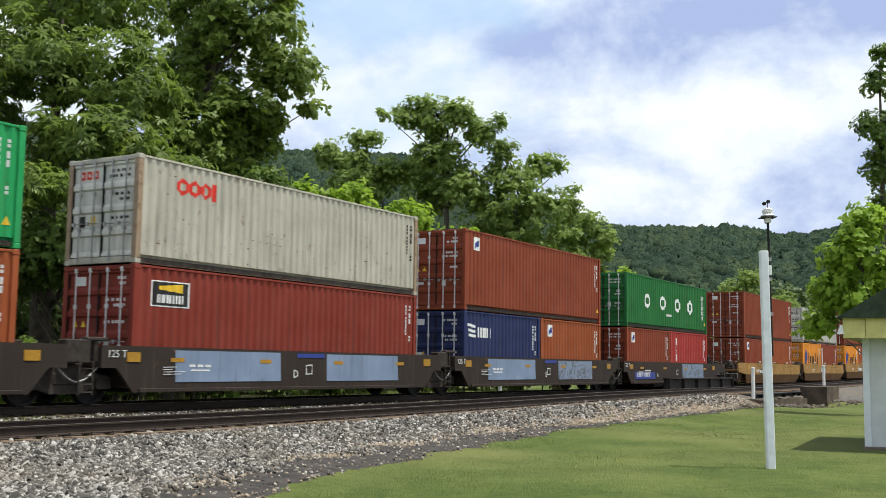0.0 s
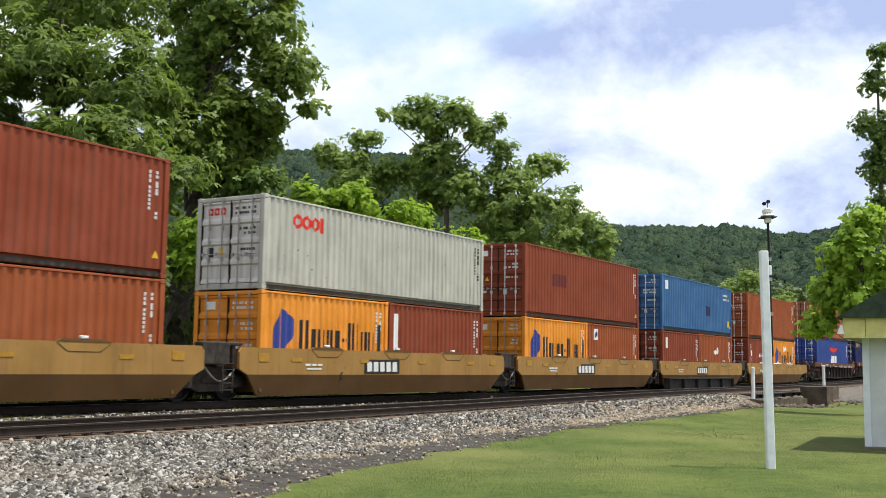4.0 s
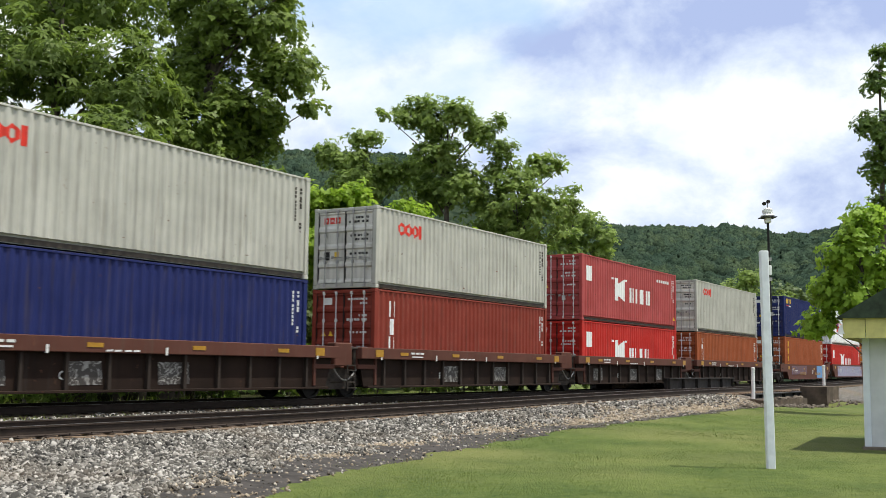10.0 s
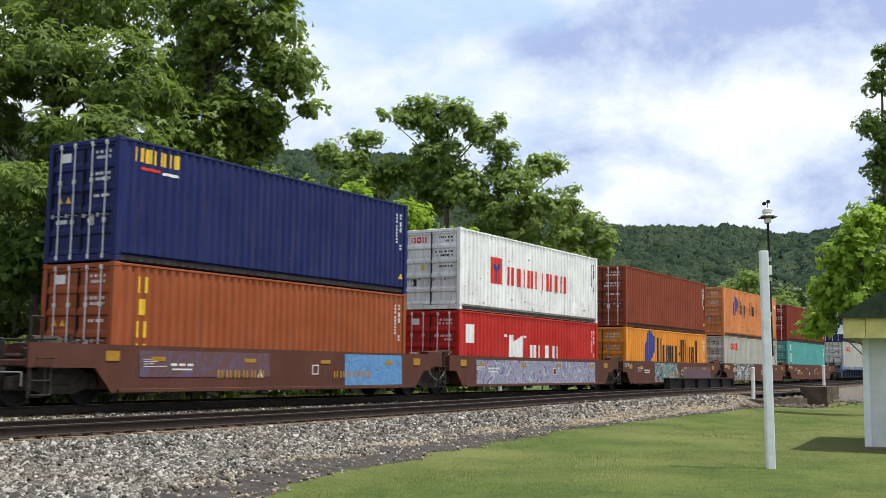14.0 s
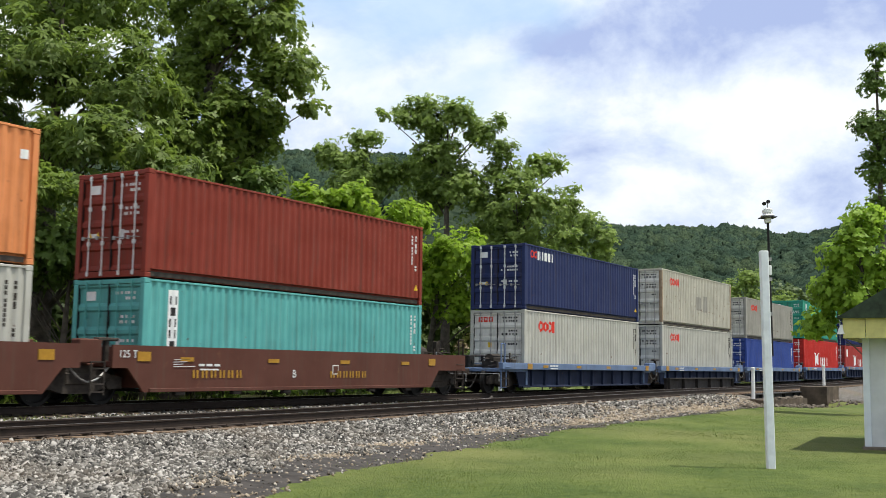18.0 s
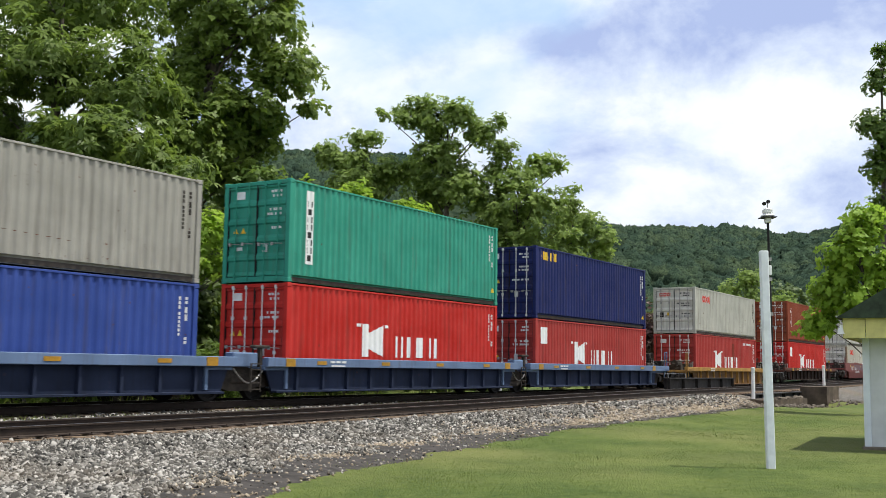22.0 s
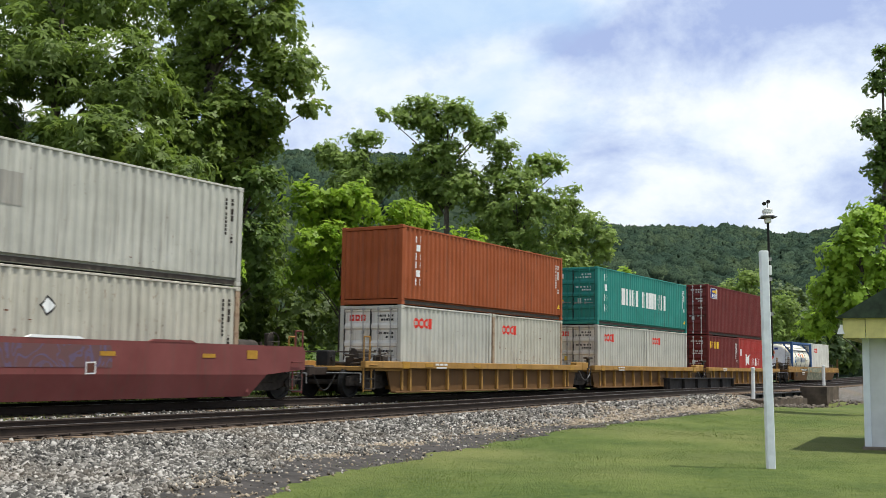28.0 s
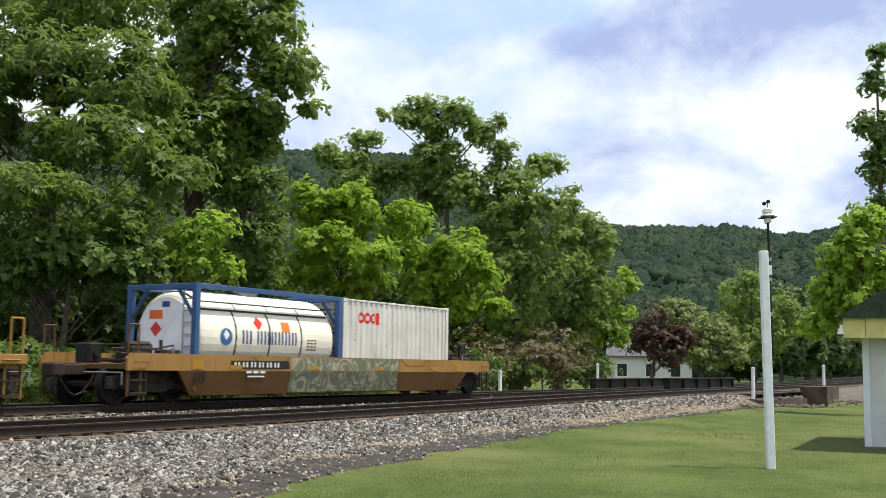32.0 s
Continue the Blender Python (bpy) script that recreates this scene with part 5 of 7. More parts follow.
patch(3, 0.3, 3.0, 0.66, 1.0, LOGO_BLUE, "blue band with number bars")
patch(14, 8.51, 11.56, 0.55, 1.46, SPRAY_BLUE, "bright blue spray-painted block")
patch(14, 0.6, 5.2, 0.8, 1.42, SPRAY_FAINT, "faint outlined spray lettering")
patch(15, 0.72, 11.26, 0.5, 1.4, SPRAY_PURPLE, "purple and white graffiti")
patch(16, 3.0, 6.5, 0.5, 1.46, SPRAY_TEAL, "black, white and teal graffiti")
patch(16, 7.3, 12.0, 0.6, 1.3, SPRAY_FAINT, "faded blue graffiti loops")
patch(17, 0.93, 5.28, 0.5, 1.5, SPRAY_MONO, "black and white graffiti")
patch(26, 1.25, 7.75, 1.0, 1.5, SPRAY_FAINT, "faded blue spray paint")
patch(30, 3.4, 8.68, 0.97, 1.32, SPRAY_GREY, "grey-green graffiti")
put("painted_patch", mesh_of("painted_patch", [slab([(3.42, -0.58), (8.75, -0.58), (8.66, -0.004), (3.4, -0.004)], -0.002, 0.003)]), SPRAY_GREY, WELL[30], "grey-green graffiti on the lower side", m=pose(0, -1.507, 0.95, 13.3, 0, 0))
patch(30, 1.0, 3.35, 1.0, 1.22, LOGO_BLACK, "black plate with number bars", "number_plate_band")
for i, xs in ((10, (0.8, 3.3, 6.0)), (12, (0.4, 4.6)), (11, (3.5, 7.0)), (12, (8.0,))):
    for a in xs:
        patch(i, a + 0.45, a + 1.5, 0.62, 1.15, CHALK, "chalky scribble", "scribble", y=-1.365)


for a, w in ((6.9, 1.0), (8.3, 1.5), (10.2, 0.9), (11.3, 0.7)):
    patch(9, a, a + w, 1.31, 1.48, SPRAY_SCRAWL, "white and black scrawl on the chord", "scribble", y=-1.556, slant=0.05)
for i in (9, 10, 11, 12, 13):
    for x in (-0.1, 3.1, 6.5, 12.25):
        patch(i, x, x + 0.07, 1.3, 1.49, BARS, "white edge strip", "edge_strip", y=-1.558, slant=0)
    for k, x in enumerate((4.7, 4.95, 5.25, 5.5)):
        patch(i, x, x + 0.2, 1.36, 1.41, BARS, "faded stencil bar", "stencil_bar", y=-1.558, slant=0)
for i, ch in ((9, "D"), (10, "C"), (11, "E"), (12, "B"), (13, "A")):
    WEB_LETTERS.append((i, ch))


def lettering(text, size):
    cu = bpy.data.curves.new("lettering", "FONT")
    cu.body, cu.size, cu.extrude = text, size, 0.003
    cu.resolution_u = 2
    tmp = bpy.data.objects.new("lettering", cu)
    scene.collection.objects.link(tmp)
    me = bpy.data.meshes.new_from_object(tmp.evaluated_get(bpy.context.evaluated_depsgraph_get()))
    bpy.data.objects.remove(tmp)
    bpy.data.curves.remove(cu)
    return me


def stencil(i, text, x, z, size, mat, y=-1.506):
    me = cached(("text", text, size), lambda: lettering(text, size))
    put("stencil", me, mat, WELL[i], "stencilled figures " + text, m=pose(x, y, z, 90, 0, 0))


for i, ch, x in ((1, "D", 5.55), (2, "E", 5.95), (3, "A", 3.25), (14, "A", 4.7), (18, "B", 5.2), (4, "A", 4.6), (5, "E", 3.2), (6, "D", 2.2), (7, "C", 3.0), (8, "B", 1.6)):
    stencil(i, ch, x, 0.72 if KINDS[CARS[i][1]]["zt"] > 1.55 else 0.78, 0.3, BARS if i in (1, 2, 3, 14, 18) else LOGO_BLACK)
for i, ch in WEB_LETTERS:
    stencil(i, ch, 3.6, 0.74, 0.28, BARS, y=-1.368)
for i in (0, 1, 2, 3, 16, 17, 18):
    stencil(i, "125 T", -0.95, 1.24, 0.24, BARS)
stencil(26, "40", 0.2, 0.98, 0.5, BARS)
stencil(30, "40", -0.35, 0.62, 0.5, LOGO_BLACK)
stencil(24, "40", 3.9, 0.62, 0.4, LOGO_BLACK, y=-1.368)
stencil(28, "40", 8.5, 0.62, 0.4, LOGO_BLACK, y=-1.368)
# black sign plates with pale bars on the yellow cars
for i, x in ((4, 2.3), (5, 4.4), (6, 4.3), (7, 4.6), (8, 1.9)):
    top = 1.32 if i in (5, 6, 7) else 1.2
    patch(i, x, x + 1.9, 0.88, top, LOGO_BLACK, "black sign plate", "sign_plate", slant=0.0)
    for k in range(5):
        patch(i, x + 0.14 + k * 0.34, x + 0.4 + k * 0.34, 0.95, top - 0.07, BARS, "pale bar on the sign", "sign_bar", y=-1.509, slant=0.06)
for i, x, mat in ((3, 0.5, BARS), (18, 1.4, LOGO_YELLOW), (18, 6.9, LOGO_YELLOW), (14, 3.2, YELLOWTAPE), (14, 8.0, YELLOWTAPE), (16, 5.0, LOGO_YELLOW), (30, 1.15, BARS), (26, 2.0, BARS)):
    for k in range(6):
        for dx in (0.0, 0.13):
            patch(i, x + k * 0.31 + dx, x + 0.07 + k * 0.31 + dx, 0.77 if i != 30 else 1.04, 0.97 if i != 30 else 1.18, YELLOWTAPE if mat is LOGO_YELLOW else mat, "painted number bar", "number_bar", y=-1.509, slant=0.02)
# well-top guides with bright edges on the yellow and purple-brown cars
for i in (4, 5, 6, 7, 8, 26):
    for k, x in enumerate((2.6, 6.2, 9.6)):
        bright = i == 26 and k == 1 or i == 8
        put("load_guide", cached("guide", lambda: mesh_of("load_guide", [slab([(-0.75, 0.0), (-0.6, 0.06), (0.6, 0.06), (0.75, 0.0)], -0.05, 0.05)])), WHITE if bright else CAR["ochre" if i < 9 else "oxide"], WELL[i], "raised load guide on the side", m=pose(x, -1.46, KINDS[CARS[i][1]]["zt"]))

# pressed trapezoid seams, tie-down rollers and small feet along the sides
for i in (4, 5, 6, 7, 8, 30):
    top = KINDS[CARS[i][1]]["zt"]
    for x in (2.6, 6.2, 9.6):
        seam = cached("guide_seam", lambda: mesh_of("guide_seam", [slab([(-0.75, 0.0), (-0.45, -0.2), (0.45, -0.2), (0.75, 0.0), (0.73, 0.0), (0.44, -0.185), (-0.44, -0.185), (-0.73, 0.0)], -0.004, 0.004)]))
        put("guide_seam", seam, DIRTY, WELL[i], "dark pressed seam", m=pose(x, -1.503, top - 0.02))
        if i != 30:
            put("load_roller", cached("roller", lambda: mesh_of("load_roller", [box(-0.1, -0.05, 0, 0.1, 0.05, 0.08, c=0.02)])), BARS, WELL[i], "worn pale roller", m=pose(x, -1.47, top + 0.055 if i != 30 else top))
for i in (14, 15, 16, 17, 18):
    for x in (1.0, 3.0, 5.0, 7.0, 9.0, 11.0):
        put("foot", cached("side_foot", lambda: mesh_of("foot", [box(-0.16, -0.08, 0, 0.16, 0.06, 0.1, c=0.02)])), DIRTY, WELL[i], m=pose(x, -1.44, 0.36))
for i in (1, 2, 3, 14, 15, 16, 17, 18, 26):
    z = 1.2 if i > 3 else 1.02
    for k in range(4):
        patch(i, 0.75, 1.05 + 0.14 * ((k * 7 + i) % 4), z - 0.055 * k, z + 0.025 - 0.055 * k, BARS, "faded stencil line", "stencil_line", y=-1.51, slant=0)
    patch(i, 7.0 if i > 3 else 6.1, 7.28 if i > 3 else 6.38, 0.86, 1.14, BARS, "small framed test plate", "test_plate", y=-1.508, slant=0)
    patch(i, 7.03 if i > 3 else 6.13, 7.25 if i > 3 else 6.35, 0.89, 1.11, CAR["brown"] if i > 3 else CAR["dark"], "dark face of the plate", "test_plate", y=-1.5105, slant=0)



# ---- the place: ground, railway, bridge ----
def wob(x, y, s):
    return noise.noise(Vector((x * s, y * s, 3.7)))


def creek(x, y):
    if abs(x - 56.7) > 12:
        return 0.0
    return 2.6 * math.exp(-((x - 56.7) / 3.6) ** 4) * max(0.0, min(1.0, (y - 10.6) / 1.4))


def ground_z(x, y):
    z = -0.5 + 0.05 * wob(x, y, 0.15)
    z += 0.12 * max(0, min(1, (y - 9) / 6))
    z -= creek(x, y)
    if y > 23:
        z += -0.15
    if x > 62:
        z -= 0.6 * max(0, min(1, (14.5 - y) / 4)) * max(0, min(1, (x - 62) / 4))
    return z


def sheet(name, xs, ys, zf):
    v = [(x, y, zf(x, y)) for x in xs for y in ys]
    n = len(ys)
    f = [(i * n + j, (i + 1) * n + j, (i + 1) * n + j + 1, i * n + j + 1) for i in range(len(xs) - 1) for j in range(n - 1)]
    me = bpy.data.meshes.new(name)
    me.from_pydata(v, [], f)
    me.shade_smooth()
    return me


def axis(lo, hi, step, far):
    a = [lo + step * i for i in range(int((hi - lo) / step) + 1)]
    out, s = [], step
    x = a[-1]
    while x < far:
        s *= 1.5
        x += s
        out.append(x)
    pre, s, x = [], step, a[0]
    while x > -far:
        s *= 1.5
        x -= s
        pre.append(x)
    return pre[::-1] + a + out


def grass_material():
    m, nt, b = nodes_of("mown_grass")
    n1 = noise_node(nt, 0.45, 6, 0.7)
    n2 = noise_node(nt, 7.0, 8, 0.75)
    n3 = noise_node(nt, 0.13, 3, 0.5)
    c1 = ramp(nt, n1.outputs[0], [(0.38, (0.034, 0.072, 0.015)), (0.62, (0.140, 0.170, 0.046))]).outputs[0]
    c2 = ramp(nt, n2.outputs[0], [(0.34, (0.034, 0.058, 0.013)), (0.70, (0.165, 0.190, 0.058))]).outputs[0]
    c = mixc(nt, 0.5, c1, c2)
    dry = ramp(nt, n3.outputs[0], [(0.46, (0, 0, 0)), (0.62, (0.45, 0.45, 0.45))]).outputs[0]
    nt.links.new(mixc(nt, dry, c, (0.20, 0.19, 0.075)), b.inputs["Base Color"])
    b.inputs["Roughness"].default_value, b.inputs["Specular IOR Level"].default_value = 0.9, 0.1
    bump(nt, b, n2.outputs[0], 0.8, 0.05)
    return m


def gravel_material(name="ballast_gravel", tint=(1, 1, 1)):
    m, nt, b = nodes_of(name)
    tc = nt.nodes.new("ShaderNodeTexCoord")
    vo = nt.nodes.new("ShaderNodeTexVoronoi")
    vo.inputs["Scale"].default_value = 20.0
    nt.links.new(tc.outputs["Object"], vo.inputs["Vector"])
    sep = nt.nodes.new("ShaderNodeSeparateColor")
    nt.links.new(vo.outputs["Color"], sep.inputs[0])
    t = lambda c: tuple(a * b_ for a, b_ in zip(c, tint))
    stones = ramp(nt, sep.outputs[0], [(0.0, t((0.025, 0.022, 0.020))), (0.5, t((0.105, 0.095, 0.083))), (1.0, t((0.30, 0.275, 0.245)))]).outputs[0]
    big = noise_node(nt, 0.35, 5)
    mud = ramp(nt, big.outputs[0], [(0.5, (0, 0, 0)), (0.72, (0.7, 0.7, 0.7))]).outputs[0]
    nt.links.new(mixc(nt, mud, stones, t((0.19, 0.135, 0.085))), b.inputs["Base Color"])
    b.inputs["Roughness"].default_value = 0.95
    bump(nt, b, vo.outputs["Distance"], 1.0, -0.05)
    return m


GRASS, GRAVEL = grass_material(), gravel_material()
DIRT = plain("dark_damp_soil", (0.046, 0.040, 0.036), 0.95, 0, 0.5, 3, 0.6)
STAINED = plain("brown_stained_concrete", (0.085, 0.062, 0.044), 0.9, 0, 0.6, 1.4, 0.6)
gx = axis(-12, 72, 0.75, 3200)
gy = axis(-6, 40, 0.75, 3200)
ground = put("ground", sheet("ground", gx, gy, ground_z), GRASS, kind="structure", label="mown green lawn with uneven colour")
tagged(ground, category="ground")


def toe(x):
    """Where the gravel ends and the lawn begins."""
    base = 12.9 - 5.4 * math.exp(-max(0, x - 6) / 12.5)
    return base + 0.3 * wob(x, 0, 0.7) + 0.15 * wob(x, 5, 2.3)


def bed_z(x, y):
    k = max(0, min(1, (y - toe(x)) / 2.5))
    z = ground_z(x, y) + 0.02 + 0.05 * k
    near = max(0, min(1, (y - 13.0) / 1.2))
    if y > 13.0:
        z = max(z, -0.36 + 0.16 * near + near_rise(x) * near * (1 if y < 18 else max(0, 1 - (y - 18) / 0.6)))
    if 18.3 < y < 22.6:
        z = max(z, -0.065)
    if y > 23.0:
        z = max(ground_z(x, y) + 0.03, z - 0.3 * (y - 23.0))
    return z + 0.015 * wob(x, y, 2.0) + rise(x)


def bed(name, x0, x1, rows, label):
    xs = [x0 + (x1 - x0) * i / int((x1 - x0) / 0.5) for i in range(int((x1 - x0) / 0.5) + 1)]
    v, f = [], []
    for x in xs:
        a = toe(x) if x < 55 else 12.6
        ys = [a + (24.5 - a) * j / rows for j in range(rows + 1)]
        v += [(x, ys[0], bed_z(x, ys[0]) - 0.12)] + [(x, y, bed_z(x, y)) for y in ys]
    n = rows + 2
    f = [(i * n + j, (i + 1) * n + j, (i + 1) * n + j + 1, i * n + j + 1) for i in range(len(xs) - 1) for j in range(n - 1)]
    me = bpy.data.meshes.new(name)
    me.from_pydata(v, [], f)
    me.shade_smooth()
    return tagged(put(name, me, GRAVEL, kind="structure", label=label), category="track bed")


bed("track_bed", -20, 50.8, 34, "broad bed of grey and tan crushed stone")
bed("track_bed", 62.4, 165, 16, "stone track bed beyond the bridge")


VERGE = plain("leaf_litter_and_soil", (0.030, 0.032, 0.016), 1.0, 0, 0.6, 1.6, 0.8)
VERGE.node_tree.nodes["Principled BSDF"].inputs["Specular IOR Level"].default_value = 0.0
vx = [-40 + 1.25 * i for i in range(76)]
vy = [24.2 + 0.8 * i for i in range(14)] + [36 + 3 * i for i in range(12)]
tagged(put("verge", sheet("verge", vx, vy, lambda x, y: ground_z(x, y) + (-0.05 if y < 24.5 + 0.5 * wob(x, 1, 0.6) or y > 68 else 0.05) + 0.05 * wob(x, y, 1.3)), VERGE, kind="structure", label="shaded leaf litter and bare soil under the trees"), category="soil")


def rail_profile():
    return [(-0.07, -0.175), (0.07, -0.175), (0.07, -0.163), (0.012, -0.145), (0.012, -0.04), (0.036, -0.03), (0.036, -0.004), (0.028, 0.0), (-0.028, 0.0), (-0.036, -0.004), (-0.036, -0.03), (-0.012, -0.04), (-0.012, -0.145), (-0.07, -0.163)]


def track(yc, zr, label, climb):
    root = new("railway_track")
    tagged(root, label=label, category="railway track", kind="structure", group="tracks")
    xs = [-620, -60, -20, 10, 15, 20, 26, 32, 38, 45, 50, 60, 75, 90, 105, 120, 140, 160, 700]
    for sy in (-1, 1):
        prof = rail_profile()
        v, f = [], []
        for x in xs:
            v += [(x, y, z + climb(x)) for y, z in prof]
        n = len(prof)
        for i in range(len(xs) - 1):
            f += [(i * n + j, (i + 1) * n + j, (i + 1) * n + (j + 1) % n, i * n + (j + 1) % n) for j in range(n)]
        put("rail", mesh_of("rail", [(v, f)]), RAIL_RUST, root, "rust-brown steel rail", m=pose(0, yc + sy * 0.7535, zr))
        hv, hf = [], []
        for x in xs:
            hv += [(x, -0.026, 0.002 + climb(x)), (x, 0.026, 0.002 + climb(x)), (x, 0.026, -0.003 + climb(x)), (x, -0.026, -0.003 + climb(x))]
        hf = [(4 * i + j, 4 * i + 4 + j, 4 * i + 4 + (j + 1) % 4, 4 * i + (j + 1) % 4) for i in range(len(xs) - 1) for j in range(4)]
        put("rail_head", mesh_of("rail_head", [(hv, hf)]), RAIL_TOP, root, "wheel-polished running surface", m=pose(0, yc + sy * 0.7535, zr))
    rnd = random.Random(int(yc))
    tie = cached("tie", lambda: mesh_of("sleeper", [box(-0.115, -1.3, -0.18, 0.115, 1.3, 0, c=0.015)]))
    plate = cached("plate", lambda: mesh_of("tie_plate", [box(-0.1, -0.18, 0, 0.1, 0.18, 0.02, c=0.004)] + [box(a - 0.012, b - 0.012, 0.02, a + 0.012, b + 0.012, 0.045) for a, b in ((-0.06, -0.1), (0.06, 0.1))]))
    x = 4.0
    while x < 130:
        s = put("sleeper", tie, TIMBER, root, m=pose(x, yc + rnd.uniform(-0.05, 0.05), zr - 0.195 + climb(x), 0, 0, rnd.uniform(-1.5, 1.5)))
        if x < 50:
            for sy in (-1, 1):
                put("tie_plate", plate, RAIL_RUST, s, m=pose(0, sy * 0.7535, 0.0))
        x += 0.5 + rnd.uniform(-0.02, 0.02)
    far = [box(a, yc - 1.3, zr - 0.37, a + 0.23, yc + 1.3, zr - 0.195) for a in [-60 + 0.5 * i for i in range(128)]]
    tagged(put("sleeper_row", mesh_of("sleeper_row", far), TIMBER, root), kind="stuff")
    return root


track(TRACK_Y, RAIL_Z, "main track with rusty rails on timber sleepers", rise)
track(NEAR_Y, NEAR_Z, "empty near track with rusty rails on timber sleepers", lambda x: rise(x) + near_rise(x))
FOUL = plain("oily_fouled_ballast", (0.045, 0.036, 0.028), 0.95, 0, 0.5, 6, 0.6)
fx = [-20 + 0.6 * i for i in range(118)]
fy = [14.65 + 0.3 * i for i in range(27)]
tagged(put("fouled_ballast", sheet("fouled_ballast", fx, fy, lambda x, y: bed_z(x, y) + (0.015 if 14.85 < y < 22.3 else -0.03)), FOUL, kind="structure", label="dark oily ballast along the rails"), category="track bed")


def plate_girder(x0, x1, y, z0, z1, label):
    root = new("bridge_girder")
    tagged(root, label=label, category="bridge", kind="structure", group="girders of the bridge")
    put("web", mesh_of("web", [box(x0, y - 0.02, z0, x1, y + 0.02, z1)]), GIRDER, root)
    for z in (z0, z1):
        put("flange", mesh_of("flange", [box(x0, y - 0.2, z - 0.025, x1, y + 0.2, z + 0.025, c=0.006)]), GIRDER, root)
    n = 5
    st = cached(("stiff", round(z1 - z0, 2)), lambda: mesh_of("stiffener", [box(-0.02, -0.17, 0.026, 0.02, 0.17, z1 - z0 - 0.026)]))
    for i in range(n + 1):
        put("stiffener", st, GIRDER, root, m=pose(x0 + 0.1 + (x1 - x0 - 0.2) * i / n, y, z0))
    return root


plate_girder(51.4, 62.3, 18.23, 0.05, 0.70, "black riveted plate girder between the tracks")
plate_girder(52.6, 63.4, 22.65, -0.2, 0.60, "black riveted plate girder on the far side")
plate_girder(50.8, 62.0, 14.2, -0.75, 0.02, "low black plate girder under the near track")
put("bridge_deck", mesh_of("bridge_deck", [box(50.6, 14.3, -0.42, 62.6, 18.7, -0.02), box(50.6, 18.7, -0.3, 62.6, 22.9, -0.03)]), TIMBER, kind="structure", label="open timber bridge deck")


def abutment(x0, x1, y0, y1, z0, z1, label):
    bm = bmesh.new()
    bmesh.ops.create_cube(bm, size=1)
    for v in bm.verts:
        v.co = Vector((x0 + (v.co.x + 0.5) * (x1 - x0), y0 + (v.co.y + 0.5) * (y1 - y0), z0 + (v.co.z + 0.5) * (z1 - z0)))
    bmesh.ops.subdivide_edges(bm, edges=bm.edges, cuts=5, use_grid_fill=True)
    for v in bm.verts:
        v.co += Vector((wob(v.co.x * 3, v.co.z * 3, 1), wob(v.co.y * 3, v.co.z * 3, 1), wob(v.co.x * 2, v.co.y * 2, 1))) * 0.035
    me = bpy.data.meshes.new("abutment")
    bm.to_mesh(me)
    bm.free()
    return tagged(put("abutment", me, STAINED if "stained" in label else CONCRETE, kind="structure", label=label), category="abutment")


abutment(61.9, 65.2, 14.1, 23.6, -3.2, -0.12, "weathered concrete bridge abutment")
abutment(61.1, 64.2, 12.7, 14.1, -2.6, 0.32, "stained concrete abutment wall by the creek")
abutment(49.2, 50.7, 13.3, 23.6, -3.2, -0.14, "weathered concrete bridge abutment, worn top")
abutment(49.0, 55.6, 12.5, 13.85, -2.4, -0.16, "low stained concrete wing wall beside the creek")


def marker_post(x, y, z0, z1):
    root = new("marker_post")
    tagged(root, label="white-painted round marker post with a cap", category="marker post", group="white marker posts by the bridge")
    put("post", mesh_of("post", [tube((0, 0, 0), (0, 0, z1 - z0 - 0.12), 0.085, 0.08, n=14)]), WHITE, root)
    put("cap", mesh_of("cap", [tube((0, 0, z1 - z0 - 0.12), (0, 0, z1 - z0 - 0.02), 0.1, 0.095, n=14), tube((0, 0, z1 - z0 - 0.02), (0, 0, z1 - z0), 0.095, 0.03, n=14)]), BARS, root, "dulled rounded cap")
    root.matrix_basis = pose(x, y, z0)


marker_post(49.9, 13.6, -0.19, 1.30)
marker_post(64.2, 13.5, 0.36, 1.50)
marker_post(55.5, 23.6, -0.25, 1.42)
marker_post(44.2, 23.6, -0.3, 1.0)

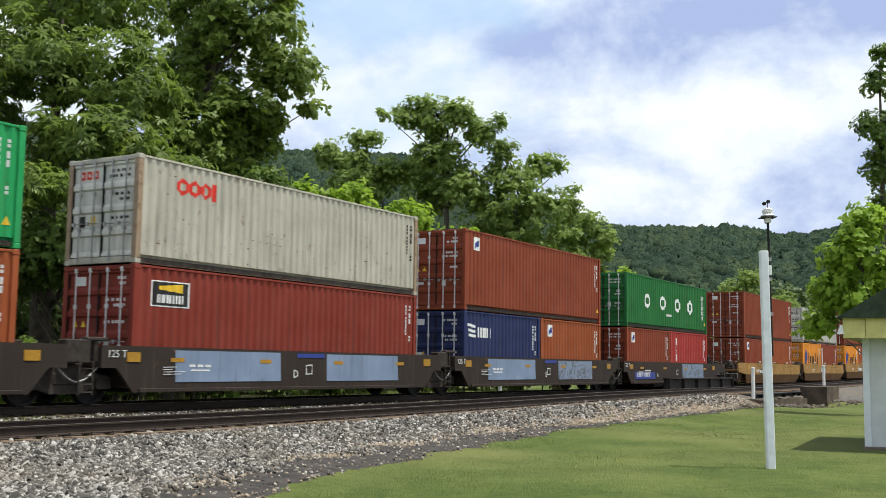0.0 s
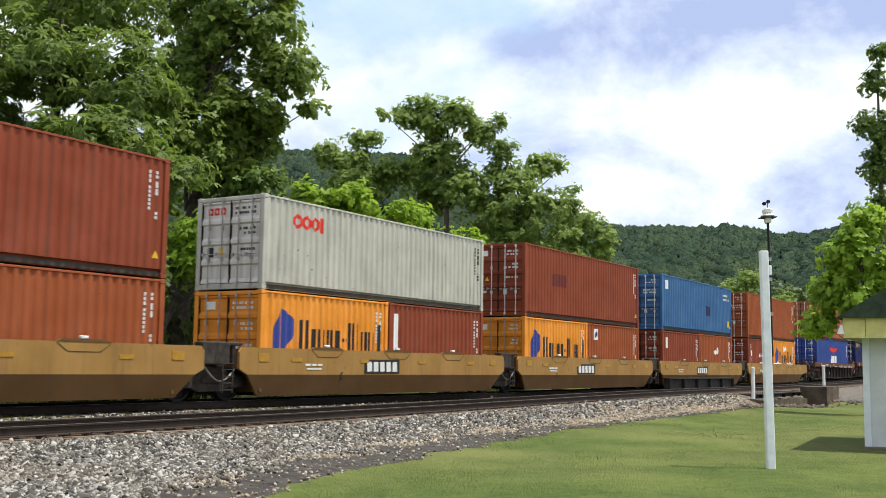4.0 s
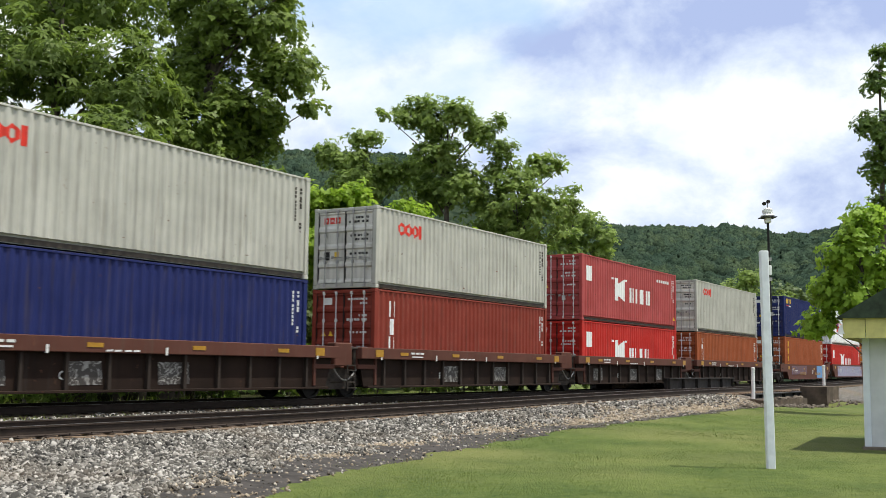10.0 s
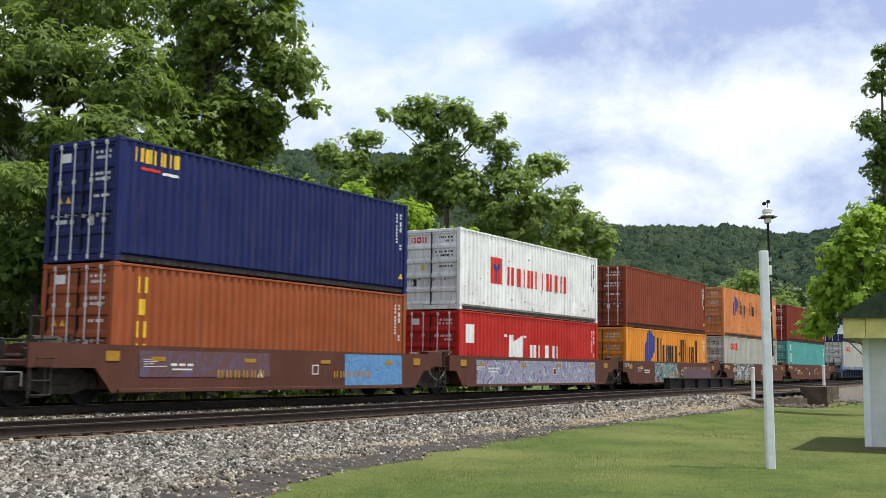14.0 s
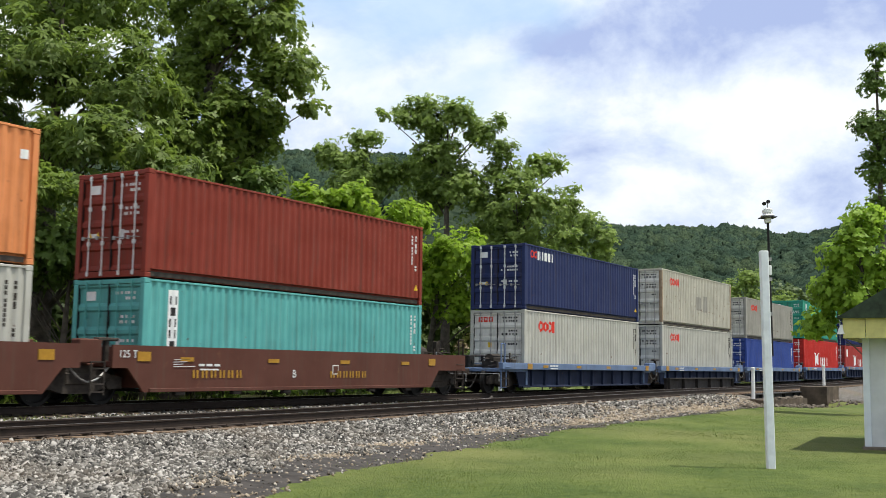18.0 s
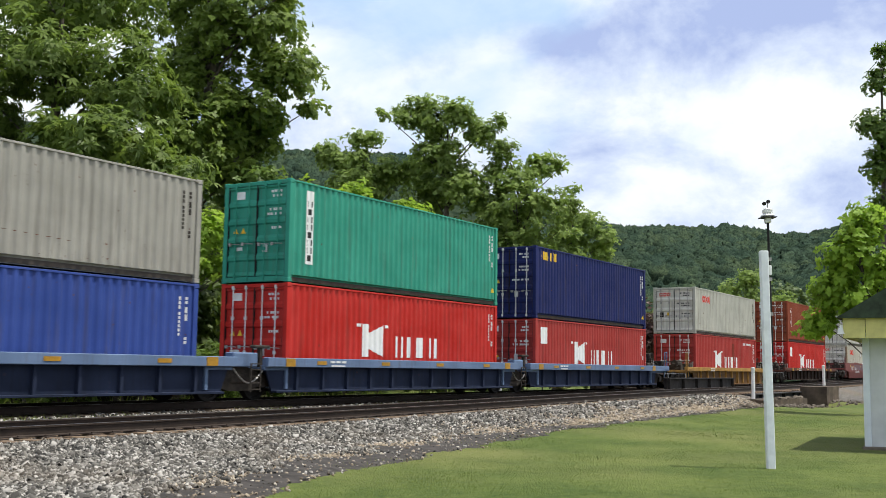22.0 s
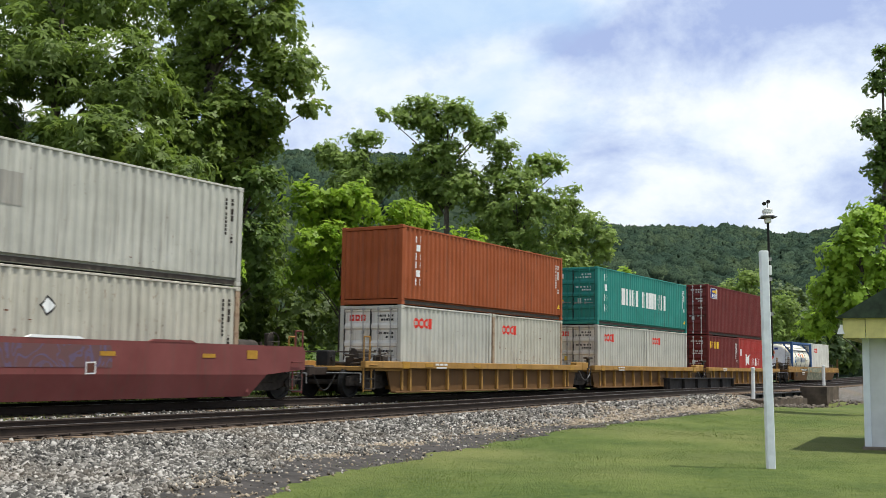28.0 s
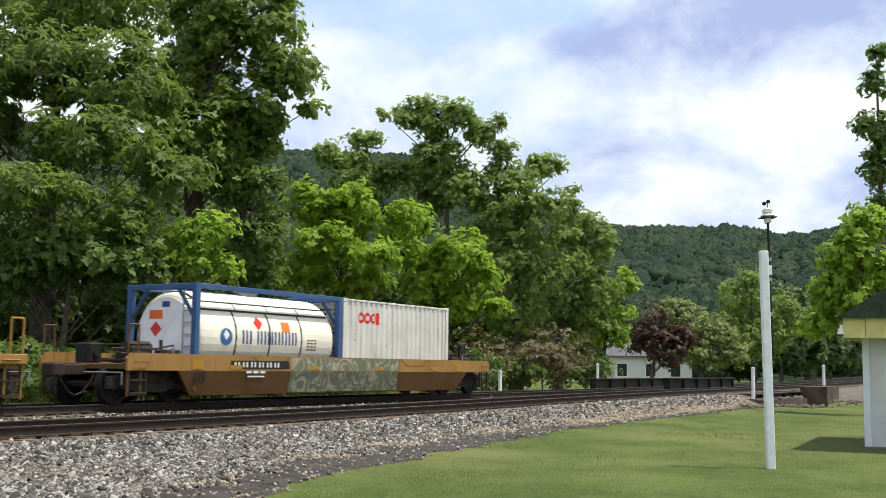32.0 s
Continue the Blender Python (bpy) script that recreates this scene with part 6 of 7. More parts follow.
# ---- near things ----
def weather_post():
    root = new("weather_station_post")
    tagged(root, label="tall white square timber post with a small weather station", category="post")
    H = 3.72
    put("post", mesh_of("post", [box(-0.068, -0.068, -0.05, 0.068, 0.068, H, c=0.012)]), plain("white_weathered_timber", (0.78, 0.80, 0.83), 0.7, 0, 0.12, 5, 0.2), root, "white weathered square post")
    put("mast", mesh_of("mast", [tube((0.09, -0.12, 1.9), (0.09, -0.12, H + 0.62), 0.022, n=8)]), BLACK, root, "thin dark mast pipe")
    for z in (2.6, 3.2, 3.55):
        put("clamp", mesh_of("clamp", [box(0.05, -0.15, z, 0.13, -0.09, z + 0.06)]), STEEL, root)
    put("cable_box", mesh_of("cable_box", [box(0.02, -0.14, H - 0.42, 0.06, -0.095, H - 0.25, c=0.006)]), WHITE, root)
    st = put("sensor_body", mesh_of("sensor_body", [box(-0.1, -0.1, 0, 0.1, 0.1, 0.05, c=0.02), box(-0.08, -0.08, 0.05, 0.08, 0.08, 0.16, c=0.03), box(-0.05, -0.05, -0.1, 0.05, 0.05, 0.0, c=0.01)]), WHITE, root, "small white sensor housing", m=pose(0.09, -0.12, H + 0.6))
    put("sensor_plate", mesh_of("sensor_plate", [box(-0.13, -0.13, -0.015, 0.13, 0.13, 0.0)]), BLACK, st)
    put("cup_arm", mesh_of("cup_arm", [tube((-0.12, 0, 0.26), (0.12, 0.02, 0.26), 0.008, n=5), tube((0, 0, 0.16), (0, 0, 0.26), 0.008, n=5)]), BLACK, st)
    for a in (-0.12, 0.12):
        put("wind_cup", mesh_of("wind_cup", [tube((a - 0.03, 0.01, 0.26), (a + 0.03, 0.01, 0.26), 0.02, 0.035, n=10)]), BLACK, st)
    put("vane", mesh_of("vane", [box(0.06, -0.004, -0.1, 0.15, 0.004, -0.02), tube((0, 0, -0.06), (0.1, 0, -0.06), 0.008, n=5)]), BLACK, st)
    root.matrix_basis = pose(18.92, 4.88, -0.52, -1.0, -0.3, 31)


weather_post()


def shed():
    """Small booth with a gabled green roof and a yellow fascia."""
    root = new("small_shed")
    tagged(root, label="small pale blue shed with yellow fascia and green roof", category="shed")
    wallm = plain("pale_blue_siding", (0.58, 0.59, 0.59), 0.7, 0, 0.08, 3, 0.05)
    trim = plain("pale_trim_paint", (0.66, 0.70, 0.74), 0.6, 0, 0.08, 3, 0.05)
    fascia = plain("yellowed_fascia_paint", (0.58, 0.53, 0.20), 0.6, 0, 0.15, 4, 0.05)
    roofm = plain("dark_green_shingle", (0.035, 0.05, 0.03), 0.85, 0, 0.4, 6, 0.4)
    W, Dp, H = 4.2, 3.6, 2.42
    for a in ((0.14, 0.06, W - 0.14, 0.14), (0.14, Dp - 0.14, W - 0.14, Dp - 0.06), (0.06, 0.14, 0.14, Dp - 0.14), (W - 0.14, 0.14, W - 0.06, Dp - 0.14)):
        put("wall", mesh_of("wall", [box(a[0], a[1], 0.05, a[2], a[3], H)]), wallm, root, "pale blue-grey board wall")
    for x in (0, W - 0.14):
        for y in (0, Dp - 0.14):
            put("corner_board", mesh_of("corner_board", [box(x, y, 0, x + 0.14, y + 0.14, H, c=0.008)]), trim, root, "pale corner post")
    put("foundation", mesh_of("foundation", [box(-0.05, -0.05, -0.3, W + 0.05, Dp + 0.05, 0.05, c=0.02)]), CONCRETE, root)
    for i in range(11):
        w = (W + 0.7) / 11
        put("fascia_board", cached("fasc", lambda: mesh_of("fascia_board", [box(0, -0.012, 0, w - 0.012, 0.012, 0.45, c=0.006)])), fascia, root, "yellowed fascia panel", m=pose(-0.32 + i * w, -0.5, H - 0.07))
    for i in range(9):
        w = (Dp + 1.0) / 9
        put("fascia_board", cached("fasc2", lambda: mesh_of("fascia_board", [box(-0.012, 0, 0, 0.012, w - 0.012, 0.45, c=0.006)])), fascia, root, m=pose(-0.32, -0.5 + i * w, H - 0.07))
    put("soffit", mesh_of("soffit", [box(-0.30, -0.48, H + 0.02, W + 0.34, Dp + 0.48, H + 0.05)]), trim, root)
    ridge = H + 0.4 + 1.55
    v = [(-0.46, -0.62, H + 0.36), (W + 0.46, -0.62, H + 0.36), (W + 0.46, Dp + 0.62, H + 0.36), (-0.46, Dp + 0.62, H + 0.36), (W / 2, -0.5, ridge), (W / 2, Dp + 0.5, ridge)]
    put("roof", mesh_of("roof", [(v, [(0, 4, 5, 3), (1, 2, 5, 4), (0, 1, 4), (2, 3, 5), (0, 3, 2, 1)])]), roofm, root, "dark green shingle roof")
    put("eave_lamp", mesh_of("eave_lamp", [tube((-0.36, -0.44, H + 0.02), (-0.36, -0.44, H + 0.16), 0.1, 0.06, n=12), tube((-0.36, -0.44, H + 0.16), (-0.36, -0.44, H + 0.22), 0.04, n=8)]), WHITE, root, "small white lamp under the eave")
    root.matrix_basis = pose(24.9, 4.42, -0.5, 0, 0, -85)
    return root


shed()


# ---- trees ----
LEAF = {
    "sunlit": foliage("sunlit_green_leaves", (0.051, 0.090, 0.013), (0.229, 0.309, 0.063), 0.46),
    "deep": foliage("deep_green_leaves", (0.046, 0.084, 0.015), (0.210, 0.287, 0.063), 0.46),
    # shade: dark leaves, with shade painted in for growth under taller crowns
    "shade": foliage("dark_and_shaded_leaves", (0.039, 0.078, 0.015), (0.172, 0.257, 0.060), 0.46),
    # gloom: the same green darkened further to stand in for canopy shade
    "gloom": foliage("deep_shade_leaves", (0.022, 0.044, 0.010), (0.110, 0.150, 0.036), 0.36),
    "mid": foliage("mid_green_leaves", (0.095, 0.150, 0.036), (0.327, 0.427, 0.115), 0.5),
    "fresh": foliage("fresh_green_leaves", (0.146, 0.252, 0.024), (0.396, 0.563, 0.075), 0.58),
    "bright": foliage("yellow_green_leaves", (0.133, 0.228, 0.016), (0.378, 0.543, 0.052), 0.56),
    "olive": foliage("olive_pale_leaves", (0.14, 0.17, 0.060), (0.36, 0.39, 0.16), 0.45),
    "purple": foliage("dark_purple_leaves", (0.030, 0.014, 0.015), (0.105, 0.050, 0.048), 0.2),
    "dry": foliage("dry_brown_leaves", (0.075, 0.058, 0.030), (0.215, 0.165, 0.090), 0.25),
    "far": foliage("distant_woods_leaves", (0.045, 0.080, 0.034), (0.125, 0.175, 0.065), 0.35),
}
BARK = plain("grey_brown_bark", (0.085, 0.07, 0.056), 0.9, 0, 0.4, 5, 0.6)
# leaf length, width over length, leaves on a sprig, droop, radius of a clump, sprigs in a clump
STYLE = {
    "round": (0.190, 0.68, 5, 0.30, 0.60, 18),
    "droop": (0.33, 0.31, 7, 0.50, 0.80, 15),
    "maple": (0.215, 0.66, 5, 0.36, 0.62, 20),
    "small": (0.17, 0.55, 5, 0.30, 0.42, 11),
    "wood": (0.29, 0.66, 5, 0.30, 0.90, 15),
    "far": (0.50, 0.70, 5, 0.25, 1.10, 17),
}


def unit(a):
    return a / (np.linalg.norm(a, axis=-1, keepdims=True) + 1e-9)


def leaf_mesh(name, centres, outward, style, rng, reach):
    """Sprigs of leaves on the outside of rounded clumps: the leaves of a sprig spread from one twig end and hang a little."""
    length, wide, k, droop, radius, per = STYLE[style]
    n0 = len(centres)
    c = np.repeat(centres, per, axis=0)
    n = len(c)
    q = unit(rng.normal(0, 1, (n, 3)) + np.array([0, 0, 0.35]) + 0.5 * np.repeat(outward, per, axis=0))
    size = np.repeat(reach * rng.uniform(0.45, 1.35, n0), per)[:, None]
    p = c + q * size * (0.35 + 0.75 * rng.uniform(0, 1, (n, 1))) * np.array([1, 1, 0.8])
    axis_ = unit(0.45 * q + 0.55 * np.repeat(outward, per, axis=0) + np.array([0, 0, 0.62]) + rng.normal(0, 0.40, (n, 3)))
    side = unit(np.cross(axis_, rng.normal(0, 1, (n, 3))))
    other = np.cross(axis_, side)
    turn = rng.uniform(0, 2 * math.pi, (n, 1)) + np.arange(k)[None] * (2 * math.pi / k) + rng.normal(0, 0.25, (n, k))
    d = unit(side[:, None] * np.cos(turn)[..., None] + other[:, None] * np.sin(turn)[..., None] + axis_[:, None] * 0.25 + np.array([0, 0, -droop]) + rng.normal(0, 0.18, (n, k, 3)))
    s = unit(np.cross(d, axis_[:, None]))
    up = np.cross(s, d)
    L = length * rng.uniform(0.65, 1.25, (n, k, 1)) * (reach / radius) ** 0.3
    v = np.empty((n, 1 + 3 * k, 3))
    v[:, 0] = p
    mid = p[:, None] + d * L * 0.5 + up * L * 0.06
    v[:, 1::3] = mid + s * L * wide * 0.5
    v[:, 2::3] = p[:, None] + d * L - up * L * 0.08
    v[:, 3::3] = mid - s * L * wide * 0.5
    face = np.array([(0, 1 + 3 * i, 2 + 3 * i, 3 + 3 * i) for i in range(k)])
    f = (face[None] + (1 + 3 * k) * np.arange(n)[:, None, None]).reshape(-1)
    me = bpy.data.meshes.new(name)
    me.vertices.add(n * (1 + 3 * k))
    me.vertices.foreach_set("co", v.ravel())
    me.loops.add(4 * n * k)
    me.loops.foreach_set("vertex_index", f.astype(np.int32))
    me.polygons.add(n * k)
    me.polygons.foreach_set("loop_start", np.arange(0, 4 * n * k, 4, dtype=np.int32))
    me.polygons.foreach_set("loop_total", np.full(n * k, 4, dtype=np.int32))
    me.update(calc_edges=True)
    return me


def tree(where, lobes, leaf, style, label, trunk=0.25, seed=1, name="tree", category="tree", limbs=14, full=1.0):
    """lobes: (dx, dy, z, rx, rz) rounded masses of the crown."""
    rng = np.random.default_rng(seed)
    x, y = where
    z0 = ground_z(x, y) if abs(x) < 80 and y < 45 else -0.6
    root = new(name)
    tagged(root, label=label, category=category, group="trees behind the railway")
    root.matrix_basis = pose(x, y, z0)
    radius = STYLE[style][4]
    cen, way = [], []
    for dx, dy, z, rx, rz in lobes:
        area = 4 * math.pi * (rx * rx + 2 * rx * rz) / 3
        m = max(3, int(full * 0.56 * area / radius ** 2))
        q = unit(rng.normal(0, 1, (m, 3)))
        r = np.where(rng.uniform(0, 1, m) < 0.72, rng.uniform(0.70, 1.12, m), rng.uniform(0.15, 0.70, m))[:, None]
        cen.append(np.array([dx, dy, z - z0]) + q * r * np.array([max(rx - 0.5 * radius, 0.1), max(rx - 0.5 * radius, 0.1), max(rz - 0.4 * radius, 0.08)]))
        way.append(q)
    cen, way = np.concatenate(cen), np.concatenate(way)
    cen[:, 2] = np.maximum(cen[:, 2], 0.25)
    mid = cen.mean(axis=0)
    top = max(l[2] + 0.3 * l[4] for l in lobes) - z0
    pts = [(0, 0, -0.2), (0.12 * mid[0], 0.12 * mid[1], top * 0.22), (0.45 * mid[0], 0.45 * mid[1], top * 0.5), (0.9 * mid[0], 0.9 * mid[1], top * 0.93)]
    rad = [trunk * 1.25, trunk, trunk * 0.7, trunk * 0.16]
    put("trunk", mesh_of("trunk", [tube(a, b, ra, rb, n=9, caps=False) for a, b, ra, rb in zip(pts, pts[1:], rad, rad[1:])], True), BARK, root, "grey-brown trunk")
    ends = [Vector((dx, dy, z - z0)) for dx, dy, z, rx, rz in lobes] + [Vector(cen[i]) for i in rng.choice(len(cen), min(limbs, len(cen)), replace=False)]
    for c in ends:
        h = min(max(c[2] - 0.9 * math.hypot(c[0] - 0.6 * mid[0], c[1] - 0.6 * mid[1]) - 0.5, top * 0.2), top * 0.86)
        k = h / top
        a = Vector((k * k * mid[0], k * k * mid[1], h))
        m = a.lerp(c, 0.5) + Vector((0, 0, 0.06 * (c - a).length))
        put("limb", mesh_of("limb", [tube(a, m, trunk * 0.2, trunk * 0.12, n=5, caps=False), tube(m, c, trunk * 0.12, trunk * 0.04, n=5, caps=False)]), BARK, root)
    put("crown", leaf_mesh("crown", cen, way, style, rng, radius), LEAF[leaf], root, "crown of many leafy sprigs")
    return root


tree(site(45.0, 46.0), [(1.3, -1.3, 10.2, 1.46, 1.12), (2.3, -2.5, 11.1, 1.03, 0.83), (0.8, -2.3, 8.8, 1.31, 0.86), (-1.1, -0.3, 11.5, 1.44, 1.20), (1.6, -1.7, 15.4, 2.51, 2.01), (2.1, -3.8, 13.2, 1.50, 1.16), (1.0, -2.5, 11.7, 1.93, 1.44), (1.1, 0.3, 13.6, 2.03, 2.03), (1.6, -1.6, 18.4, 2.81, 1.79), (-1.3, -1.5, 10.0, 1.87, 1.40), (2.5, -2.7, 10.4, 0.68, 0.44), (3.4, -3.8, 13.8, 0.60, 0.55), (3.5, -3.9, 12.0, 0.44, 0.39), (3.5, -2.3, 16.4, 0.77, 0.93), (2.1, 2.1, 16.9, 1.61, 1.61)], "sunlit", "round", "tall broad green tree over the railway", 0.42, 11, full=1.2)
tree(site(51.5, 41.0), [(-0.4, 0.3, 11.9, 2.65, 1.77), (1.2, -2.3, 11.1, 2.15, 1.72), (-0.1, -2.5, 8.7, 2.69, 1.14), (-2.9, -2.8, 6.6, 2.14, 0.74), (1.7, 1.2, 15.0, 3.53, 1.65), (1.7, -4.1, 7.7, 1.44, 1.03), (0.1, -4.0, 6.0, 0.90, 0.60), (-1.1, 3.3, 10.2, 2.52, 2.52)], "deep", "droop", "tall green tree with drooping leafy branches", 0.36, 12)
# added mostly out of view, for the shade it throws on the wood's edge
tree(site(58.0, 39.0), [(-1.6, 1.0, 10.0, 3.33, 2.92), (-1.3, 0.8, 13.4, 3.19, 2.56), (-1.0, 0.6, 5.7, 2.86, 2.25)], "deep", "droop", "added tall green tree, mostly out of view, that casts shade", 0.36, 13, full=0.5)
tree(site(42.8, 44.0), [(0.9, -1.0, 8.2, 1.16, 0.97), (0.9, -1.0, 6.0, 1.20, 1.27), (0.8, 0.6, 8.4, 1.19, 0.95), (1.2, -1.3, 4.6, 0.80, 0.69)], "shade", "round", "tree in half shade under the taller crowns", 0.20, 14)
tree(site(46.6, 38.5), [(1.4, -1.4, 5.7, 1.05, 0.77), (0.9, -0.8, 5.1, 0.91, 0.60), (1.3, -1.3, 4.5, 1.01, 0.60), (1.9, -2.0, 4.5, 0.70, 0.50)], "fresh", "round", "light green young tree by the track", 0.13, 15)
tree(site(50.5, 38.0), [(0.9, -0.8, 4.7, 1.79, 1.19), (-0.3, 0.3, 4.8, 1.59, 1.09), (1.9, -1.6, 4.2, 1.19, 0.99), (-1.3, 1.0, 4.2, 1.39, 1.19)], "shade", "round", "dark leafy young tree by the track", 0.14, 16)
tree(site(36.4, 48.5), [(-1.0, 1.3, 8.3, 1.07, 0.97), (0.1, -0.1, 8.6, 1.33, 0.77), (-1.5, 0.3, 6.4, 1.49, 0.90), (-0.6, -1.7, 5.8, 1.43, 0.98), (2.1, -1.3, 7.9, 1.04, 1.04), (0.6, 0.8, 7.5, 1.56, 1.04), (-1.0, 1.4, 5.3, 1.39, 0.76), (0.5, -0.7, 4.6, 1.52, 0.76)], "bright", "maple", "yellow-green maple in full leaf", 0.20, 17)
tree(site(32.0, 54.0), [(-1.2, -0.0, 8.0, 0.83, 0.95), (-0.2, -1.6, 6.6, 1.53, 1.11), (1.4, -2.4, 5.6, 0.96, 1.13), (0.8, -3.3, 4.0, 0.94, 0.55), (0.1, -0.1, 5.3, 1.55, 1.13), (0.5, 1.0, 6.7, 1.15, 1.15), (0.8, -1.3, 4.1, 1.55, 0.79), (1.2, -2.0, 7.3, 0.62, 0.57)], "bright", "maple", "yellow-green maple, lower and rounder", 0.18, 18)
tree(site(31.0, 64.0), [(-0.4, 0.7, 15.9, 1.37, 1.23), (-0.1, 2.1, 16.5, 1.25, 0.90), (-0.5, -1.1, 15.9, 1.08, 0.94), (1.0, -1.7, 15.1, 1.16, 0.89), (1.5, -2.6, 15.8, 0.41, 0.41), (-1.5, 2.3, 16.0, 0.55, 0.41), (-2.1, 3.2, 16.1, 0.31, 0.17), (-0.3, 0.5, 13.7, 1.63, 1.15), (0.5, -0.8, 11.8, 1.69, 1.55), (0.3, 1.4, 11.6, 1.54, 1.37), (1.6, -2.9, 13.9, 0.88, 0.82)], "mid", "round", "tall open-crowned tree against the sky", 0.30, 19, full=1.4, limbs=6)
tree(site(36.0, 66.0), [(0.3, -0.4, 14.9, 1.12, 0.35), (0.8, -1.1, 15.1, 0.49, 0.28), (-1.1, 1.4, 14.0, 0.91, 0.77), (-0.1, 0.2, 13.5, 1.61, 0.91), (1.3, -1.8, 13.0, 1.68, 0.91), (0.3, -0.4, 12.1, 2.09, 1.04), (2.1, -3.1, 13.2, 0.91, 0.77)], "mid", "round", "slender tree with sky between its branches", 0.2, 20, full=1.3, limbs=6)
tree(site(27.4, 64.0), [(-0.1, 0.2, 12.4, 1.69, 1.49), (0.7, -1.3, 13.1, 1.02, 0.88), (1.2, -2.4, 12.9, 0.47, 0.54), (-0.4, -1.3, 10.0, 2.32, 1.99), (-0.6, 1.2, 10.0, 1.68, 1.68), (1.3, -2.7, 10.5, 1.08, 1.01), (-1.0, -0.2, 7.0, 1.98, 1.65), (0.7, -1.5, 7.1, 2.01, 1.67), (-0.1, 0.3, 4.5, 2.00, 1.33)], "mid", "round", "broad green tree behind the railway", 0.28, 21)
tree(site(25.2, 70.0), [(0.8, -1.7, 10.3, 1.10, 1.10), (1.1, -2.6, 9.0, 1.17, 1.25), (-0.5, -1.3, 8.3, 1.81, 1.81), (1.0, -2.2, 6.3, 1.68, 1.61), (0.0, -0.0, 5.2, 2.19, 1.46), (0.5, -1.0, 12.5, 0.37, 0.37), (0.8, -1.8, 4.1, 1.82, 1.31)], "mid", "round", "rounded green tree behind the railway", 0.24, 22)
tree(site(22.9, 74.0), [(0.7, -1.6, 6.9, 1.00, 0.93), (0.4, -0.9, 5.1, 1.23, 1.31), (0.5, -1.3, 3.5, 0.85, 0.77), (0.0, -0.1, 3.9, 1.16, 1.16)], "fresh", "maple", "bright green tree at the edge of the wood", 0.18, 23)
tree(site(20.3, 96.0), [(-0.0, 0.1, 4.7, 1.70, 2.20), (0.5, -1.3, 3.3, 2.20, 2.00), (-0.4, 1.0, 3.8, 1.30, 1.70), (0.9, -2.6, 3.8, 1.20, 1.30)], "purple", "round", "dark purple-leaved ornamental tree on a lawn", 0.18, 24)
tree(site(17.8, 106.0), [(-0.7, 2.0, 5.7, 2.43, 2.10), (0.2, -0.5, 4.6, 2.76, 2.32), (-0.8, 2.5, 6.5, 1.88, 1.55), (0.8, -2.5, 3.0, 1.88, 1.88), (-0.2, 0.5, 3.0, 2.76, 1.66)], "olive", "round", "pale olive-green rounded tree on a lawn", 0.20, 25)
tree(site(15.2, 118.0), [(-0.4, 1.5, 8.6, 2.46, 2.71), (-0.6, 2.1, 5.0, 2.46, 2.46), (0.7, -2.6, 6.8, 2.09, 2.83), (0.1, -0.4, 4.4, 3.07, 2.46), (-0.0, 0.1, 10.7, 1.60, 1.11)], "mid", "round", "large green tree beyond the bridge", 0.28, 26)
tree(site(9.1, 45.0), [(-0.1, 0.6, 6.7, 0.80, 0.85), (-0.2, 1.2, 5.7, 0.94, 0.94), (-0.0, 0.2, 5.2, 0.94, 1.41), (-0.3, 1.8, 4.4, 0.85, 0.80), (-0.4, 2.3, 3.1, 0.80, 0.70), (-0.2, 1.0, 3.7, 1.17, 0.94), (-0.0, 0.2, 7.2, 0.71, 0.47)], "fresh", "maple", "bright green tree behind the shed", 0.16, 27)
swaying_tree = tree(site(8.95, 62), [(-0.0, 0.1, 16.6, 0.80, 0.87), (-0.0, 0.3, 14.3, 0.99, 1.12), (-0.0, 0.3, 12.0, 0.92, 1.18), (-0.0, 0.1, 10.1, 0.85, 0.98), (0.0, -0.2, 18.5, 0.54, 1.01), (0.1, -0.5, 13.8, 0.99, 1.98)], "shade", "round", "tall narrow dark tree swaying in the wind", 0.22, 28)
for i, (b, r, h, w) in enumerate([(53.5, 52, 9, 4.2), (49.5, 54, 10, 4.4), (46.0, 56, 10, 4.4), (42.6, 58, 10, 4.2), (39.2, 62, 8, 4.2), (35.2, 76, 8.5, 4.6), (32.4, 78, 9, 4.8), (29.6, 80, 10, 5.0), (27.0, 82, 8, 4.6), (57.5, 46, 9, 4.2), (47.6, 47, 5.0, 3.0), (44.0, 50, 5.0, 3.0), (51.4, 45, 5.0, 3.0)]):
    tree(site(b, r), [(0, 0, h * 0.62, w, h * 0.40), (-0.3 * w, 0.4 * w, h * 0.3, w, h * 0.3)], "gloom", "wood", "tree deeper in the wood, canopy shade put into its leaf colour", 0.2, 80 + i, limbs=5, full=0.7)
for i, (b, r, h, w) in enumerate([(12.7, 165, 13.5, 5), (16.6, 160, 9.5, 5.5), (10.4, 195, 15, 6), (19.6, 150, 7.5, 5), (22.5, 130, 8.5, 5), (8.2, 235, 14, 7), (13.9, 150, 13, 4.5), (11.6, 175, 14, 5)]):
    tree(site(b, r), [(0, 0, h * 0.55, w, h * 0.42), (0.5 * w, -0.4 * w, h * 0.3, 0.7 * w, h * 0.28)], "far", "far", "far green tree at the foot of the hill", 0.26, 40 + i, limbs=6)
for i, (b, r, h, w) in enumerate([(29.0, 58, 3.4, 1.7), (25.9, 62, 3.8, 2.2), (24.9, 64, 3.4, 1.8), (27.0, 60, 2.6, 1.6)]):
    tree(site(b, r), [(0, 0, h * 0.5, w, h * 0.5)], "dry", "small", "dry brown brush beside the railway", 0.05, 50 + i, name="bush", category="bush", limbs=12, full=0.5)
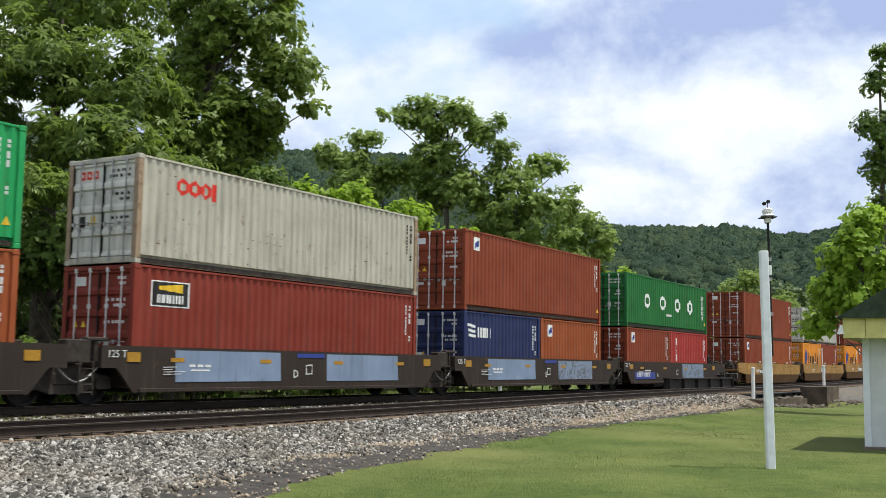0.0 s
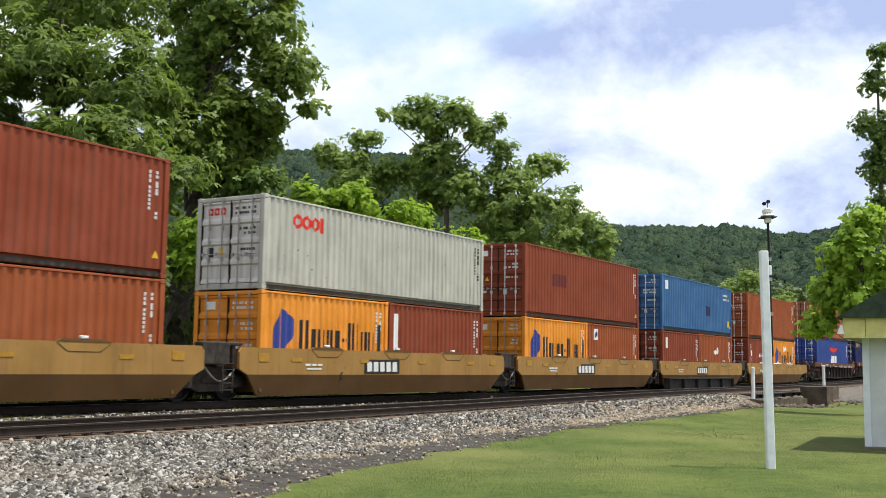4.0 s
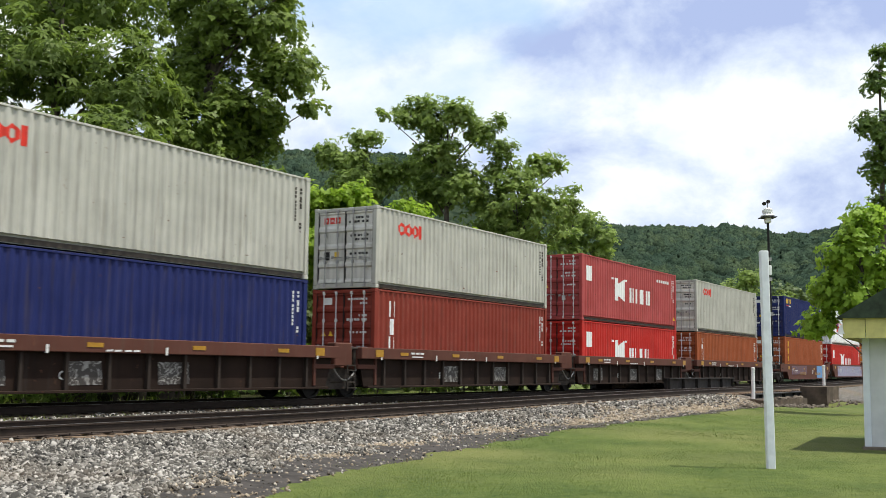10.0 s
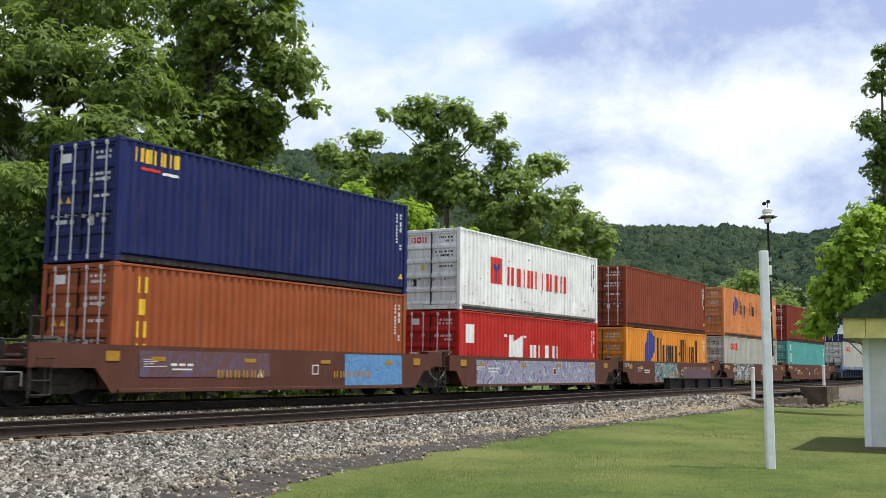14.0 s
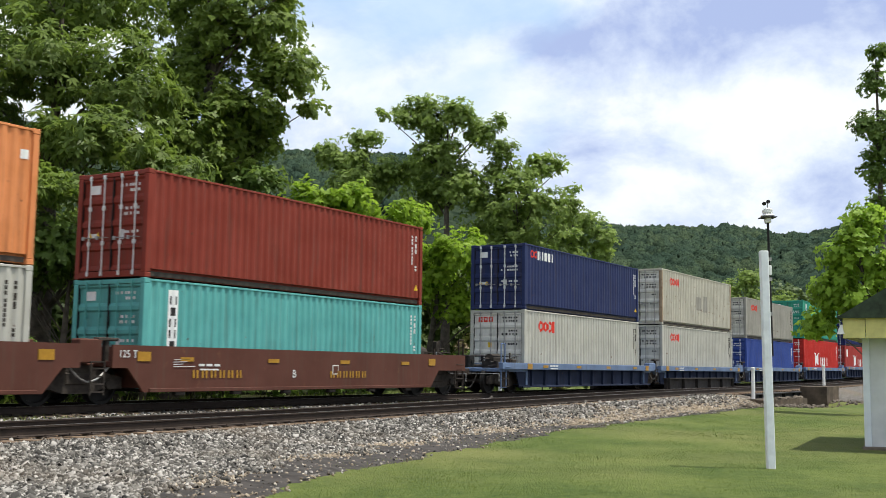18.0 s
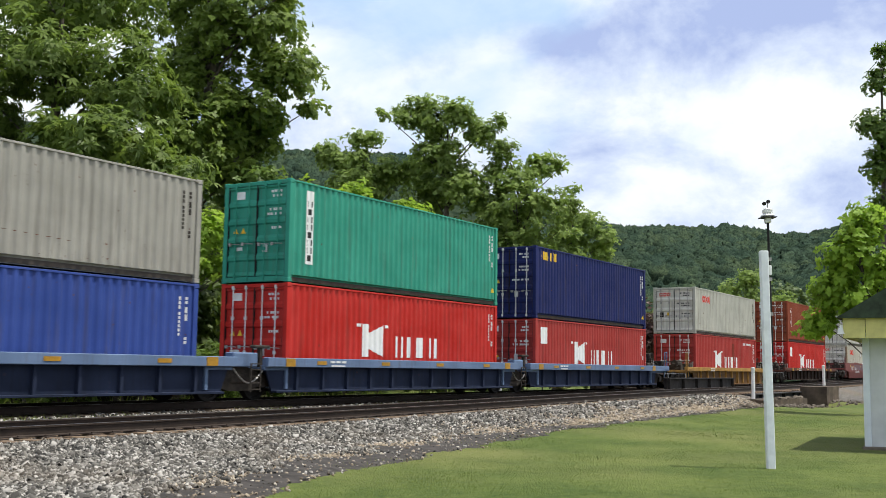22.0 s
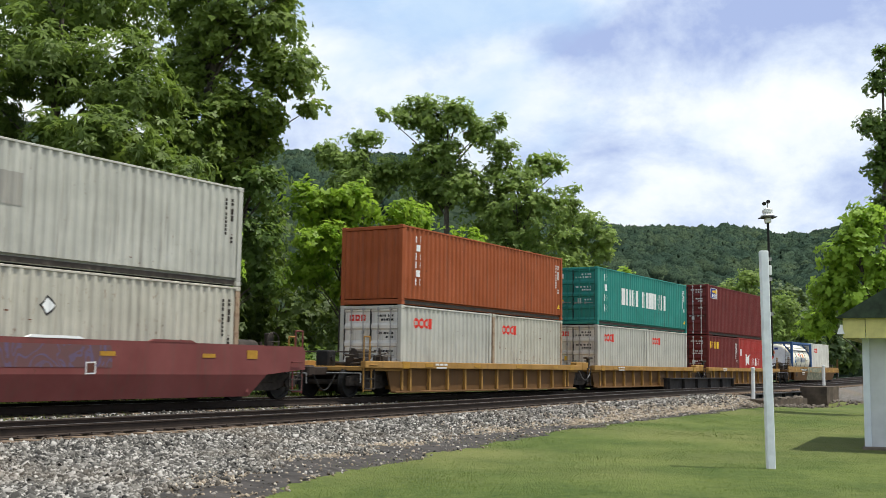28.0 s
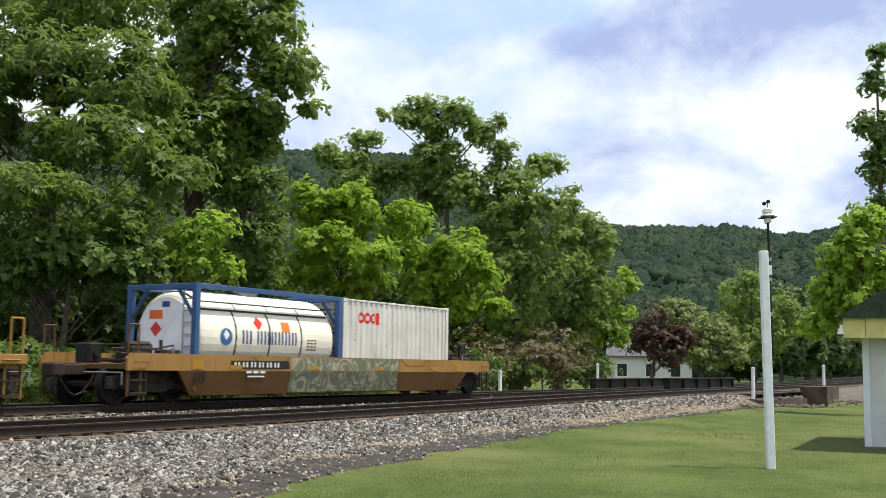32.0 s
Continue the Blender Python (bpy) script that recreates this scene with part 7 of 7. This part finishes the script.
for i, (b, r, h, w) in enumerate([(44, 42.5, 1.6, 2.0), (39.5, 43.5, 2.0, 2.2), (34.5, 49, 2.2, 2.2), (30, 56, 2.2, 2.2), (23.6, 70, 2.4, 2.2), (42.4, 40.5, 2.0, 1.8), (36.8, 46, 1.8, 1.8), (32.2, 52, 2.0, 2.0), (27.6, 60, 2.0, 2.0), (49.5, 38.5, 1.8, 2.0), (52.5, 36, 1.8, 2.2), (55.5, 34, 1.8, 2.2), (46.5, 40, 1.8, 2.0)]):
    tree(site(b, r), [(0, 0, h * 0.45, w, h * 0.5)], "shade", "small", "low green undergrowth beside the line, its leaves darkened for shade", 0.05, 60 + i, name="bush", category="bush", limbs=8, full=0.8)


# ---- distance ----
def ridge_height(b):
    pts = [(-20, 70), (0, 62), (8, 57), (10.7, 56), (13, 53), (16.5, 57), (19.5, 59), (23.3, 61), (27, 72), (31.8, 87), (36, 90), (39.6, 89), (50, 98), (90, 110)]
    for (a, za), (c, zc) in zip(pts, pts[1:]):
        if a <= b <= c:
            k = (b - a) / (c - a)
            return za + (zc - za) * k
    return 90


def hill_z(b, r):
    k = min(1, (r - 175) / 275)
    k = k * k * (3 - 2 * k) * 0.55 + 0.45 * k
    if r > 450:
        k = 1 - 0.25 * (r - 450) / 55
    x, y = site(b, r)
    return -1 + (ridge_height(b) - 3.5) * k + 3.0 * noise.noise(Vector((x / 34, y / 34, 0))) * min(1, 3 * k)


def hill():
    nb, nr = 200, 50
    v = []
    for i in range(nb):
        b = -8 + 78 * i / (nb - 1)
        for j in range(nr):
            r = 175 + 330 * j / (nr - 1)
            v.append((*site(b, r), hill_z(b, r)))
    f = [(i * nr + j, i * nr + j + 1, (i + 1) * nr + j + 1, (i + 1) * nr + j) for i in range(nb - 1) for j in range(nr - 1)]
    me = bpy.data.meshes.new("hill")
    me.from_pydata(v, [], f)
    m, nt, b_ = nodes_of("forest_floor")
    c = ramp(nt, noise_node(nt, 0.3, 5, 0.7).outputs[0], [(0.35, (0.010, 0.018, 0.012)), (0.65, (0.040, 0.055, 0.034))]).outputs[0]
    nt.links.new(c, b_.inputs["Base Color"])
    b_.inputs["Roughness"].default_value, b_.inputs["Specular IOR Level"].default_value = 1.0, 0.0
    return tagged(put("hill", me, m, kind="structure", label="densely wooded green hillside"), category="hill")


hill()


def far_woods():
    """Thousands of tree crowns on the hillside, each a dome of leafy tufts."""
    rng = np.random.default_rng(31)
    cs, rs, hs = [], [], []
    while len(cs) < 5200:
        b = rng.uniform(6, 26.5) if rng.uniform() < 0.78 else rng.uniform(31.5, 42)
        r = 180 + 285 * math.sqrt(rng.uniform())
        if rng.uniform() < 0.12:
            r = rng.uniform(432, 462)
        if b > 31 and r < 320:
            continue
        x, y = site(b, r)
        rad = rng.uniform(1.9, 3.9)
        cs.append((x, y, hill_z(b, r) + rng.uniform(0.3, 1.4)))
        rs.append(rad)
        hs.append(rad * rng.uniform(0.8, 1.25))
    cs, rs, hs = np.array(cs), np.array(rs), np.array(hs)
    seg, rings = 9, 5
    k = seg * rings
    e = np.repeat(np.linspace(-0.35, 1.45, rings), seg)
    a = np.tile(np.arange(seg) * 2 * math.pi / seg, rings) + np.repeat(np.arange(rings) % 2, seg) * math.pi / seg
    q = np.stack([np.cos(e) * np.cos(a), np.cos(e) * np.sin(a), np.sin(e)], 1)
    n = len(cs)
    scale = np.stack([rs, rs, hs], 1)[:, None]
    v = cs[:, None] + q[None] * scale * rng.uniform(0.74, 1.2, (n, k, 1))
    face = np.array([(r * seg + i, r * seg + (i + 1) % seg, (r + 1) * seg + (i + 1) % seg, (r + 1) * seg + i) for r in range(rings - 1) for i in range(seg)])
    f = (face[None] + k * np.arange(n)[:, None, None]).reshape(-1)
    me = bpy.data.meshes.new("far_woods")
    me.vertices.add(n * k)
    me.vertices.foreach_set("co", v.ravel())
    me.loops.add(len(f))
    me.loops.foreach_set("vertex_index", f.astype(np.int32))
    me.polygons.add(len(f) // 4)
    me.polygons.foreach_set("loop_start", np.arange(0, len(f), 4, dtype=np.int32))
    me.polygons.foreach_set("loop_total", np.full(len(f) // 4, 4, dtype=np.int32))
    me.update(calc_edges=True)
    me.shade_smooth()
    m, nt, b_ = nodes_of("hazy_hillside_leaves")
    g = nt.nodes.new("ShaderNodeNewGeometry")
    # bluish distance haze and patches of cloud light are put into the crown colours
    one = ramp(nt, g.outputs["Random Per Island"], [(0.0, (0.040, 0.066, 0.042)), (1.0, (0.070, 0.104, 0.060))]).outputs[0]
    light_patches = noise_node(nt, 0.10, 3, 0.6)
    two = ramp(nt, light_patches.outputs[0], [(0.38, (0.032, 0.060, 0.046)), (0.52, (0.056, 0.088, 0.054)), (0.66, (0.105, 0.138, 0.066))]).outputs[0]
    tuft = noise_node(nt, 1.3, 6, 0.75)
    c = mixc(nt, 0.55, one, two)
    # shade in the hollows between tufts is painted in
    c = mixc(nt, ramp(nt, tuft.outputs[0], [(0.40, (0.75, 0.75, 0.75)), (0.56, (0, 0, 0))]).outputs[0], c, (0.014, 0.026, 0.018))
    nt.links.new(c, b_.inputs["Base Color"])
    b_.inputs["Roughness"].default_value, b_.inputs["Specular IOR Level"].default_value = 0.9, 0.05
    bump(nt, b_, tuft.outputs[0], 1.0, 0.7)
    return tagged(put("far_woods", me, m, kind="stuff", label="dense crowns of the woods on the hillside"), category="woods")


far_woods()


def sky_sheet():
    """A far sheet of drifting cloud behind everything."""
    R, nb, ne = 2600, 96, 24
    v = []
    for i in range(nb + 1):
        b = radians(360 * i / nb)
        for j in range(ne + 1):
            e = radians(-3 + 58 * j / ne)
            v.append((R * math.cos(b) * math.cos(e), R * math.sin(b) * math.cos(e), R * math.sin(e)))
    n = ne + 1
    f = [(i * n + j, i * n + j + 1, (i + 1) * n + j + 1, (i + 1) * n + j) for i in range(nb) for j in range(ne)]
    me = bpy.data.meshes.new("sky_backdrop")
    me.from_pydata(v, [], f)
    me.shade_smooth()
    m = bpy.data.materials.new("drifting_clouds")
    m.use_nodes = True
    nt = m.node_tree
    nt.nodes.clear()
    out = nt.nodes.new("ShaderNodeOutputMaterial")
    em = nt.nodes.new("ShaderNodeEmission")
    tc = nt.nodes.new("ShaderNodeTexCoord")
    mp = nt.nodes.new("ShaderNodeMapping")
    mp.inputs["Scale"].default_value = (1 / 2600, 1 / 2600, 1.55 / 2600)
    nt.links.new(tc.outputs["Object"], mp.inputs[0])

    def nz(scale, det, ro, dist, off):
        n_ = nt.nodes.new("ShaderNodeTexNoise")
        n_.inputs["Scale"].default_value, n_.inputs["Detail"].default_value, n_.inputs["Roughness"].default_value, n_.inputs["Distortion"].default_value = scale, det, ro, dist
        ad = nt.nodes.new("ShaderNodeVectorMath")
        ad.inputs[1].default_value = off
        nt.links.new(mp.outputs[0], ad.inputs[0])
        nt.links.new(ad.outputs[0], n_.inputs["Vector"])
        return n_.outputs[0]

    shade = nz(6.2, 10, 0.58, 0.15, (3.1, 0.4, 1.2))
    gaps = nz(3.0, 6, 0.5, 0.4, (7.7, 2.0, 0.3))
    nrm = nt.nodes.new("ShaderNodeVectorMath")
    nrm.operation = "NORMALIZE"
    nt.links.new(tc.outputs["Object"], nrm.inputs[0])
    for cb, ce, cr, amount in ((21.0, 17.0, 5.0, -0.10), (10.2, 18.5, 6.5, -0.14), (39.0, 20.5, 4.0, -0.08), (12.6, 9.2, 2.4, -0.08), (31.5, 14.0, 5.5, 0.10), (15.0, 9.0, 4.0, 0.03), (16.5, 20.0, 3.0, 0.06)):
        off = nt.nodes.new("ShaderNodeVectorMath")
        off.operation = "SUBTRACT"
        off.inputs[1].default_value = (math.cos(radians(cb)) * math.cos(radians(ce)), math.sin(radians(cb)) * math.cos(radians(ce)), math.sin(radians(ce)))
        nt.links.new(nrm.outputs[0], off.inputs[0])
        flat = nt.nodes.new("ShaderNodeVectorMath")
        flat.operation = "MULTIPLY"
        flat.inputs[1].default_value = (1, 1, 1.9)
        nt.links.new(off.outputs[0], flat.inputs[0])
        ln = nt.nodes.new("ShaderNodeVectorMath")
        ln.operation = "LENGTH"
        nt.links.new(flat.outputs[0], ln.inputs[0])
        mr = nt.nodes.new("ShaderNodeMapRange")
        mr.interpolation_type = "SMOOTHSTEP"
        mr.inputs["From Min"].default_value, mr.inputs["From Max"].default_value = radians(cr) * 1.5, radians(cr) * 0.15
        mr.inputs["To Min"].default_value, mr.inputs["To Max"].default_value = 0.0, amount
        nt.links.new(ln.outputs["Value"], mr.inputs["Value"])
        add = nt.nodes.new("ShaderNodeMath")
        nt.links.new(shade, add.inputs[0])
        nt.links.new(mr.outputs[0], add.inputs[1])
        shade = add.outputs[0]
    cloud = ramp(nt, shade, [(0.33, (0.43, 0.51, 0.80)), (0.46, (0.70, 0.77, 0.96)), (0.54, (0.90, 0.93, 0.99)), (0.62, (1.0, 1.0, 1.0))]).outputs[0]
    blue = ramp(nt, gaps, [(0.56, (0, 0, 0)), (0.68, (0.75, 0.75, 0.75))]).outputs[0]
    col = mixc(nt, blue, cloud, (0.50, 0.68, 0.95))
    nt.links.new(col, em.inputs[0])
    em.inputs[1].default_value = 1.0
    nt.links.new(em.outputs[0], out.inputs[0])
    ob = put("sky_backdrop", me, m, kind="structure", label="bright broken clouds with patches of pale blue")
    return tagged(ob, category="sky")


sky_backdrop = sky_sheet()


# ---- house beyond the trees ----
def house(where, turn):
    root = new("house")
    tagged(root, label="white clapboard house half hidden by trees", category="house")
    W, D, H = 9.0, 7.0, 3.0
    siding = plain("white_clapboard", (0.66, 0.66, 0.64), 0.7, 0, 0.06, 2, 0.05)
    put("wall", mesh_of("wall", [box(0, 0, 0, W, D, H, c=0.02)]), siding, root, "white clapboard wall")
    put("roof", mesh_of("roof", [prism([(-0.4, H), (D / 2, H + 2.0), (D + 0.4, H), (D + 0.4, H + 0.15), (D / 2, H + 2.18), (-0.4, H + 0.15)], -0.4, W + 0.4)]), plain("grey_shingle", (0.12, 0.12, 0.125), 0.9, 0, 0.3, 4, 0.3), root, "grey shingle roof")
    for x in (1.2, 4.2, 6.8):
        w = put("window", mesh_of("window", [box(x, -0.03, 1.0, x + 1.0, 0.02, 2.3, c=0.01)]), plain("dark_window_glass", (0.03, 0.035, 0.04), 0.15, 0, 0.1), root, "dark window pane")
        put("window_frame", mesh_of("window_frame", [box(x - 0.08, -0.05, 0.94, x + 1.08, -0.01, 1.0), box(x - 0.08, -0.05, 2.3, x + 1.08, -0.01, 2.36), box(x - 0.08, -0.05, 1.0, x, -0.01, 2.3), box(x + 1.0, -0.05, 1.0, x + 1.08, -0.01, 2.3)]), WHITE, w)
    root.matrix_basis = pose(where[0], where[1], -0.6, 0, 0, turn)


house(site(22.6, 118), -66)


# ---- loose stones, grass and weeds ----
def soil_edges(x):
    """Lawn side and gravel side of the strip of bare soil."""
    wide = max(0.12, min(0.95, 0.95 - 0.075 * (x - 20)))
    a = toe(x) - 0.2 + 0.22 * wob(x, 2, 0.9) + 0.16 * wob(x, 4, 3.5) + 0.12 * wob(x, 6, 9.0) + 0.08 * wob(x, 3, 21.0)
    return a, toe(x) + wide * (1 + 0.5 * wob(x, 7, 0.6)) + 0.16 * wob(x, 7, 2.1) + 0.10 * wob(x, 8, 5.7)


def solid_stuff(name, centres, sizes, rng, mat, label, squash=0.85):
    """Many rough angular stones in one mesh."""
    n = len(centres)
    cube = np.array([(x, y, z) for x in (-1, 1) for y in (-1, 1) for z in (-1, 1)], float)
    v = cube[None] * rng.uniform(0.45, 1.0, (n, 8, 3)) * (sizes[:, None, None] * 0.5) * np.stack([rng.uniform(0.9, 1.5, n), rng.uniform(0.6, 1.0, n), rng.uniform(0.6, 1.0, n)], 1)[:, None]
    v[:, :, 2] *= squash
    a = rng.uniform(0, math.pi, n)
    b = rng.uniform(-1.1, 1.1, n)
    ca, sa, cb, sb = np.cos(a)[:, None], np.sin(a)[:, None], np.cos(b)[:, None], np.sin(b)[:, None]
    x, y, z = v[..., 0], v[..., 1], v[..., 2]
    y, z = y * cb - z * sb, y * sb + z * cb
    e = rng.uniform(-0.9, 0.9, n)
    ce, se = np.cos(e)[:, None], np.sin(e)[:, None]
    x, z = x * ce - z * se, x * se + z * ce
    x, y = x * ca - y * sa, x * sa + y * ca
    v = np.stack([x, y, z], -1) + np.asarray(centres)[:, None, :]
    quad = np.array([(0, 1, 3, 2), (4, 6, 7, 5), (0, 4, 5, 1), (2, 3, 7, 6), (1, 5, 7, 3)])
    f = (quad[None] + 8 * np.arange(n)[:, None, None]).reshape(-1, 4)
    me = bpy.data.meshes.new(name)
    me.vertices.add(8 * n)
    me.vertices.foreach_set("co", v.ravel())
    me.loops.add(20 * n)
    me.loops.foreach_set("vertex_index", f.ravel().astype(np.int32))
    me.polygons.add(5 * n)
    me.polygons.foreach_set("loop_start", np.arange(0, 20 * n, 4, dtype=np.int32))
    me.polygons.foreach_set("loop_total", np.full(5 * n, 4, dtype=np.int32))
    me.update(calc_edges=True)
    return tagged(put(name, me, mat, label=label, kind="stuff"), category="gravel")


def stone_material(name="crushed_stone", tan=False):
    m, nt, b = nodes_of(name)
    g = nt.nodes.new("ShaderNodeNewGeometry")
    c = ramp(nt, g.outputs["Random Per Island"], [(0.0, (0.015, 0.014, 0.012)), (0.30, (0.062, 0.057, 0.050)), (0.72, (0.175, 0.162, 0.143)), (1.0, (0.43, 0.405, 0.37))] if not tan else [(0.0, (0.07, 0.054, 0.040)), (0.5, (0.25, 0.20, 0.145)), (0.85, (0.38, 0.32, 0.24)), (1.0, (0.50, 0.46, 0.40))]).outputs[0]
    big = noise_node(nt, 0.35, 4, coord="Object")
    mud = ramp(nt, big.outputs[0], [(0.5, (0, 0, 0)), (0.72, (0.5, 0.5, 0.5))]).outputs[0]
    c = mixc(nt, mud, c, mixc(nt, 0.5, c, (0.22, 0.165, 0.11)))
    nt.links.new(c, b.inputs["Base Color"])
    b.inputs["Roughness"].default_value = 0.95
    return m


rng = np.random.default_rng(5)
STONE = stone_material()
pts, szs, tpts, tszs = [], [], [], []
while len(pts) < 52000:
    r = 11 + 40 * rng.uniform() ** 1.9
    x, y = site(rng.uniform(12, 56), r)
    if x > 50.6 or y > 19.3 or y < toe(x) - 0.25:
        continue
    if abs(y - NEAR_Y) < 1.36 and rng.uniform() < (0.97 if y > 15.3 else 0.86) or y > 17.4 and rng.uniform() < 0.85:
        continue
    edge = (y - toe(x)) / 1.5
    if edge < 1 and rng.uniform() > 0.35 + 0.65 * max(0, edge):
        continue
    if y < soil_edges(x)[1] + 0.1 * rng.normal() and rng.uniform() < 0.9:
        continue
    s = rng.uniform(0.031, 0.076) * (1 if rng.uniform() < 0.97 else 1.6) * (1 + max(0, r - 22) / 40)
    if y - toe(x) < 1.25 + 1.2 * wob(x, y, 0.45) + 0.4 * rng.normal():
        if rng.uniform() < 0.75:
            tpts.append((x, y, bed_z(x, y) + s * 0.1))
            tszs.append(0.8 * s)
        continue
    pts.append((x, y, bed_z(x, y) + s * rng.uniform(0.05, 0.45)))
    szs.append(s)
solid_stuff("toe_gravel", tpts, np.array(tszs), rng, stone_material("muddy_tan_stone", True), "small muddy tan stones at the foot of the ballast")
solid_stuff("ballast_stones", pts, np.array(szs), rng, STONE, "loose crushed grey and tan ballast stones")
pts, szs = [], []
for i in range(800):
    x, y = rng.uniform(45, 70), rng.uniform(10.9, 13.0)
    if x < 49 and y < 12.2:
        continue
    s = rng.uniform(0.08, 0.24)
    pts.append((x, y, (ground_z(x, y) if y < 12.5 or not 49 < x < 55.6 else -0.16) + s * 0.1))
    szs.append(s)
solid_stuff("riprap_stones", pts, np.array(szs), rng, plain("grey_riprap", (0.115, 0.095, 0.075), 0.95, 0, 0.4, 2), "broken rock on the creek bank")

# dark damp soil along the foot of the gravel
sv, sf = [], []
xs = [5 + 0.05 * i for i in range(864)]
for x in xs:
    a, c = soil_edges(x)
    c = max(c, a + 0.02)
    for j in range(6):
        y = a + (c - a) * j / 5
        sv.append((x, y, max(ground_z(x, y), bed_z(x, y) if y > toe(x) else -9) + (0.014 + 0.012 * wob(x, y, 4.0) if 0 < j < 5 else -0.006)))
sf = [(i * 6 + j, (i + 1) * 6 + j, (i + 1) * 6 + j + 1, i * 6 + j + 1) for i in range(len(xs) - 1) for j in range(5)]
soil = bpy.data.meshes.new("soil_strip")
soil.from_pydata(sv, [], sf)
soil.shade_smooth()
tagged(put("soil_strip", soil, DIRT, kind="structure", label="dark damp soil along the lawn's edge"), category="soil")


# tan silt washed among the lowest stones
TAN = plain("tan_silt", (0.205, 0.160, 0.105), 0.95, 0, 0.45, 5, 0.7)
tv = []
for x in xs:
    c = max(soil_edges(x)[1], soil_edges(x)[0] + 0.02)
    far = c + max(0.15, 0.75 + 0.45 * wob(x, 9, 0.5) + 0.2 * wob(x, 11, 2.4))
    for j in range(6):
        y = c - 0.06 + (far - c + 0.06) * j / 5
        tv.append((x, y, max(ground_z(x, y), bed_z(x, y) if y > toe(x) else -9) + (0.010 + 0.014 * wob(x, y, 4.0) if 0 < j < 5 else -0.01)))
silt = bpy.data.meshes.new("silt_strip")
silt.from_pydata(tv, [], sf)
silt.shade_smooth()
tagged(put("silt_strip", silt, TAN, kind="structure", label="tan silt at the foot of the ballast"), category="soil")


def blades(name, centres, heights, rng, mat, label, spread=0.5):
    n = len(centres)
    c = np.asarray(centres)
    a = rng.uniform(0, 2 * math.pi, n)
    d = np.stack([np.cos(a), np.sin(a), np.zeros(n)], 1)
    lean = np.stack([rng.normal(0, spread, n), rng.normal(0, spread, n), np.ones(n)], 1) * heights[:, None]
    w = (heights * rng.uniform(0.06, 0.15, n))[:, None]
    v = np.stack([c - d * w, c + d * w, c + lean], 1)
    me = bpy.data.meshes.new(name)
    me.vertices.add(3 * n)
    me.vertices.foreach_set("co", v.ravel())
    me.loops.add(3 * n)
    me.loops.foreach_set("vertex_index", np.arange(3 * n, dtype=np.int32))
    me.polygons.add(n)
    me.polygons.foreach_set("loop_start", np.arange(0, 3 * n, 3, dtype=np.int32))
    me.polygons.foreach_set("loop_total", np.full(n, 3, dtype=np.int32))
    me.update(calc_edges=True)
    return tagged(put(name, me, mat, label=label, kind="stuff"), category="grass")


BLADE = foliage("grass_blades", (0.036, 0.070, 0.015), (0.175, 0.208, 0.060), 0.42)
WEED = foliage("weed_leaves", (0.06, 0.10, 0.015), (0.22, 0.25, 0.06), 0.4)
pts, hs = [], []
while len(pts) < 190000:
    r = 8 + 40 * rng.uniform() ** 1.5
    x, y = site(rng.uniform(6, 48), r)
    if y > soil_edges(x)[0] + 0.10 * rng.normal() + (0.5 * abs(rng.normal()) if wob(x, y, 3.0) > 0.1 else 0.0):
        continue
    pts.append((x, y, ground_z(x, y) - 0.004))
    hs.append(rng.uniform(0.010, 0.022 + 0.018 * max(0.0, wob(x, y, 0.8) + 0.3)) * (1 + max(0, r - 14) / 40))
blades("lawn_grass", pts, np.array(hs), rng, BLADE, "short mown lawn grass")
pts, hs = [], []
while len(pts) < 20000:
    k = rng.uniform()
    x = rng.uniform(6, 110)
    if k < 0.25:
        y = toe(x) + rng.normal(0, 0.25) - 0.1
        h = rng.uniform(0.02, 0.06)
    elif k < 0.5:
        y = 18.2 + rng.normal(0, 0.3)
        h = rng.uniform(0.04, 0.14)
    else:
        y = 24.6 + abs(rng.normal(0, 2.2))
        h = rng.uniform(0.15, 0.65)
    if 50 < x < 63 or wob(x, y, 0.4) < -0.05:
        continue
    z = bed_z(x, y) if toe(x) < y < 24.4 else ground_z(x, y)
    pts.append((x, y, z - 0.01))
    hs.append(h)
blades("weeds", pts, np.array(hs), rng, WEED, "tufts of green weeds beside the rails", 0.7)

pts, szs = [], []
for i in range(700):
    x = rng.uniform(6, 46)
    a, c = soil_edges(x)
    y = rng.uniform(a - 0.1, c + 0.1)
    s = rng.uniform(0.02, 0.06)
    pts.append((x, y, max(ground_z(x, y), bed_z(x, y) if y > toe(x) else -9) + 0.02))
    szs.append(s)
solid_stuff("scattered_stones", pts, np.array(szs), rng, STONE, "stray stones lying on the damp soil")



motions()
